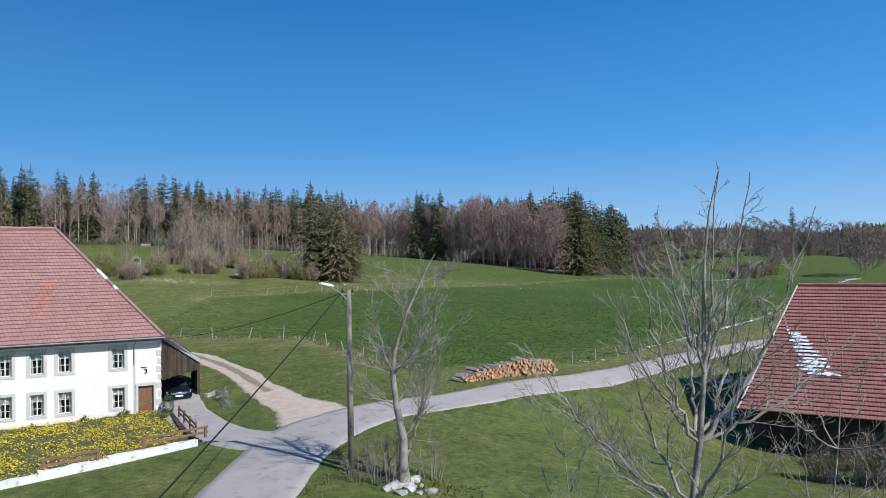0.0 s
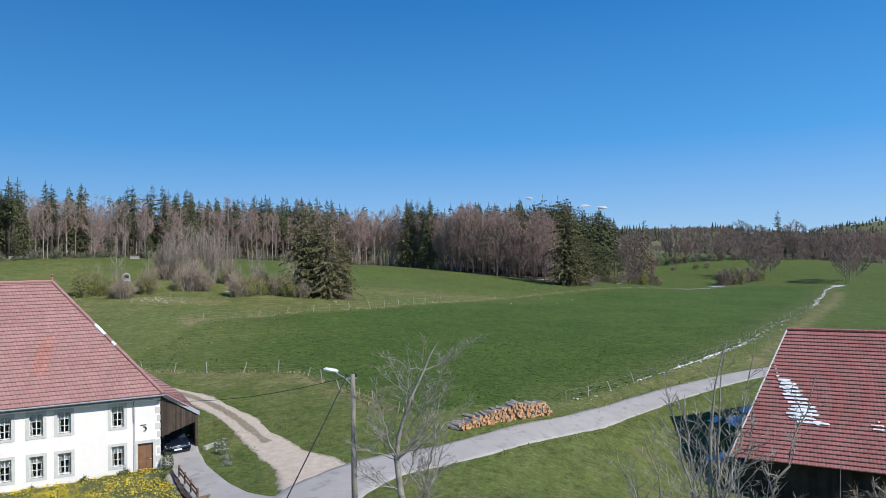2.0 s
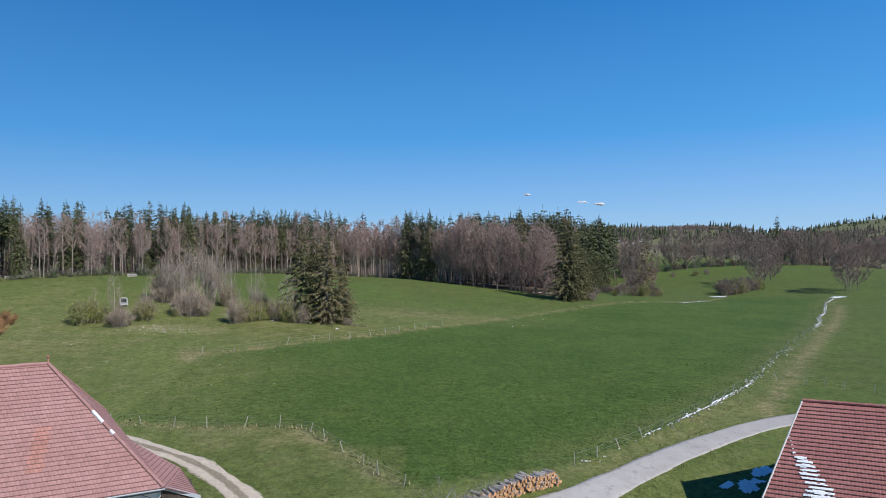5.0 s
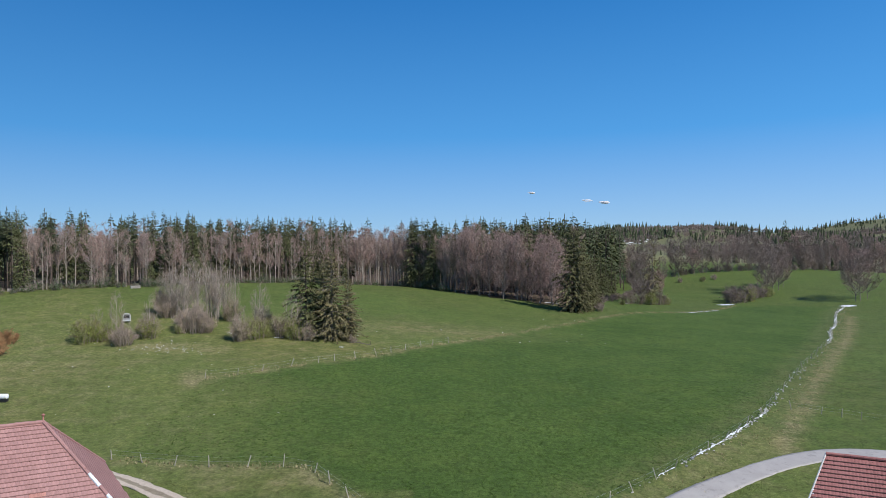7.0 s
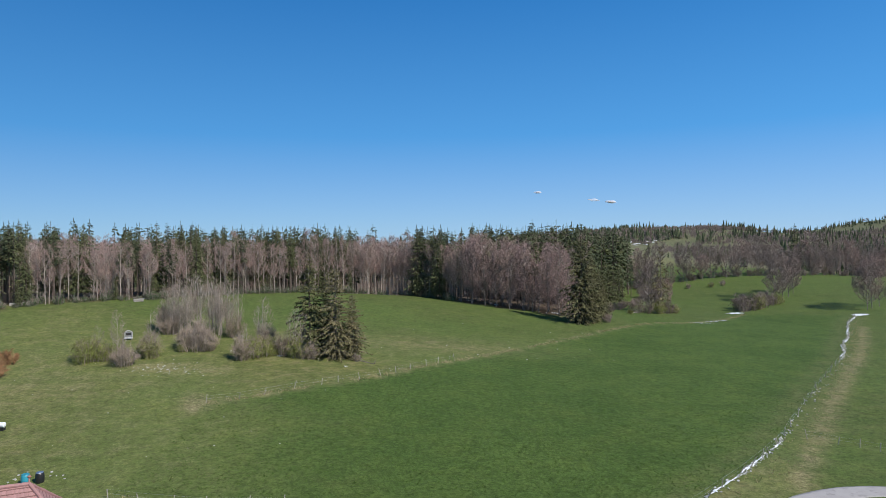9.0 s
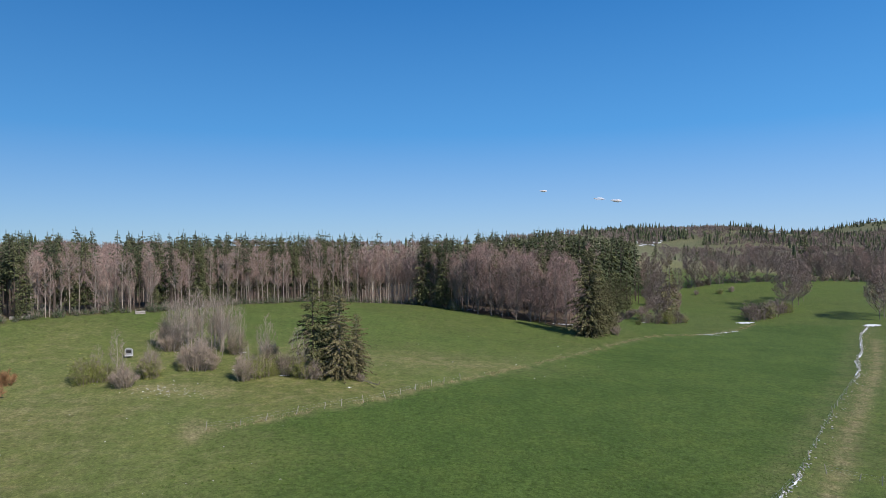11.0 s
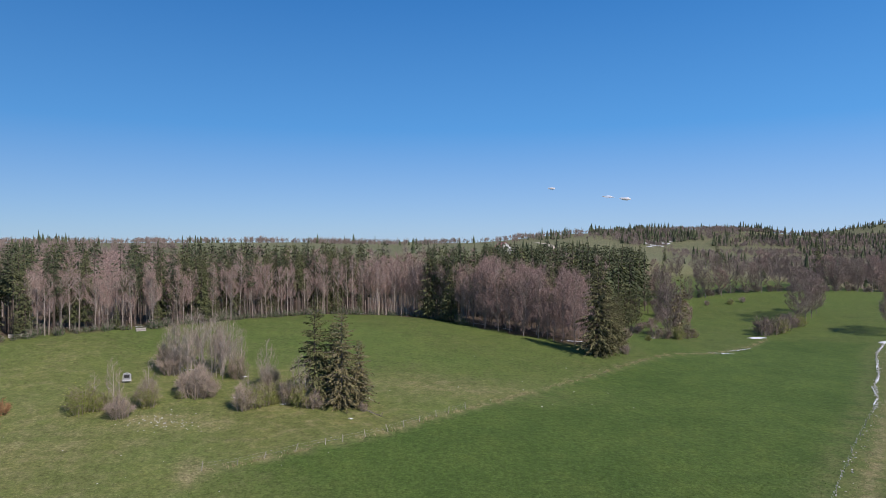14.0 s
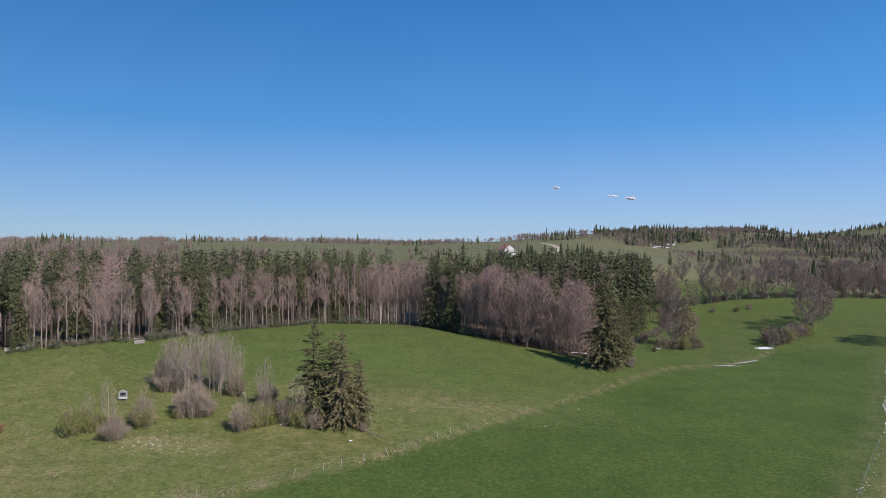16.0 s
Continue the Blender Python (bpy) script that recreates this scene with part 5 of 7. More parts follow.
# ---- the car in the carport ----
def car(m):
    t = thing("car", "dark blue hatchback parked nose out in the carport", "car", m)
    prof = [(-0.88, 0.32), (-0.90, 0.62), (-0.86, 0.80), (-0.74, 0.94)]
    st = [(0.0, 0.80, 0.34, 0.62, 0.60), (0.10, 0.90, 0.22, 0.78, 0.74), (0.55, 0.92, 0.20, 0.92, 0.80), (1.15, 0.93, 0.20, 0.99, 0.82), (3.6, 0.93, 0.20, 1.00, 0.82), (4.05, 0.90, 0.24, 0.98, 0.80), (4.2, 0.84, 0.34, 0.84, 0.72)]
    s = Soup()
    ring = []
    for y, w, zb, zt, wt in st:
        ring.append([(-w * 0.9, y, zb), (-w, y, zb + 0.18), (-w, y, zt - 0.18), (-wt, y, zt), (0, y, zt + 0.04), (wt, y, zt), (w, y, zt - 0.18), (w, y, zb + 0.18), (w * 0.9, y, zb), (0, y, zb)])
    k = len(ring[0])
    s.v = [p for r in ring for p in r]
    for i in range(len(ring) - 1):
        for j in range(k):
            q = (j + 1) % k
            s.f.append((i * k + j, (i + 1) * k + j, (i + 1) * k + q, i * k + q))
    s.f += [tuple(range(k)), tuple(range(len(s.v) - 1, len(s.v) - 1 - k, -1))]
    part("body", s, CAR_PAINT, t, shade=True)
    s = Soup()
    lo = [(-0.80, 1.12, 0.98), (0.80, 1.12, 0.98), (0.82, 4.0, 0.98), (-0.82, 4.0, 0.98)]
    hi = [(-0.60, 1.95, 1.45), (0.60, 1.95, 1.45), (0.60, 3.5, 1.46), (-0.60, 3.5, 1.46)]
    s.v = lo + hi
    s.f = [(4, 5, 6, 7)]
    part("roof", slab(hi, 0.05), CAR_PAINT, t)
    for nm, q in (("windscreen", (0, 1, 5, 4)), ("side_window", (1, 2, 6, 5)), ("rear_window", (2, 3, 7, 6)), ("side_window", (3, 0, 4, 7))):
        g = Soup()
        g.face(*[(lo + hi)[i] for i in q])
        part(nm, g, GLASS, t)
    for sx in (-1, 1):
        g = Soup()
        g.v = [(sx * 0.44, -0.01, 0.64), (sx * 0.80, 0.05, 0.66), (sx * 0.86, 0.20, 0.82), (sx * 0.50, 0.08, 0.76)]
        g.f = [(0, 1, 2, 3)]
        part("headlight", slab(g.v, 0.04), LENS, t)
        g = Soup()
        g.box((sx * 0.98 - 0.08, 1.25, 0.98), (sx * 0.98 + 0.08, 1.42, 1.10))
        part("wing_mirror", bevelled(g, 0.03), CAR_PAINT, t)
    g = Soup()
    for z in (0.60, 0.66):
        g.box((-0.42, -0.035, z), (0.42, 0.02, z + 0.025))
    g.tube([(0, -0.05, 0.65), (0, 0.0, 0.65)], [0.07, 0.07], 14)
    part("grille", g, METAL, t, "chrome grille bars with a round badge")
    g = Soup()
    g.box((-0.26, -0.045, 0.42), (0.26, -0.02, 0.53))
    part("number_plate", g, PLATE, t)
    for x in (-0.80, 0.80):
        for y in (0.85, 3.45):
            g = Soup()
            g.tube([(x - 0.1, y, 0.31), (x + 0.1, y, 0.31)], [0.31, 0.31], 18)
            w = part("wheel", g, TYRE, t)
            g = Soup()
            g.tube([(x - 0.105, y, 0.31), (x + 0.105, y, 0.31)], [0.2, 0.2], 12)
            part("rim", g, METAL, w)
    return t


car(pose(-18.15, 41.7, 0.35, 0, 0, 32))


# ---- the barn ----
barn = thing("barn", "low dark timber barn under a large red clay tile roof", "barn")
RIDGE_L, EAVE_L, BACK_L = np.array((30.45, 50.0, 7.65)), np.array((22.5, 43.7, -1.1)), np.array((37.3, 60.0, 0.6))
RUN = np.array((0.885, -0.465, 0.0)) * 20
RIDGE_R, EAVE_R, BACK_R = RIDGE_L + RUN, EAVE_L + RUN, BACK_L + RUN
part("roof_deck", slab((EAVE_L, EAVE_R, RIDGE_R, RIDGE_L), 0.15), DARK_WOOD, barn)
part("rear_roof", slab((RIDGE_L, RIDGE_R, BACK_R, BACK_L), 0.2), TILE_RED, barn)
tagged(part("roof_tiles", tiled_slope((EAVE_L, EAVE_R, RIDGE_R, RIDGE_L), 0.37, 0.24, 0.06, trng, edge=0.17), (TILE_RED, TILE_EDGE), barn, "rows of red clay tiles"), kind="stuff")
ridge_caps(RIDGE_L + (0, 0, 0.08), RIDGE_R + (0, 0, 0.08), 0.13, 0.42, TILE_RED, barn, "ridge_cap", trng)
ridge_caps(EAVE_L + (0, 0, 0.05), RIDGE_L + (0, 0, 0.05), 0.07, 0.37, STONE, barn, "verge_tile", trng)
inw = unit(np.array((0.465, 0.885, 0.0)))
al = unit(RUN)


def sheet(a, b, z0a, z0b, z1a, z1b, thick, inner):
    s = Soup()
    o = inner * thick
    q = [np.array((*a[:2], z0a)), np.array((*b[:2], z0b)), np.array((*b[:2], z1b)), np.array((*a[:2], z1a))]
    s.v = [tuple(p) for p in q] + [tuple(p + o) for p in q]
    s.f = [(0, 1, 2, 3), (7, 6, 5, 4), (0, 4, 5, 1), (1, 5, 6, 2), (2, 6, 7, 3), (3, 7, 4, 0)]
    return s


fa, fb = EAVE_L + inw * 1.6 + al * 0.8, EAVE_R + inw * 1.6 - al * 0.3
zf = 0.15
brng = random.Random(8)
nb = 60
for k in range(nb):
    p, q = fa + (fb - fa) * k / nb, fa + (fb - fa) * (k + 0.96) / nb
    if 30 < k < 42:
        continue
    o = inw * brng.uniform(0, 0.02)
    part("board", sheet(p + o, q + o, -4.6, -4.6, zf, zf, 0.03, inw), DARK_WOOD, barn)
part("front_wall", sheet(fa + inw * 0.06, fb + inw * 0.06, -4.6, -4.6, zf, zf, 0.2, inw), DARK_WOOD, barn)
ga, gb, gc = EAVE_L + inw * 1.6 + al * 0.8, RIDGE_L + al * 0.8 - (0, 0, 0.4), BACK_L + al * 0.8 - inw * 0.6
s = Soup()
q = [(*ga[:2], -4.6), (*gc[:2], -3.0), (*gc[:2], 0.7), tuple(gb), (*ga[:2], zf)]
s.v = q + [tuple(np.array(p) + al * 0.2) for p in q]
s.f = [(0, 1, 2, 3, 4), (9, 8, 7, 6, 5)] + [(i, i + 5, (i + 1) % 5 + 5, (i + 1) % 5) for i in range(5)]
part("gable_wall", s, DARK_WOOD, barn)
part("rear_wall", sheet(gc, BACK_R - inw * 0.6, -3, -3, 0.6, 0.6, 0.2, -inw), DARK_WOOD, barn)


def drift(name, outline, material, label, normal=None, thick=0.05, seed=0, cell=0.35, group=""):
    """A ragged patch of old snow: lumps scattered inside an ellipse (centre, two half axes)."""
    c, a, b = (np.array(v, float) for v in outline)
    r = random.Random(seed)
    n = unit(np.cross(a, b))
    if n[2] < 0:
        n = -n
    s = Soup()
    la, lb = np.linalg.norm(a), np.linalg.norm(b)
    na, nb_ = max(3, int(2 * la / cell)), max(3, int(2 * lb / cell))
    idx = {}
    for i in range(na + 1):
        for j in range(nb_ + 1):
            u, v = -1 + 2 * i / na, -1 + 2 * j / nb_
            p = c + a * u + b * v
            k = u * u + v * v + 0.9 * noise.noise(Vector((p[0] * 0.9, p[1] * 0.9, seed * 3.1))) + 0.4 * noise.noise(Vector((p[0] * 3, p[1] * 3, seed)))
            if k < 0.95:
                p = p + n * thick * (0.4 + 0.8 * (1 - k)) + (a / la * r.uniform(-0.3, 0.3) + b / lb * r.uniform(-0.3, 0.3)) * cell * 0.6
                if normal is None:
                    p[2] = hz(p[0], p[1]) + thick * (0.3 + min(1.2, max(0, 1 - k)) + r.uniform(0, 0.4))
                idx[i, j] = len(s.v)
                s.v.append(tuple(p))
    for i, j in list(idx):
        q = [(i, j), (i + 1, j), (i + 1, j + 1), (i, j + 1)]
        if all(t in idx for t in q):
            s.f.append(tuple(idx[t] for t in q))
    if s.f:
        single(name, s, material, label, "snow", group=group, shade=True)


rp = unit(RIDGE_L - EAVE_L)
nrm = unit(np.cross(al, rp))
nrm = nrm if nrm[2] > 0 else -nrm


def on_roof(x, y):
    k = np.linalg.solve(np.array([rp[:2], al[:2]]).T, np.array((x, y)) - EAVE_L[:2])
    return EAVE_L + rp * k[0] + al * k[1] + nrm * 0.10


for row in range(18):
    f = row / 17
    c0 = on_roof(28.55 * (1 - f) + 27.55 * f, 48.3 * (1 - f) + 44.0 * f)
    half = 0.13 + (0.0 if f < 0.3 else 0.32 + 1.0 * ((f - 0.3) / 0.7) ** 0.9)
    drift("snow_patch", (c0 + al * (half - 0.3), al * half, rp * (0.10 if f < 0.3 else 0.19)), SNOW, "thin streak of old snow lying on the barn roof tiles", 1, 0.035, row + 40, 0.08, "snow on the barn roof")
for row in range(3):
    drift("snow_patch", (on_roof(32.9, 42.5) - rp * (1.1 + 0.34 * row) + al * 0.5, al * (0.25 + 0.2 * row), rp * 0.16), SNOW, "thin streak of old snow lying on the barn roof tiles", 1, 0.035, row + 70, 0.11, "snow on the barn roof")


# ---- pole, lamp and cables ----
PX, PY = -3.25, 25.0
pz = hz(PX, PY)
POLE_TOP = np.array((PX + 0.05, PY - 0.35, 8.95))
pole = thing("utility_pole", "weathered grey wooden utility pole beside the lane", "pole", pose(PX, PY, pz))
o = np.array((PX, PY, pz))
s = Soup()
s.tube([np.array((0, 0, -0.4)), 0.5 * (POLE_TOP - o), POLE_TOP - o], [0.155, 0.135, 0.105], 12)
part("pole_shaft", s, POLE_WOOD, pole, shade=True)
s = Soup()
top = POLE_TOP - o
s.box(tuple(top + (-0.32, -0.05, -0.22)), tuple(top + (0.20, 0.05, -0.14)))
part("bracket", s, METAL, pole)
for dx in (-0.28, 0.16):
    s = Soup()
    s.tube([top + (dx, 0, -0.16), top + (dx, 0, -0.05), top + (dx, 0, 0.02)], [0.035, 0.05, 0.03], 8)
    part("insulator", s, BLACK, pole)
s = Soup()
s.tube([top + (-0.05, 0, -0.45), top + (-0.22, 0, -0.30), top + (-0.30, 0, -0.62), top + (-0.12, 0, -0.8)], [0.02] * 4, 6)
part("cable_loop", s, CABLE, pole)
for z in (2.6, 4.2, 5.6):
    s = Soup()
    q = (top - (0, 0, 0)) * (z / top[2])
    s.tube([q - (0, 0, 0.03), q + (0, 0, 0.03)], [0.142 - 0.004 * z, 0.142 - 0.004 * z], 12)
    part("band", s, METAL, pole)
lamp = part("street_lamp_arm", (lambda s: (s.tube([top + (0, 0, -0.55), top + (-0.35, -0.05, -0.15), top + (-0.75, -0.1, 0.10)], [0.03, 0.028, 0.025], 7), s)[1])(Soup()), METAL, pole)
s = Soup()
s.v = [tuple(top + p) for p in ((-0.62, -0.24, 0.12), (-0.62, 0.06, 0.12), (-1.38, 0.04, 0.22), (-1.38, -0.26, 0.22), (-0.70, -0.20, 0.26), (-0.70, 0.02, 0.26), (-1.28, 0.0, 0.38), (-1.28, -0.22, 0.38))]
s.f = [(3, 2, 1, 0), (4, 5, 6, 7), (0, 1, 5, 4), (1, 2, 6, 5), (2, 3, 7, 6), (3, 0, 4, 7)]
part("lamp_head", bevelled(s, 0.05, 2), LAMP_WHITE, lamp, "white street-lamp head", shade=True)


def wire(name, a, b, sag, r, label):
    a, b = np.array(a, float), np.array(b, float)
    pts = [a + (b - a) * t - np.array((0, 0, sag * 4 * t * (1 - t))) for t in np.linspace(0, 1, 25)]
    s = Soup()
    s.tube(pts, [r] * 25, 5)
    single(name, s, CABLE, label, "cable")


wire("cable", POLE_TOP + (-0.28, 0, -0.05), (-5.0, -8.0, 3.4), 0.35, 0.022, "black cable running down from the pole across the lane")
hb = HOUSE @ Vector((-1.30, -0.62, 5.30))
wire("cable", POLE_TOP + (-0.28, 0, -0.12), tuple(hb), 0.55, 0.016, "black service cable from the pole to the farmhouse eaves")

# ---- the near trees ----
def limbed_tree(name, label, x, y, trunk, radius, limbs, seed, fine=1.0, crook=0.10, more=0):
    """A leafless tree with its main limbs set one by one: trunk points, and limbs (height on the trunk, reach in x, in y, height of the tip)."""
    r = random.Random(seed)
    wood, twig = Soup(), Soup()
    tp = curve_points(trunk, 0.35)
    n = len(tp)
    for k in range(1, n - 1):
        tp[k] = tp[k] + np.array([r.gauss(0, 0.025), r.gauss(0, 0.025), 0])
    wood.tube(tp, [radius * (1.10 - 1.04 * (k / (n - 1)) ** 0.62) + (0.30 * radius if k == 0 else 0) for k in range(n)], 9, cap=False)

    def shoot(p, d, length, rad, depth):
        m = max(3, int(length / 0.16))
        pts, rads = [p], [rad]
        for k in range(m):
            d = unit(d + np.array([r.gauss(0, crook), r.gauss(0, crook), r.gauss(0.045, crook)]))
            p = p + d * length / m
            pts.append(p)
            rads.append(max(rad * (1 - 0.75 * (k + 1) / m), 0.0055))
        (wood if rad > 0.016 else twig).tube(pts, rads, 5 if rad > 0.03 else 3, cap=False)
        if depth == 0:
            return
        side(pts, rads, length, depth)

    def side(pts, rads, length, depth):
        gap = (0.17, 0.20, 0.24)[depth - 1] / fine
        at, flip = 0.22 * length, 1
        while at < length * 0.97:
            k = min(int(at / length * (len(pts) - 1)), len(pts) - 2)
            base = unit(pts[k + 1] - pts[k])
            flat = unit(np.cross(base, np.array([r.gauss(0, 0.6), r.gauss(0, 0.6), 1.0]))) * flip
            d = unit(base * r.uniform(0.5, 0.9) + flat * r.uniform(0.5, 0.9) + np.array([0, 0, r.uniform(-0.05, 0.4)]))
            left = length - at
            l = (0.16 * left + 0.13 * r.uniform(0.5, 1.6), 0.28 * left + 0.22 * r.uniform(0.5, 1.5), 0.36 * left + 0.42 * r.uniform(0.5, 1.5))[depth - 1]
            shoot(pts[k], d, l, max(rads[k] * r.uniform(0.36, 0.56), 0.0065), depth - 1)
            flip = -flip
            at += gap * r.uniform(0.6, 1.5)

    limbs = list(limbs)
    lo, hi = trunk[0][2] + 0.32 * (trunk[-1][2] - trunk[0][2]), trunk[-1][2]
    for k in range(more):
        z0, a, reach = r.uniform(lo, hi * 0.86), r.uniform(0, 6.283), r.uniform(0.5, 1.0) * 0.26 * (hi - trunk[0][2])
        limbs.append((z0, reach * math.cos(a), reach * math.sin(a), min(z0 + reach * r.uniform(0.4, 1.3), hi + 0.3)))
    for z0, ex, ey, ez in limbs:
        k = int(np.argmin(np.abs(tp[:, 2] - z0)))
        p0 = tp[k]
        p2 = np.array([p0[0] + ex, p0[1] + ey, ez])
        p1 = p0 + np.array([0.62 * ex, 0.62 * ey, 0.34 * (ez - p0[2])])
        length = float(np.linalg.norm(p2 - p0)) * 1.06
        m = max(5, int(length / 0.30))
        pts = [p0 * (1 - t) ** 2 + p1 * 2 * t * (1 - t) + p2 * t * t for t in np.linspace(0, 1, m + 1)]
        pts = [q_ + np.array([r.gauss(0, 0.045), r.gauss(0, 0.045), r.gauss(0, 0.045)]) * (0 < i < m) for i, q_ in enumerate(pts)]
        rb = min(0.38 * radius, 0.009 + 0.0080 * length) * (1.0 if k < n * 0.6 else 0.75)
        rads = [max(rb * (1 - 0.82 * t), 0.007) for t in np.linspace(0, 1, m + 1)]
        wood.tube(pts, rads, 6, cap=False)
        side(pts, rads, length, 3)
    t = thing(name, label, "tree", pose(x, y, hz(x, y)))
    part("trunk", wood, BARK, t, shade=True)
    part("crown", twig, BARK, t)
    return t


limbed_tree("tree", "tall spreading leafless tree with pale grey branches beside the barn", 6.65, 9.3,
            [(0, 0, -0.3), (0.02, 0, 2.5), (0.08, 0, 4.9), (0.42, 0, 7.9), (0.45, 0.05, 10.4), (0.85, 0, 12.5)], 0.165,
            [(5.4, -3.6, 0.3, 8.6), (5.0, -2.4, -0.8, 6.6), (5.8, -1.9, 0.5, 10.0), (6.5, -1.5, -0.4, 10.6), (8.2, -0.8, 0.4, 11.7), (8.4, 0.25, -0.3, 12.6), (7.8, 1.25, 0.3, 12.4), (6.3, 2.9, 0.4, 11.6), (6.0, 3.4, -0.3, 8.9), (4.6, 2.1, -0.5, 6.5), (4.4, -2.7, 0.5, 7.2), (6.8, 0.5, 2.4, 10.8), (5.6, 0.4, -2.2, 9.2), (5.2, -0.8, 2.6, 8.6), (7.2, -0.9, -1.8, 10.6), (6.9, 1.9, 1.4, 10.9), (4.0, 0.9, 1.8, 6.2), (3.6, -1.4, -1.0, 5.4)], 16, 0.95, 0.10)
limbed_tree("tree", "leafless gnarled tree with a thick twisted trunk beside the pole", -0.7, 23.7,
            [(0, 0, -0.3), (-0.08, 0, 2.0), (-0.5, 0.1, 4.8), (-0.1, 0.1, 6.6), (0.8, 0, 8.8), (1.5, 0, 10.1)], 0.25,
            [(1.2, 1.6, 0.2, 7.8), (2.4, 1.9, -0.3, 6.4), (4.6, 2.6, 0.3, 8.8), (5.0, 3.4, 0.5, 7.6), (4.4, -1.4, 0.3, 7.0), (5.2, -0.9, -0.5, 8.6), (6.0, 2.4, -0.6, 9.6), (6.6, 1.0, 0.3, 10.2), (3.6, -1.5, -0.3, 5.0), (6.4, 0.2, 1.2, 8.8), (3.0, 1.0, 1.4, 6.2)], 36, 1.08, 0.15, 11)
limbed_tree("sapling", "slender leafless sapling on the verge", 4.5, 12.0, [(0, 0, -0.2), (0.05, 0, 3.0), (-0.1, 0, 5.2), (-0.2, 0.1, 7.0)], 0.05, [(1.6, 0.9, 0.2, 5.4), (2.4, -0.8, 0, 5.2)], 14, 0.6, 0.10, 9)
limbed_tree("sapling", "slender leafless young tree near the barn", 9.9, 10.5, [(0, 0, -0.2), (0.3, 0, 3.0), (0.75, 0, 6.0), (1.0, 0.1, 9.4)], 0.06, [(1.5, 1.5, 0.2, 8.2), (2.5, 1.9, -0.3, 7.4), (3.2, -0.5, 0.3, 8.4)], 17, 0.6, 0.10, 9)
nrng = random.Random(77)
NEAR_BUSH = [made(bush_arrays(nrng, 2.4, 2.2, 12, 200, 30, 0.05, 0.007), (BARK_GREY, LEAF_DARK), ("wood", "foliage")) for i in range(3)]
for x, y, k, sc in ((-2.2, 24.6, 0, 1.05), (-1.6, 23.6, 1, 1.0), (0.4, 24.3, 2, 1.0), (-2.9, 23.9, 1, 0.7), (-1.2, 24.4, 2, 1.25), (5.2, 11.2, 2, 1.1), (8.6, 11.0, 1, 0.9)):
    plant("shrub", "leafless thicket of thin brown stems", "shrub", NEAR_BUSH[k], x, y, x * 5, sc, 1.0, "shrubs at the tree's foot")
for x, y, sc in ((27.0, 35.0, 1.2), (29.0, 33.6, 1.4), (31.5, 32.6, 1.3), (24.6, 36.4, 0.9)):
    plant("bush", "half-leafed bush growing against the barn", "bush", BUSH_BARE[0], x, y, x, 0.62 * sc, 1.0, "bushes at the barn")


# ---- stones ----
STONES = [ball(0.30, random.Random(k), 0.22, 0.7).mesh("stone", PALE_ROCK) for k in range(6)]


def stones(label, spots, lo, hi, seed, group, material=None):
    r = random.Random(seed)
    for x, y in spots:
        ob = new("stone", r.choice(STONES))
        sz = r.uniform(lo, hi)
        ob.matrix_basis = Matrix.LocRotScale((x, y, hz(x, y) + 0.06 * sz), Euler((0, 0, r.uniform(0, 6))), (sz, sz * r.uniform(0.7, 1.2), sz * r.uniform(0.6, 1)))
        tagged(ob, label, "stone", group)


r = random.Random(4)
stones("pale limestone block at the foot of the tree", [(-0.6 + r.gauss(0, 0.7), 23.2 + r.gauss(0, 0.4)) for i in range(16)], 0.5, 1.1, 1, "stones at the tree")
stones("pale limestone lying in the pasture", [(-52.5 + r.gauss(0, 4.5), 118.6 + r.gauss(0, 1.7)) for i in range(80)], 0.15, 0.5, 2, "stones of the heap")
stones("pale limestone lying in the pasture", [(r.uniform(-80, -20), r.uniform(80, 128)) for i in range(34)], 0.15, 0.42, 3, "scattered stones")
stones("pale limestone lying in the far pasture", [(r.uniform(-20, 40), r.uniform(140, 190)) for i in range(18)], 0.3, 0.7, 4, "far scattered stones")


# ---- fences ----
def post_mesh(h, r, seed):
    q = random.Random(seed)
    s = Soup()
    s.tube([(0, 0, -0.3), (q.uniform(-0.02, 0.02), 0, h * 0.5), (0, 0, h)], [r, r * 0.95, r * 0.85], 7)
    return s.mesh("post", POST_WOOD)


POSTS = [post_mesh(1.3, 0.052, k) for k in range(4)]


def fence(name, label, line, step, seed, wires=(0.6, 1.05), lean=0.12):
    q = random.Random(seed)
    t = thing(name, label, "fence")
    pts = curve_points([(x, y, 0) for x, y in line], 0.5)
    d = np.r_[0, np.cumsum(np.linalg.norm(np.diff(pts[:, :2], axis=0), axis=1))]
    at = 0.0
    tops = []
    while at < d[-1]:
        x, y = np.interp(at, d, pts[:, 0]), np.interp(at, d, pts[:, 1])
        ob = part("post", q.choice(POSTS), None, t)
        ob.matrix_basis = Matrix.LocRotScale((x, y, hz(x, y)), Euler((q.gauss(0, lean), q.gauss(0, lean), q.uniform(0, 6))), (1, 1, q.uniform(0.75, 1.15)))
        tops.append(np.array((x, y, hz(x, y))))
        at += step * q.uniform(0.75, 1.3)
    for z in wires:
        s = Soup()
        s.tube([p + (0, 0, z + 0.02 * (-1) ** k) for k, p in enumerate(tops)], [0.006] * len(tops), 3, cap=False)
        part("fence_wire", s, METAL, t)


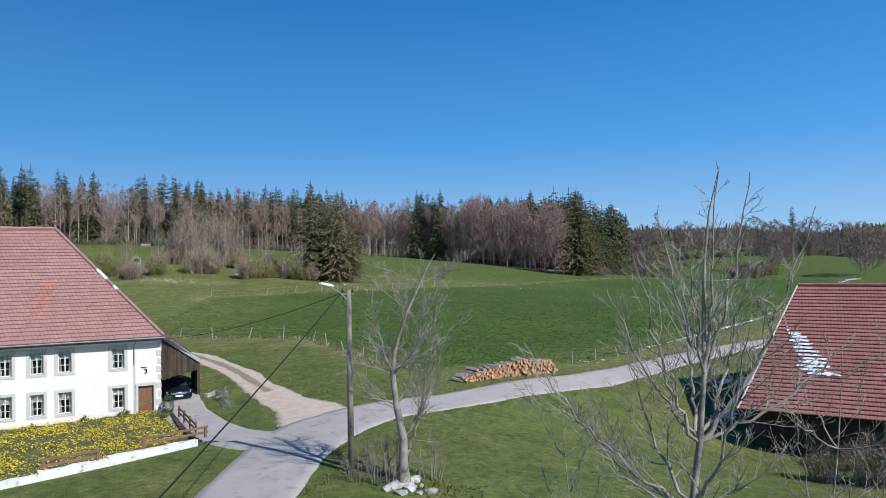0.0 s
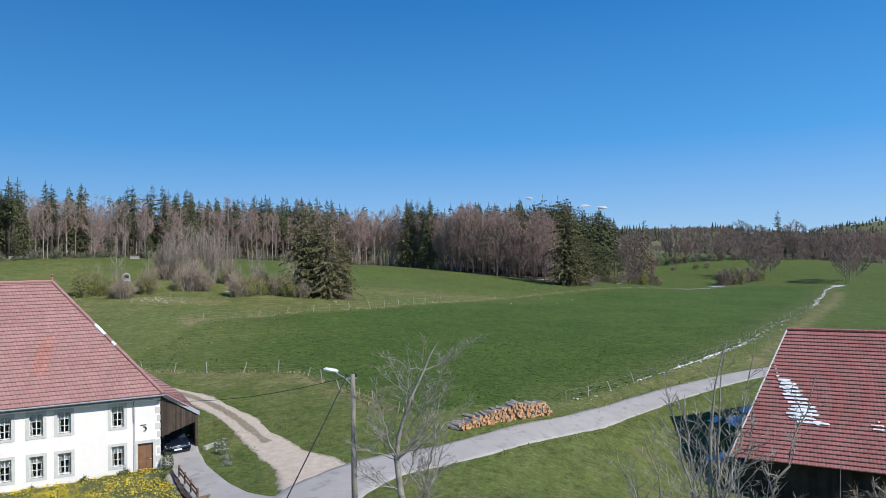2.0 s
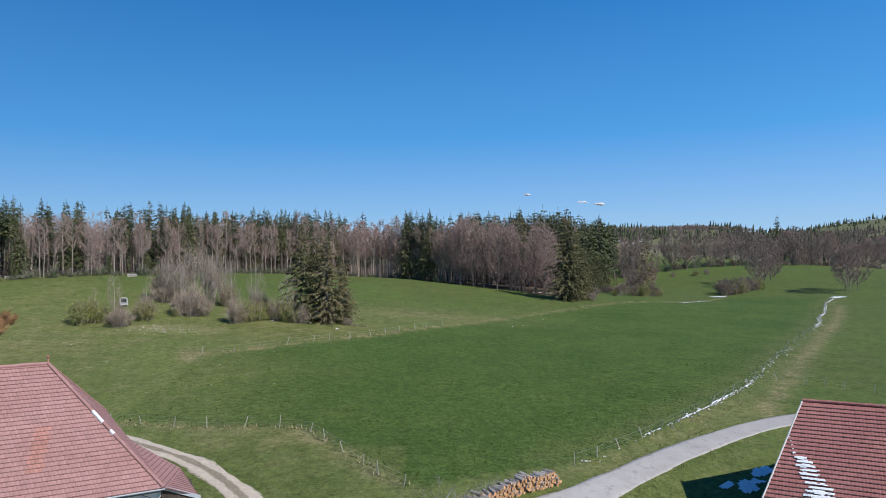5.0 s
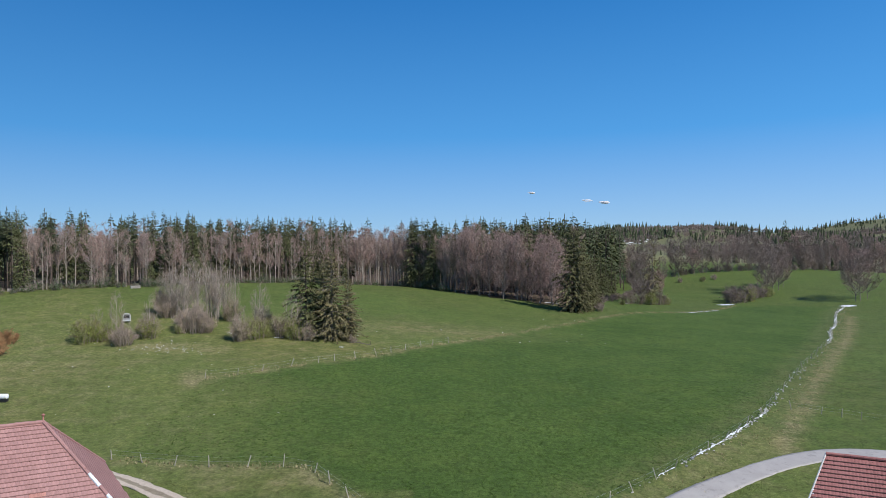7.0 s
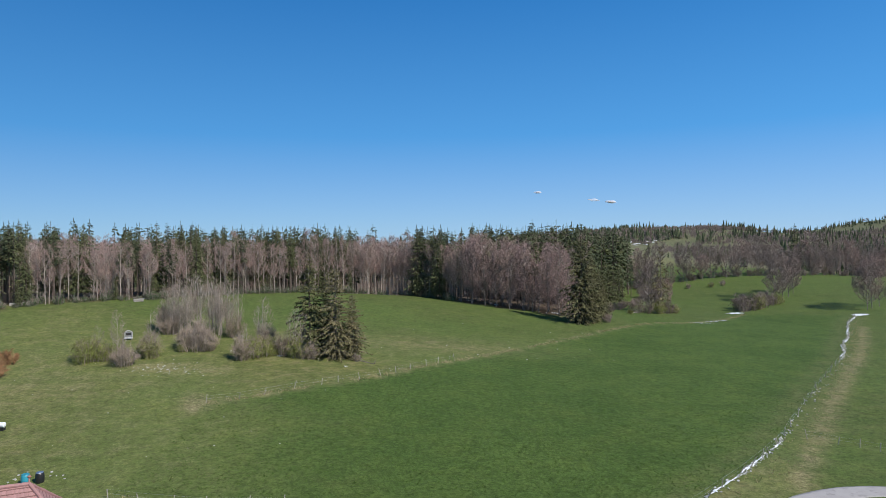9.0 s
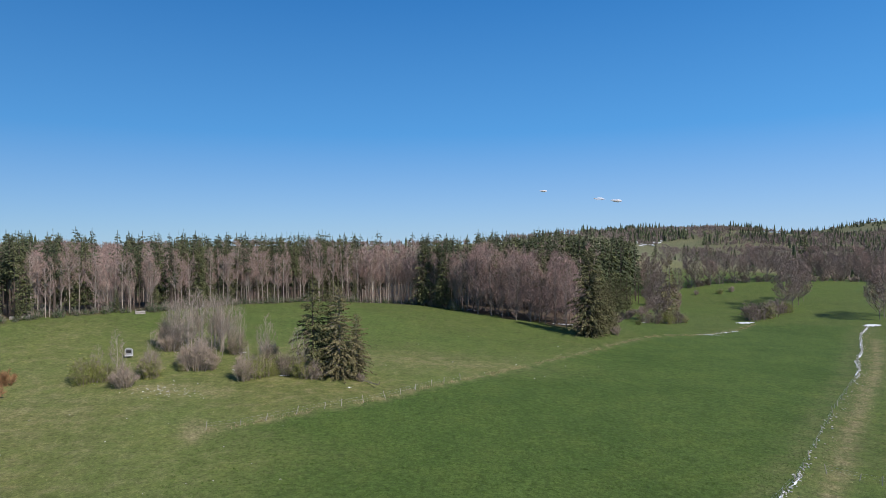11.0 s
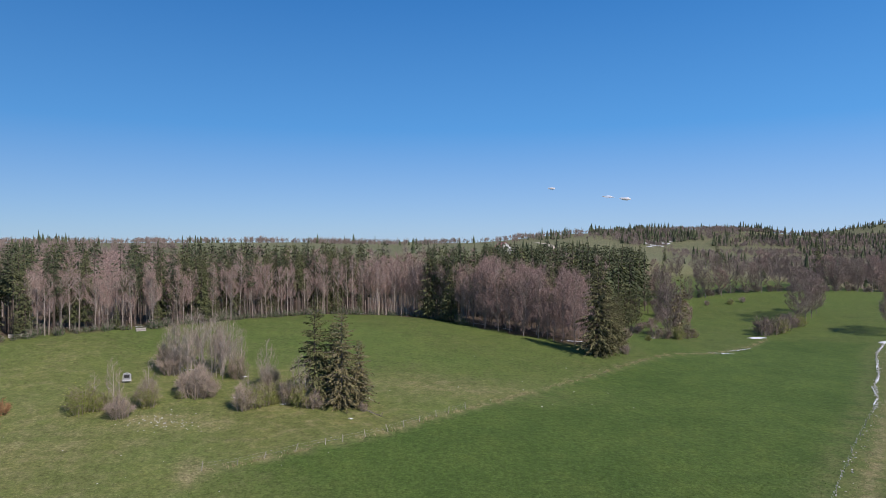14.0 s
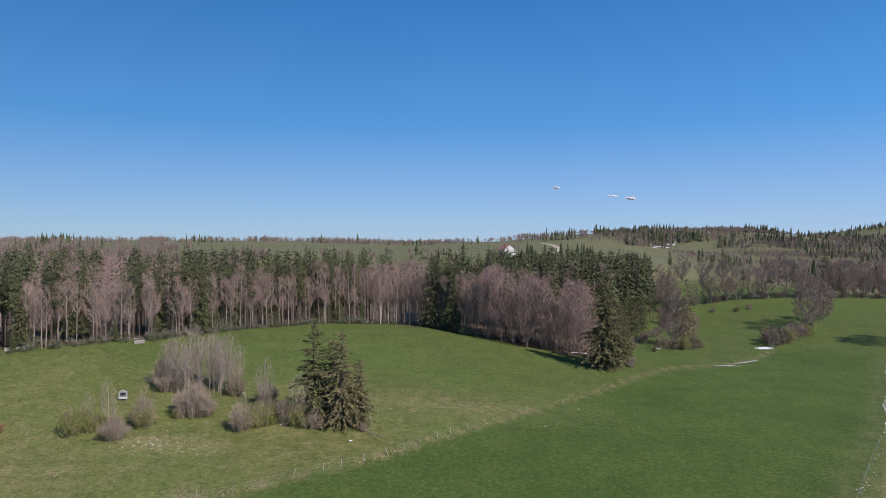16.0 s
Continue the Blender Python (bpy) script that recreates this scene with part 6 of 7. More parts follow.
fence("fence", "leaning grey wooden post fence along the lane meadow", FENCE_LANE, 3.2, 1, lean=0.14)
fence("fence", "grey post fence along the strip of dry grass", FENCE_FIELD[:6], 4.2, 2, lean=0.15)
fence("fence", "leaning post and wire fence beside the meadow track", WALL_LINE[:5], 3.6, 3, lean=0.22)
fence("fence", "post and wire fence beside the meadow track", WALL_LINE[4:], 7.0, 4, lean=0.15)
fence("fence", "short post fence in the pasture", [(50, 92), (58, 86), (66, 82)], 3.0, 5, lean=0.12)


# ---- the row of stones and old snow along the meadow ----
wl = curve_points([(x, y, 0) for x, y in WALL_LINE], 0.5)
q = random.Random(6)
for k in range(0, len(wl), 2):
    x, y = wl[k][0], wl[k][1]
    if q.random() < (0.45 if 55 < x < 90 else 0.06):
        stones("pale stone of the collapsed wall along the meadow", [(x + q.gauss(0.5, 0.6), y + q.gauss(-0.4, 0.6))], 0.3, 0.75, k, "stones of the old wall")
row = Soup()
for k in range(len(wl)):
    x, y = wl[k][0], wl[k][1]
    for j in range(q.choice((0, 1, 2, 3)) if 26 < x < 50 else q.choice((0, 1, 1, 2)) if x > 92 else q.random() < 0.25):
        b = ball(q.uniform(0.08, 0.19) * (1.3 if x > 92 else 1.0), q, 0.25, 0.75, 0)
        cx, cy = x + q.gauss(0, 0.22), y + q.gauss(0, 0.22)
        kk = len(row.v)
        row.v += [(cx + v[0], cy + v[1], hz(cx, cy) + 0.03 + abs(q.gauss(0, 0.05)) + 0.6 * v[2]) for v in b.v]
        row.f += [tuple(i + kk for i in f) for f in b.f]
single("stone_row", row, PALE_ROCK, "low row of tumbled pale limestone along the meadow", "stone row", kind="stuff")
for k, (x, y, dx, dy, w) in enumerate(((31, 74.6, 3.6, 3.4, 0.45), (37.5, 81.3, 4.4, 4.5, 0.5), (44, 88.4, 2.0, 2.3, 0.3), (24, 68.2, 2.2, 2.0, 0.3), (97, 162, 3, 4, 0.6), (104, 174, 3, 6, 0.5), (113, 187, 5, 7, 0.5), (128, 211, 6, 9, 0.5), (150, 244, 6, 8, 0.8), (160, 256, 4, 3, 3.5),
                                       (95, 231.5, 7, 5, 0.9), (84, 220.5, 6, 1.4, 0.9), (116, 266, 4, 3, 3.4), (-47.5, 147, 1.8, 0.4, 0.6), (-44, 133.5, 1.2, 0.2, 0.5), (-33.5, 131.8, 1.3, 0.3, 0.7), (-58, 148, 2, 0.5, 0.7), (36, 219, 4, 1, 1.4), (7, 237, 4, -2, 1.0), (15, 230.5, 4, -3, 1.2), (-20, 126.5, 0.8, 0.3, 0.5), (-26, 258, 3, 1, 4), (-36, 247, 4, 3, 1.5), (-84, 179, 2, 0.5, 1.0), (-27, 131.8, 1.5, 0.3, 0.5), (70, 247.5, 1.0, 1, 2))):
    a = np.array((dx, dy, 0.0))
    b = unit(np.array((-dy, dx, 0.0))) * w * (0.55 if w < 1.3 else 0.8)
    drift("snow_patch", ((x, y, hz(x, y)), a, b), SNOW, "remnant of old snow on the grass", None, 0.10, k, 0.3 if w < 1.2 else 0.5, "remnants of snow")
for k, (x, y, dx, w) in enumerate(((28.8, 56.2, 1.9, 1.0), (31.2, 58.6, 1.6, 0.9), (26.6, 56.0, 1.0, 0.6), (24.4, 49.6, 1.1, 0.6), (23.2, 49.0, 0.7, 0.4))):
    drift("snow_patch", ((x, y, hz(x, y)), (dx * 0.8, dx * 0.6, 0.0), (-w * 0.6, w * 0.8, 0.0)), SNOW, "patch of old snow lingering in the barn's shade", None, 0.06, k + 90, 0.22, "snow in the shade")


# ---- dry grass along the fences ----
def dry_tufts(name, label, line, spread, per_metre, tall, seed, material):
    r = random.Random(seed)
    s = Soup()
    pts = curve_points([(x, y, 0) for x, y in line], 1.0)
    for a, b in zip(pts, pts[1:]):
        for k in range(max(1, int(per_metre * np.linalg.norm((b - a)[:2])))):
            t = r.random()
            x = a[0] + (b[0] - a[0]) * t + r.gauss(0, spread)
            y = a[1] + (b[1] - a[1]) * t + r.gauss(0, spread)
            if noise.noise(Vector((x * 0.25, y * 0.25, seed))) < -0.15:
                continue
            z = hz(x, y) - 0.02
            for j in range(4):
                g = r.uniform(0, 6.28)
                l = tall * r.uniform(0.5, 1.2)
                lean = r.uniform(0.2, 0.9)
                w = 0.05 * tall / 0.4
                e, f = math.cos(g), math.sin(g)
                n = len(s.v)
                s.v += [(x - f * w, y + e * w, z), (x + f * w, y - e * w, z), (x + e * l * lean, y + f * l * lean, z + l)]
                s.f.append((n, n + 1, n + 2))
    single(name, s, material, label, "grass", kind="stuff")


STRAW = two_tone("straw_coloured_grass", (0.30, 0.25, 0.13), (0.48, 0.41, 0.24), 0.4, 0.9, 0.1, 5, 0.01, island=0.35)
TUFT = two_tone("rough_green_grass", (0.10, 0.13, 0.035), (0.19, 0.20, 0.075), 0.4, 0.9, 0.1, 5, 0.01, island=0.35)
dry_tufts("dry_grass", "strip of straw-coloured grass along the field fence", FENCE_FIELD, 0.45, 7, 0.34, 1, STRAW)
dry_tufts("dry_grass", "straw-coloured grass beside the old wall", [(x + 1.2, y - 1.2) for x, y in WALL_LINE], 1.3, 4, 0.26, 2, STRAW)
dry_tufts("dry_grass", "straw-coloured grass along the lane fence", FENCE_LANE, 0.4, 4, 0.35, 3, STRAW)
dry_tufts("dry_grass", "faded grass along the meadow path", PATH_LINE, 1.0, 4, 0.16, 4, STRAW)
dry_tufts("rough_grass", "rough tufted grass along the road verge", [(-4.4, 20), (-4.4, 28), (-2.6, 34.6), (1.2, 38), (12, 48.2), (24, 59.6), (33, 65.6)], 0.35, 14, 0.16, 5, TUFT)
dry_tufts("rough_grass", "rough tufted grass along the road verge", [(0, 42.6), (4.5, 45.6), (12, 53), (22, 62.6), (31, 69.2)], 0.4, 14, 0.16, 6, TUFT)
dry_tufts("rough_grass", "rough tufted grass at the foot of the pole and tree", [(-3.6, 24.6), (-2.0, 24.4), (0.6, 23.6), (2.0, 23.0)], 0.7, 40, 0.22, 7, TUFT)
dry_tufts("rough_grass", "rough tufted grass along the track", [(-12.2, 40), (-15.4, 45.6), (-19.8, 51.0), (-26, 57)], 0.35, 12, 0.16, 8, TUFT)
dry_tufts("rough_grass", "rough tufted grass along the track", [(-7.5, 42.2), (-11.5, 46.5), (-16, 52.6), (-21.5, 58.2), (-28, 62.6)], 0.35, 12, 0.16, 9, TUFT)
def meadow_tufts(count, seed):
    """Clumps of young grass in the nearer half of the meadow."""
    g = np.random.RandomState(seed)
    x, y = g.uniform(-40, 70, count), g.uniform(48, 150, count)
    near = g.random_sample(count) < np.clip(1.55 - y / 85, 0.0, 1)
    ok = inside(x, y, FENCE_LANE + WALL_LINE + FENCE_FIELD[::-1]) & near
    x, y = x[ok], y[ok]
    z = height(x, y)
    n = len(x)
    big = g.uniform(0.6, 1.5, n)
    v = []
    for j in range(3):
        a = g.uniform(0, 6.283, n)
        lean = g.uniform(0.4, 1.2, n) * 0.12 * big
        w = 0.055 * big
        ox, oy = g.normal(0, 0.05, n), g.normal(0, 0.05, n)
        v.append(np.stack([x + ox - np.sin(a) * w, y + oy + np.cos(a) * w, z - 0.02], -1))
        v.append(np.stack([x + ox + np.sin(a) * w, y + oy - np.cos(a) * w, z - 0.02], -1))
        v.append(np.stack([x + ox + np.cos(a) * lean, y + oy + np.sin(a) * lean, z + 0.07 * big], -1))
    v = np.stack(v, 1).reshape(-1, 3)
    s = Soup()
    s.v = v.tolist()
    s.f = [(3 * i, 3 * i + 1, 3 * i + 2) for i in range(3 * n)]
    single("meadow_grass", s, TUFT_LUSH, "clumps of fresh green grass in the meadow", "grass", kind="stuff")


TUFT_LUSH = two_tone("fresh_meadow_grass", (0.048, 0.092, 0.017), (0.086, 0.138, 0.029), 0.3, 0.9, 0.1, 5, 0.01, island=0.3)
meadow_tufts(70000, 5)
mound = [(-60, 117.5), (-52, 119.5), (-46, 122.5)]
dry_tufts("dry_grass", "bleached grass round the heap of stones", mound, 1.5, 20, 0.16, 10, STRAW)


# ---- the woodpile ----
pile = thing("woodpile", "long pile of sawn split logs beside the lane", "woodpile", kind="")
q = random.Random(15)


def log_mesh(k):
    g = random.Random(k)
    s = Soup()
    n = 7
    r = 0.13
    cut = g.random() < 0.5
    ring = [(r * math.cos(6.283 * j / n) * g.uniform(0.85, 1.1), r * math.sin(6.283 * j / n) * g.uniform(0.8, 1.1) * (0.55 if cut and j < 3 else 1)) for j in range(n)]
    s.v = [(x, 0.0, z) for x, z in ring] + [(x, 1.0, z) for x, z in ring]
    s.f = [tuple(range(n)), tuple(range(2 * n - 1, n - 1, -1))] + [(j, j + n, (j + 1) % n + n, (j + 1) % n) for j in range(n)]
    me = s.mesh("log", LOG_END)
    me.materials.append(LOG_BARK)
    for i, p in enumerate(me.polygons):
        p.material_index = 0 if i < 2 else 1
    return me


LOGS = [log_mesh(k) for k in range(8)]
A, B = np.array((2.3, 45.7)), np.array((10.7, 52.6))
dirp = unit(B - A)
nrm2 = np.array((dirp[1], -dirp[0]))
length = float(np.linalg.norm(B - A))
ang = math.atan2(dirp[1], dirp[0])
count = 0
u = 0.0
while u < length:
    hmax = (1.22 + 0.10 * math.sin(u * 2.1)) * min(1.0, 0.30 + 1.5 * u / length) * min(1.0, (length - u) / 1.4 + 0.30)
    v = 0.12
    while v < hmax:
        p = A + dirp * (u + q.uniform(-0.11, 0.11)) + nrm2 * q.uniform(-0.16, 0.16)
        ob = part("log", q.choice(LOGS), None, pile)
        ob.matrix_basis = Matrix.LocRotScale((p[0], p[1], hz(p[0], p[1]) + v), Euler((q.gauss(0, 0.10), q.uniform(0, 6.28), ang + q.gauss(0, 0.16))), (q.uniform(0.85, 1.4), 1.0, q.uniform(0.85, 1.3)))
        count += 1
        v += q.uniform(0.17, 0.25)
    u += q.uniform(0.17, 0.22)
for k in range(9):
    u = q.uniform(0.6, length * 0.55)
    p = A + dirp * (u - 0.6) + nrm2 * q.uniform(-0.9, 0.1)
    ob = part("log", q.choice(LOGS), None, pile)
    z = 1.2 * min(1.0, 0.3 + 1.44 * u / length)
    ob.matrix_basis = Matrix.LocRotScale((p[0], p[1], hz(p[0], p[1]) + z * q.uniform(0.55, 1.0)), Euler((q.gauss(0, 0.2), q.uniform(0, 6.28), ang + 0.35 + q.gauss(0, 0.25))), (q.uniform(0.8, 1.2), 0.9, 1.0))


# ---- the front garden ----
GARDEN = [(-27.3, 35.0), (-17.2, 39.8), (-16.9, 37.4), (-12.5, 31.0), (-18.6, 25.4), (-33, 13.5), (-37, 30)]


def garden_z(x, y):
    return 0.16 + 0.10 * math.sin(x * 0.4) * math.sin(y * 0.3) + max(0.0, 0.12 - 0.02 * math.hypot(x + 14, y - 31)) + 0.12


s = Soup()
idx = {}
step = 0.6
for i in range(60):
    for j in range(60):
        x, y = -40 + i * step, 10 + j * step
        if inside(np.array([x]), np.array([y]), GARDEN)[0]:
            idx[i, j] = len(s.v)
            s.v.append((x, y, garden_z(x, y)))
for i, j in list(idx):
    k = [(i, j), (i + 1, j), (i + 1, j + 1), (i, j + 1)]
    if all(t in idx for t in k):
        s.f.append(tuple(idx[t] for t in k))
lawn = single("lawn", s, GRASS, "raised front lawn in front of the farmhouse", "lawn", kind="structure", shade=True)
q = random.Random(33)
fl, lf = Soup(), Soup()
gx = np.random.RandomState(8).uniform(-34, -12, 70000)
gy = np.random.RandomState(9).uniform(18, 41, 70000)
ok = inside(gx, gy, GARDEN) & (line_distance(gx, gy, GARDEN[:5]) > 0.45)
for x, y in zip(gx[ok], gy[ok]):
    dens = 0.42 + 0.75 * noise.noise(Vector((x * 0.55, y * 0.55, 3))) + 0.35 * noise.noise(Vector((x * 2.1, y * 2.1, 6)))
    z = garden_z(x, y)
    if q.random() < dens:
        a = q.uniform(0, 6.28)
        rr = q.uniform(0.030, 0.052)
        c = (x, y, z + q.uniform(0.08, 0.18))
        t1, t2 = q.gauss(0, 0.3), q.gauss(0, 0.3)
        n = len(fl.v)
        for j in range(5):
            dx, dy = rr * math.cos(a + j * 1.257), rr * math.sin(a + j * 1.257)
            fl.v.append((c[0] + dx, c[1] + dy, c[2] + dx * t1 + dy * t2))
        fl.f.append(tuple(range(n, n + 5)))
    if q.random() < 0.55:
        a = q.uniform(0, 6.28)
        l = q.uniform(0.07, 0.16)
        e, f = math.cos(a), math.sin(a)
        n = len(lf.v)
        lf.v += [(x + f * 0.02, y - e * 0.02, z - 0.01), (x - f * 0.02, y + e * 0.02, z - 0.01), (x + e * 0.6 * l, y + f * 0.6 * l, z + 0.8 * l)]
        lf.f.append((n, n + 1, n + 2))
single("dandelions", fl, DANDELION, "countless yellow dandelions flowering in the lawn", "flowers", kind="stuff")
single("lawn_leaves", lf, TUFT, "tufts of grass and dandelion leaves", "grass", kind="stuff")


def strip_wall(name, pts, thick, tops, material, label):
    """A low garden wall along points, each stretch with its own top height."""
    t = thing(name, label, "wall", kind="structure")
    for (a, b), zt in zip(zip(pts, pts[1:]), tops):
        a, b = np.array(a), np.array(b)
        d = unit(b - a)
        nn = np.array((d[1], -d[0])) * thick / 2
        n = max(2, int(np.linalg.norm(b - a) / 0.5))
        s = Soup()
        for i in range(n + 1):
            p = a + (b - a) * i / n
            g = random.Random(i * 7 + int(zt * 100))
            for sg, z in ((1, -0.7), (1, zt + g.uniform(-0.03, 0.03)), (-1, zt + g.uniform(-0.03, 0.03)), (-1, -0.7)):
                w = g.uniform(-0.025, 0.025)
                s.v.append((p[0] + nn[0] * sg + w, p[1] + nn[1] * sg + w, z))
        for i in range(n):
            for j in range(4):
                k = (j + 1) % 4
                s.f.append((i * 4 + j, i * 4 + k, (i + 1) * 4 + k, (i + 1) * 4 + j))
        s.f += [(0, 1, 2, 3), (n * 4 + 3, n * 4 + 2, n * 4 + 1, n * 4)]
        part("wall_stretch", s, material, t)


strip_wall("garden_wall", [(-33, 13.3), (-22.0, 22.3), (-18.2, 25.6), (-15.9, 27.6), (-12.6, 30.6)], 0.35, (0.30, 0.42, 0.55, 0.66), WHITEWASH, "low whitewashed stepped garden wall")
strip_wall("driveway_wall", [(-12.75, 31.1), (-14.6, 33.7), (-16.5, 37.0), (-17.3, 38.4)], 0.25, (0.52, 0.42, 0.36), DARK_WOOD, "low dark retaining wall beside the driveway")


def rail(name, a, b, posts, label, h=0.62, base=0.5):
    t = thing(name, label, "railing")
    a, b = np.array(a), np.array(b)
    for k in range(posts):
        p = a + (b - a) * k / (posts - 1)
        s = Soup()
        s.box((-0.06, -0.06, 0), (0.06, 0.06, h + 0.12))
        ob = part("post", bevelled(s, 0.01, 1), RAIL_WOOD, t)
        ob.matrix_basis = pose(p[0], p[1], base, 0, 0, math.degrees(math.atan2(b[1] - a[1], b[0] - a[0])))
    for z in (0.22, 0.5):
        s = Soup()
        l = float(np.linalg.norm(b - a))
        s.box((-0.15, -0.025, z), (l + 0.15, 0.025, z + 0.13))
        ob = part("board", bevelled(s, 0.008, 1), RAIL_WOOD, t)
        ob.matrix_basis = Matrix.Translation((a[0], a[1], base)) @ pose(0, 0, 0, 0, 0, math.degrees(math.atan2(b[1] - a[1], b[0] - a[0])))


rail("railing", (-14.7, 28.85), (-12.3, 31.15), 2, "brown wooden board railing on the garden wall", 0.5, 0.62)
rail("railing", (-18.1, 25.9), (-16.3, 27.4), 2, "brown wooden board railing on the garden wall", 0.45, 0.45)
rail("railing", (-22.2, 22.5), (-20.2, 24.1), 2, "brown wooden board railing on the garden wall", 0.4, 0.32)
rail("railing", (-13.4, 32.6), (-16.2, 37.0), 4, "brown wooden board railing beside the driveway", 0.62, 0.4)

q = random.Random(50)
SHRUB = made(bush_arrays(q, 0.9, 1.1, 10, 60, 700, 0.10), (TWIG, LEAF_DARK), ("wood", "foliage"))
FLOWER_SHRUB = [*made(bush_arrays(q, 1.5, 2.6, 14, 200, 420, 0.13), (TWIG, LEAF_DARK), ("wood", "foliage")), ("blossom", bush_arrays(q, 1.6, 2.6, 14, 0, 130, 0.13)[1].mesh("blossom", BLOSSOM))]
for X, Y, sc in ((-2.2, -0.6, 0.75), (-1.3, -0.7, 0.5), (-4.6, -0.5, 0.55), (-7.4, -0.45, 0.35), (-0.3, -0.8, 0.45), (0.0, -2.2, 0.5)):
    p = HOUSE @ Vector((X, Y, 0))
    ob = plant("shrub", "small green shrub at the foot of the facade", "shrub", SHRUB, p.x, p.y, X, sc, 1.0, "shrubs at the facade")
    ob.location.z = 0.2
# clipped box bush at the corner
bx = Soup()
for k in range(900):
    a, z = q.uniform(0, 6.283), q.random()
    rr = 0.36 * math.sin(math.pi * (0.12 + 0.80 * z)) ** 0.6 * q.uniform(0.85, 1.08)
    c = np.array((rr * math.cos(a), rr * math.sin(a), 0.05 + 1.15 * z))
    u_, v_ = unit(np.array((q.gauss(0, 1), q.gauss(0, 1), q.gauss(0, 1)))), np.array((0, 0, 1.0))
    w_ = unit(np.cross(u_, v_))
    bx.face(c, c + u_ * 0.05 + w_ * 0.03, c + u_ * 0.10, c + u_ * 0.05 - w_ * 0.03)
p = HOUSE @ Vector((0.42, -0.55, 0.0))
single("box_bush", bx, LEAF_DARK, "clipped dark green box bush at the house corner", "bush", pose(p.x, p.y, 0.2))
for x, y, sc in ((-15.0, 41.8, 0.5), (-14.2, 40.3, 0.36), (-15.6, 43.2, 0.5), (-13.8, 39.2, 0.3)):
    plant("flowering_shrub", "shrub covered in white blossom beside the carport", "shrub", FLOWER_SHRUB, x, y, x, sc, 1.0, "white shrubs")
wl2 = [(-16.6, 42.6), (-15.9, 43.9), (-15.4, 45.6)]
strip_wall("rubble_wall", wl2, 0.4, (0.75, 0.45), ROCK, "white rubble wall stub beside the carport")


# ---- the little hut and odds and ends in the pasture ----
hut = thing("field_hut", "small white-framed hide with a grey arched front in the pasture", "hut", Matrix.LocRotScale((-66.9, 137.0, hz(-66.9, 137.0)), Euler((0, 0, 0.2)), (0.78, 0.78, 0.85)))
s = Soup()
s.box((-0.80, -0.55, 0.55), (0.80, 0.65, 1.95))
part("cabin", bevelled(s, 0.12, 3), HIDE_GREY, hut, "grey cabin walls")
s = Soup()
arch = [(-0.92, -0.60, 0.45), (-0.92, -0.60, 1.75), (-0.72, -0.60, 2.12), (-0.3, -0.60, 2.28), (0.3, -0.60, 2.28), (0.72, -0.60, 2.12), (0.92, -0.60, 1.75), (0.92, -0.60, 0.45)]
s.tube(arch, [0.10] * 8, 6)
part("arch_frame", s, PALE_GREY, hut, "white arched frame")
s = Soup()
s.box((-1.0, -0.85, 0.36), (1.0, -0.5, 0.72))
part("ledge", bevelled(s, 0.03, 1), PALE_GREY, hut, "white front ledge")
# flat near-black panel, the dark inside of the cabin put into its colour
s = Soup()
s.box((-0.62, -0.60, 1.15), (0.62, -0.555, 1.80))
part("window", s, DARK_ROOM, hut, "dark viewing slot")
for x in (-0.75, 0.75):
    for y in (-0.5, 0.6):
        s = Soup()
        s.tube([(x, y, -0.3), (x, y, 0.6)], [0.06, 0.06], 6)
        part("leg", s, POST_WOOD, hut)
for k, (x, y) in enumerate(((-82.5, 174.5), (-106, 160), (-104, 161))):
    t = thing("log_stack", "small stack of pale logs at the wood's edge", "log stack", pose(x, y, hz(x, y), 0, 0, 30), "log stacks")
    for i in range(5):
        for j in range(3):
            s = Soup()
            s.tube([(-1.2, 0.26 * i, 0.13 + 0.24 * j), (1.2, 0.26 * i, 0.13 + 0.24 * j)], [0.13, 0.12], 7)
            part("log", s, LOG_BARK, t)
dead = thing("fallen_tree", "grey dead branches fallen at the fence corner", "dead tree", pose(-16.6, 130.5, hz(-16.6, 130.5)))
s = Soup()
g = random.Random(2)
s.tube([(-1.6, 1.4, 0.5), (0, 0, 0.35), (2.2, -3.4, 0.5), (2.5, -4.6, 1.4)], [0.09, 0.08, 0.05, 0.03], 5)
for k in range(12):
    f = g.random()
    p0 = np.array((-1.6 + 3.6 * f, 1.4 - 4.6 * f, 0.4))
    a = g.uniform(0, 6.28)
    e = np.array((math.cos(a) * 0.9, math.sin(a) * 1.1, g.uniform(0.1, 0.9)))
    s.tube([p0, p0 + e * 0.6, p0 + e + (0, 0, g.uniform(-0.2, 0.2))], [0.035, 0.022, 0.01], 4)
part("branches", s, BARK_GREY, dead)
# barrels behind the farmhouse
for x, y, m, lab in ((-47.2, 72.4, TEAL, "teal plastic barrel on the pasture behind the farmhouse"), (-45.9, 72.9, BLACK, "black plastic barrel on the pasture behind the farmhouse")):
    t = thing("barrel", lab, "barrel", pose(x, y, hz(x, y)), "barrels")
    s = Soup()
    s.tube([(0, 0, 0), (0, 0, 0.1), (0, 0, 0.55), (0, 0, 1.0), (0, 0, 1.12)], [0.38, 0.43, 0.47, 0.43, 0.36], 16)
    part("drum", s, m, t)
    s = Soup()
    s.tube([(0, 0, 1.12), (0, 0, 1.18)], [0.40, 0.38], 16)
    part("lid", s, METAL if m is BLACK else m, t)
br = random.Random(12)
stones("pale stone lying beside the barrels", [(-48.5 + br.gauss(0, 2.0), 74.0 + br.gauss(0, 0.9)) for i in range(18)], 0.3, 0.6, 12, "stones by the barrels")
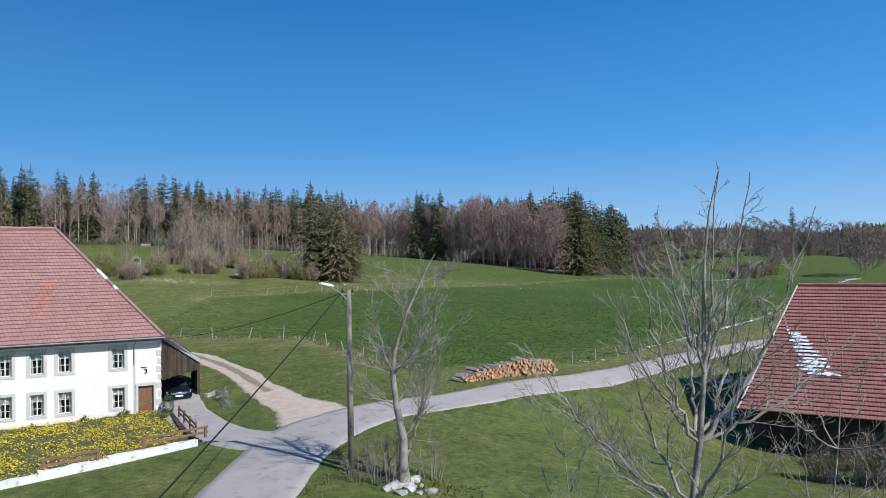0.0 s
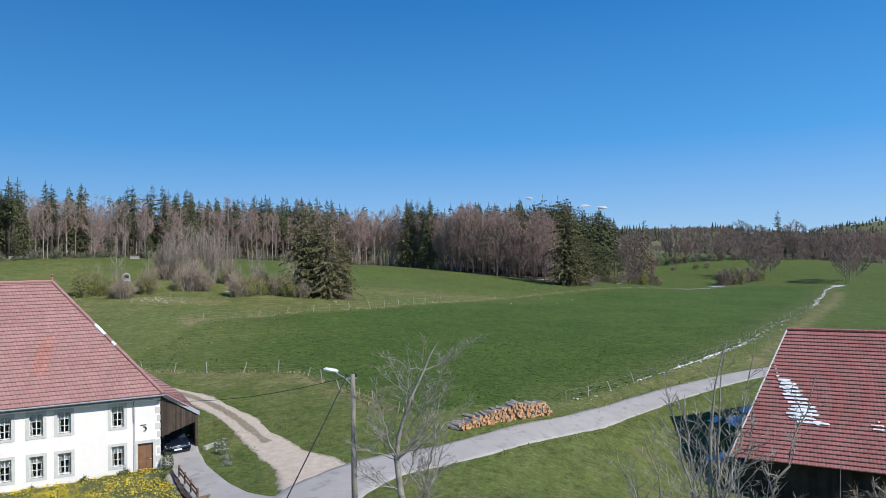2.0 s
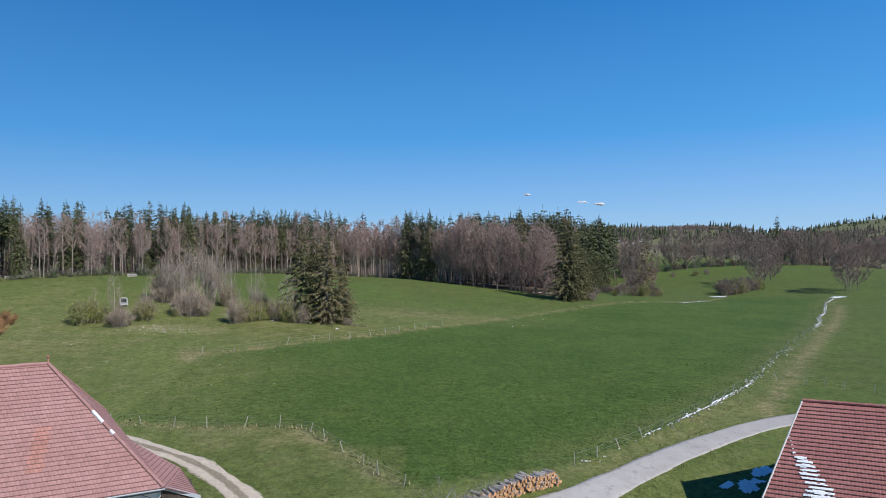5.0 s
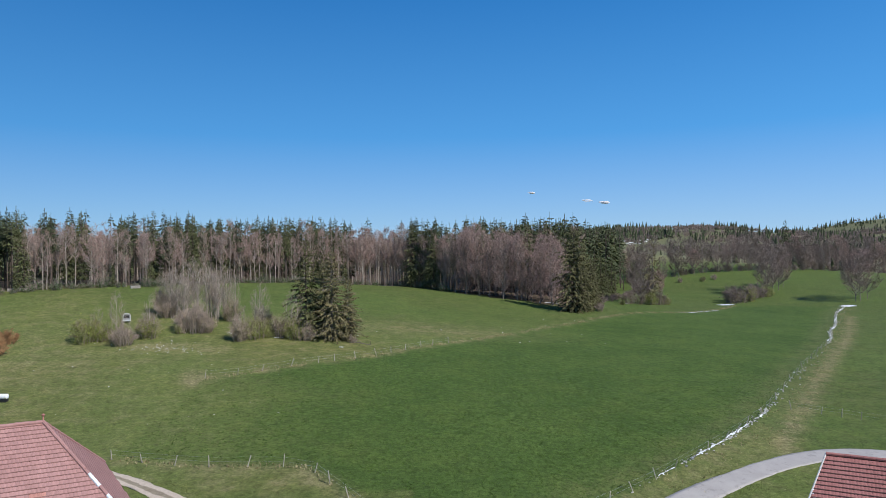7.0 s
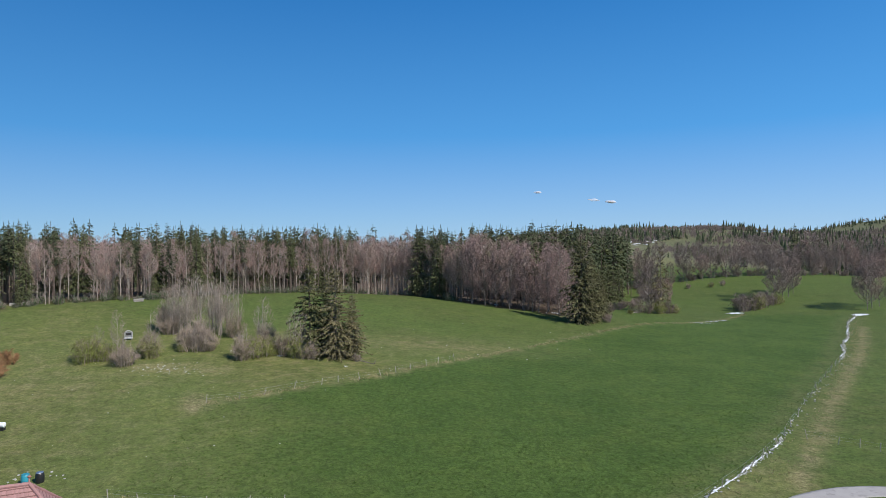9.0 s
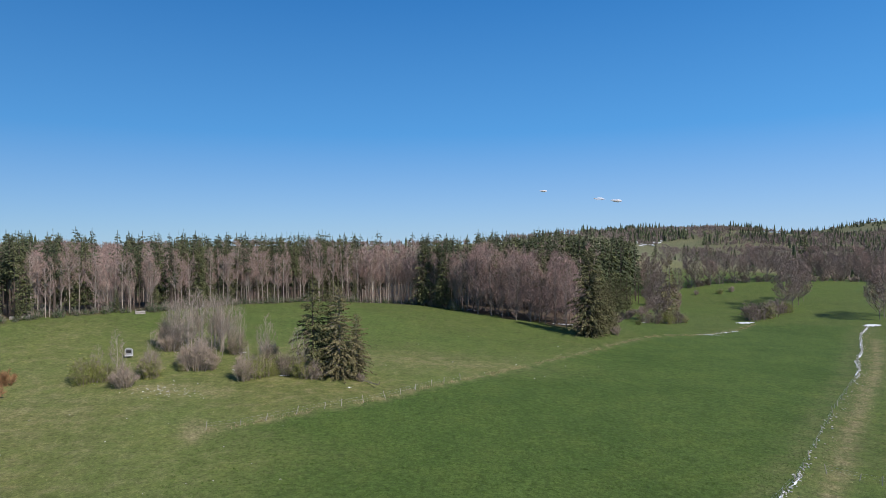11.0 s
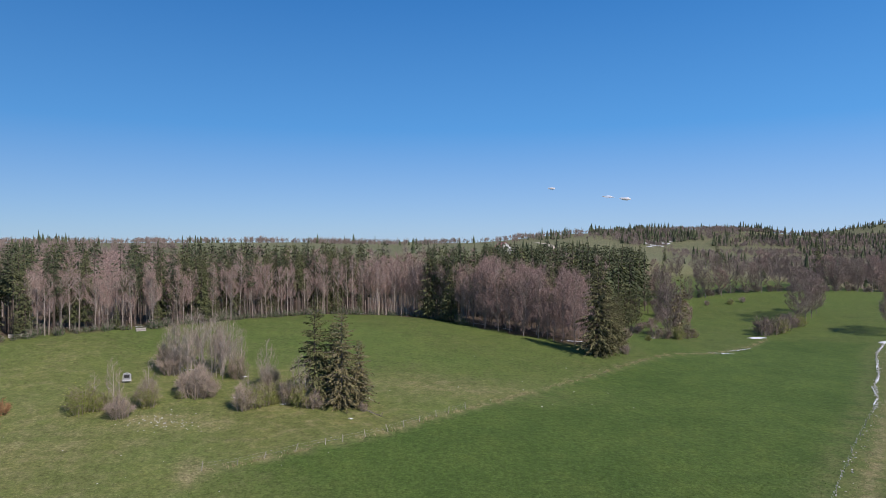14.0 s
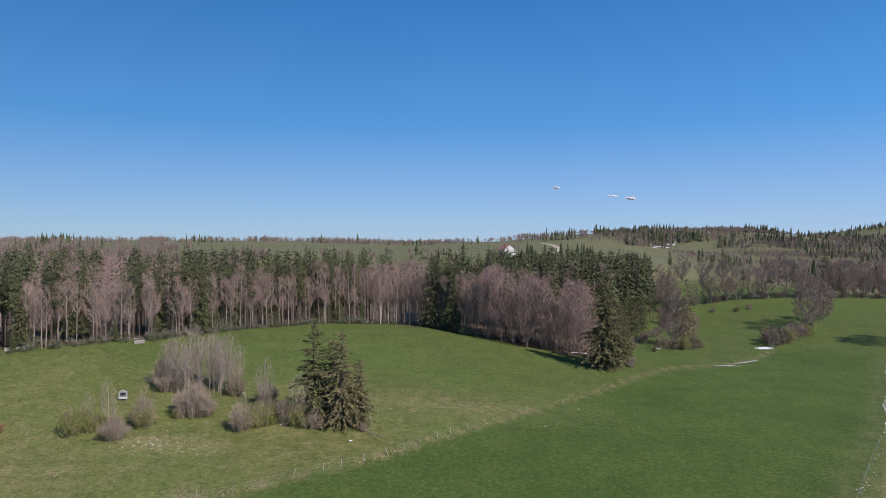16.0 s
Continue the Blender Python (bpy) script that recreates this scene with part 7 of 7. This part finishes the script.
t = thing("water_tank", "small white water tank on a dark stand in the pasture", "tank", pose(-61.4, 89.2, hz(-61.4, 89.2)))
s = Soup()
s.tube([(-0.6, 0, 0.75), (-0.5, 0, 0.75), (0.5, 0, 0.75), (0.6, 0, 0.75)], [0.2, 0.36, 0.36, 0.2], 14)
part("tank_body", s, LAMP_WHITE, t)
s = Soup()
s.box((-0.5, -0.3, -0.1), (0.5, 0.3, 0.42))
part("stand", bevelled(s, 0.02, 1), BLACK, t)
q = random.Random(61)
RUSTY = made(bush_arrays(q, 3.2, 3.6, 26, 1400, 700, 0.16, 0.03), (RUSTY_TWIG, RUSTY_TWIG), ("wood", "foliage"))
for x, y, sc in ((-77.5, 111, 1.1), (-79.5, 118, 1.0)):
    plant("bush", "orange-brown budding bush at the pasture's border", "bush", RUSTY, x, y, x, sc, 1.0, "orange bushes")


# ---- far farm, lane, clouds ----
fx, fy = 43, 662
fh = thing("far_farmhouse", "white gabled farmhouse with a red roof on the plateau", "house", pose(fx, fy, hz(fx, fy) + 3.0, 0, 0, -68))
s = Soup()
s.v = [(-7, -6, -4), (7, -6, -4), (7, 6, -4), (-7, 6, -4), (-7, -6, 4.5), (7, -6, 4.5), (7, 6, 4.5), (-7, 6, 4.5), (-7, 0, 9.3), (7, 0, 9.3)]
s.f = [(0, 1, 5, 4), (2, 3, 7, 6), (1, 2, 6, 9, 5), (3, 0, 4, 8, 7)]
part("wall", s, WHITEWASH, fh)
part("roof", slab(((-8, -7, 3.9), (8, -7, 3.9), (8, 0, 9.5), (-8, 0, 9.5)), 0.3), TILE_NEW, fh)
part("roof", slab(((8, 7, 3.9), (-8, 7, 3.9), (-8, 0, 9.5), (8, 0, 9.5)), 0.3), TILE_NEW, fh)
for x in (-4, 0, 4):
    for z in (0.8, 3.0):
        s = Soup()
        s.box((x - 0.6, -6.06, z), (x + 0.6, -5.98, z + 1.3))
        part("window", s, GLASS, fh)
ribbon("far_lane", [(96, 850, 6), (112, 890, 6), (128, 924, 6), (137, 960, 7), (146, 1030, 8), (150, 1120, 9), (140, 1200, 9)], GRAVEL, 0.5, "pale lane climbing to the plateau", "road", seed=9)
for k, (x, y, z, L_, H_) in enumerate(((553, 3962, 366, 24, 13), (975, 3900, 298, 42, 17), (880, 3920, 312, 40, 15))):
    g = random.Random(k)
    s = Soup()
    for i in range(9):
        b = ball(1.0, g, 0.12, 0.5, 2)
        f = max(-0.85, min(0.85, g.gauss(0, 0.42)))
        sc = H_ * g.uniform(0.5, 1.0) * max(0.25, 1 - abs(f))
        kk = len(s.v)
        s.v += [(p[0] * sc * 1.8 + f * L_, p[1] * sc, p[2] * sc * 1.35 - 0.10 * f * L_) for p in b.v]
        s.f += [tuple(t + kk for t in q_) for q_ in b.f]
    single("cloud", s, CLOUD, "small thin white cloud low over the hills", "cloud", pose(x, y, z), "clouds", kind="structure", shade=True)
for k in range(11):
    x, y = 330 + 6.5 * k + nrng.uniform(-9, 9), 1165 + 9 * k + nrng.uniform(-45, 45)
    drift("snow_patch", ((x, y, hz(x, y)), (nrng.uniform(4, 8), 0.0, 0.0), (0.0, nrng.uniform(6, 12), 0.0)), SNOW, "remnant of old snow on the far hillside", None, 0.9, k + 300, 1.6, "snow on the far hill")
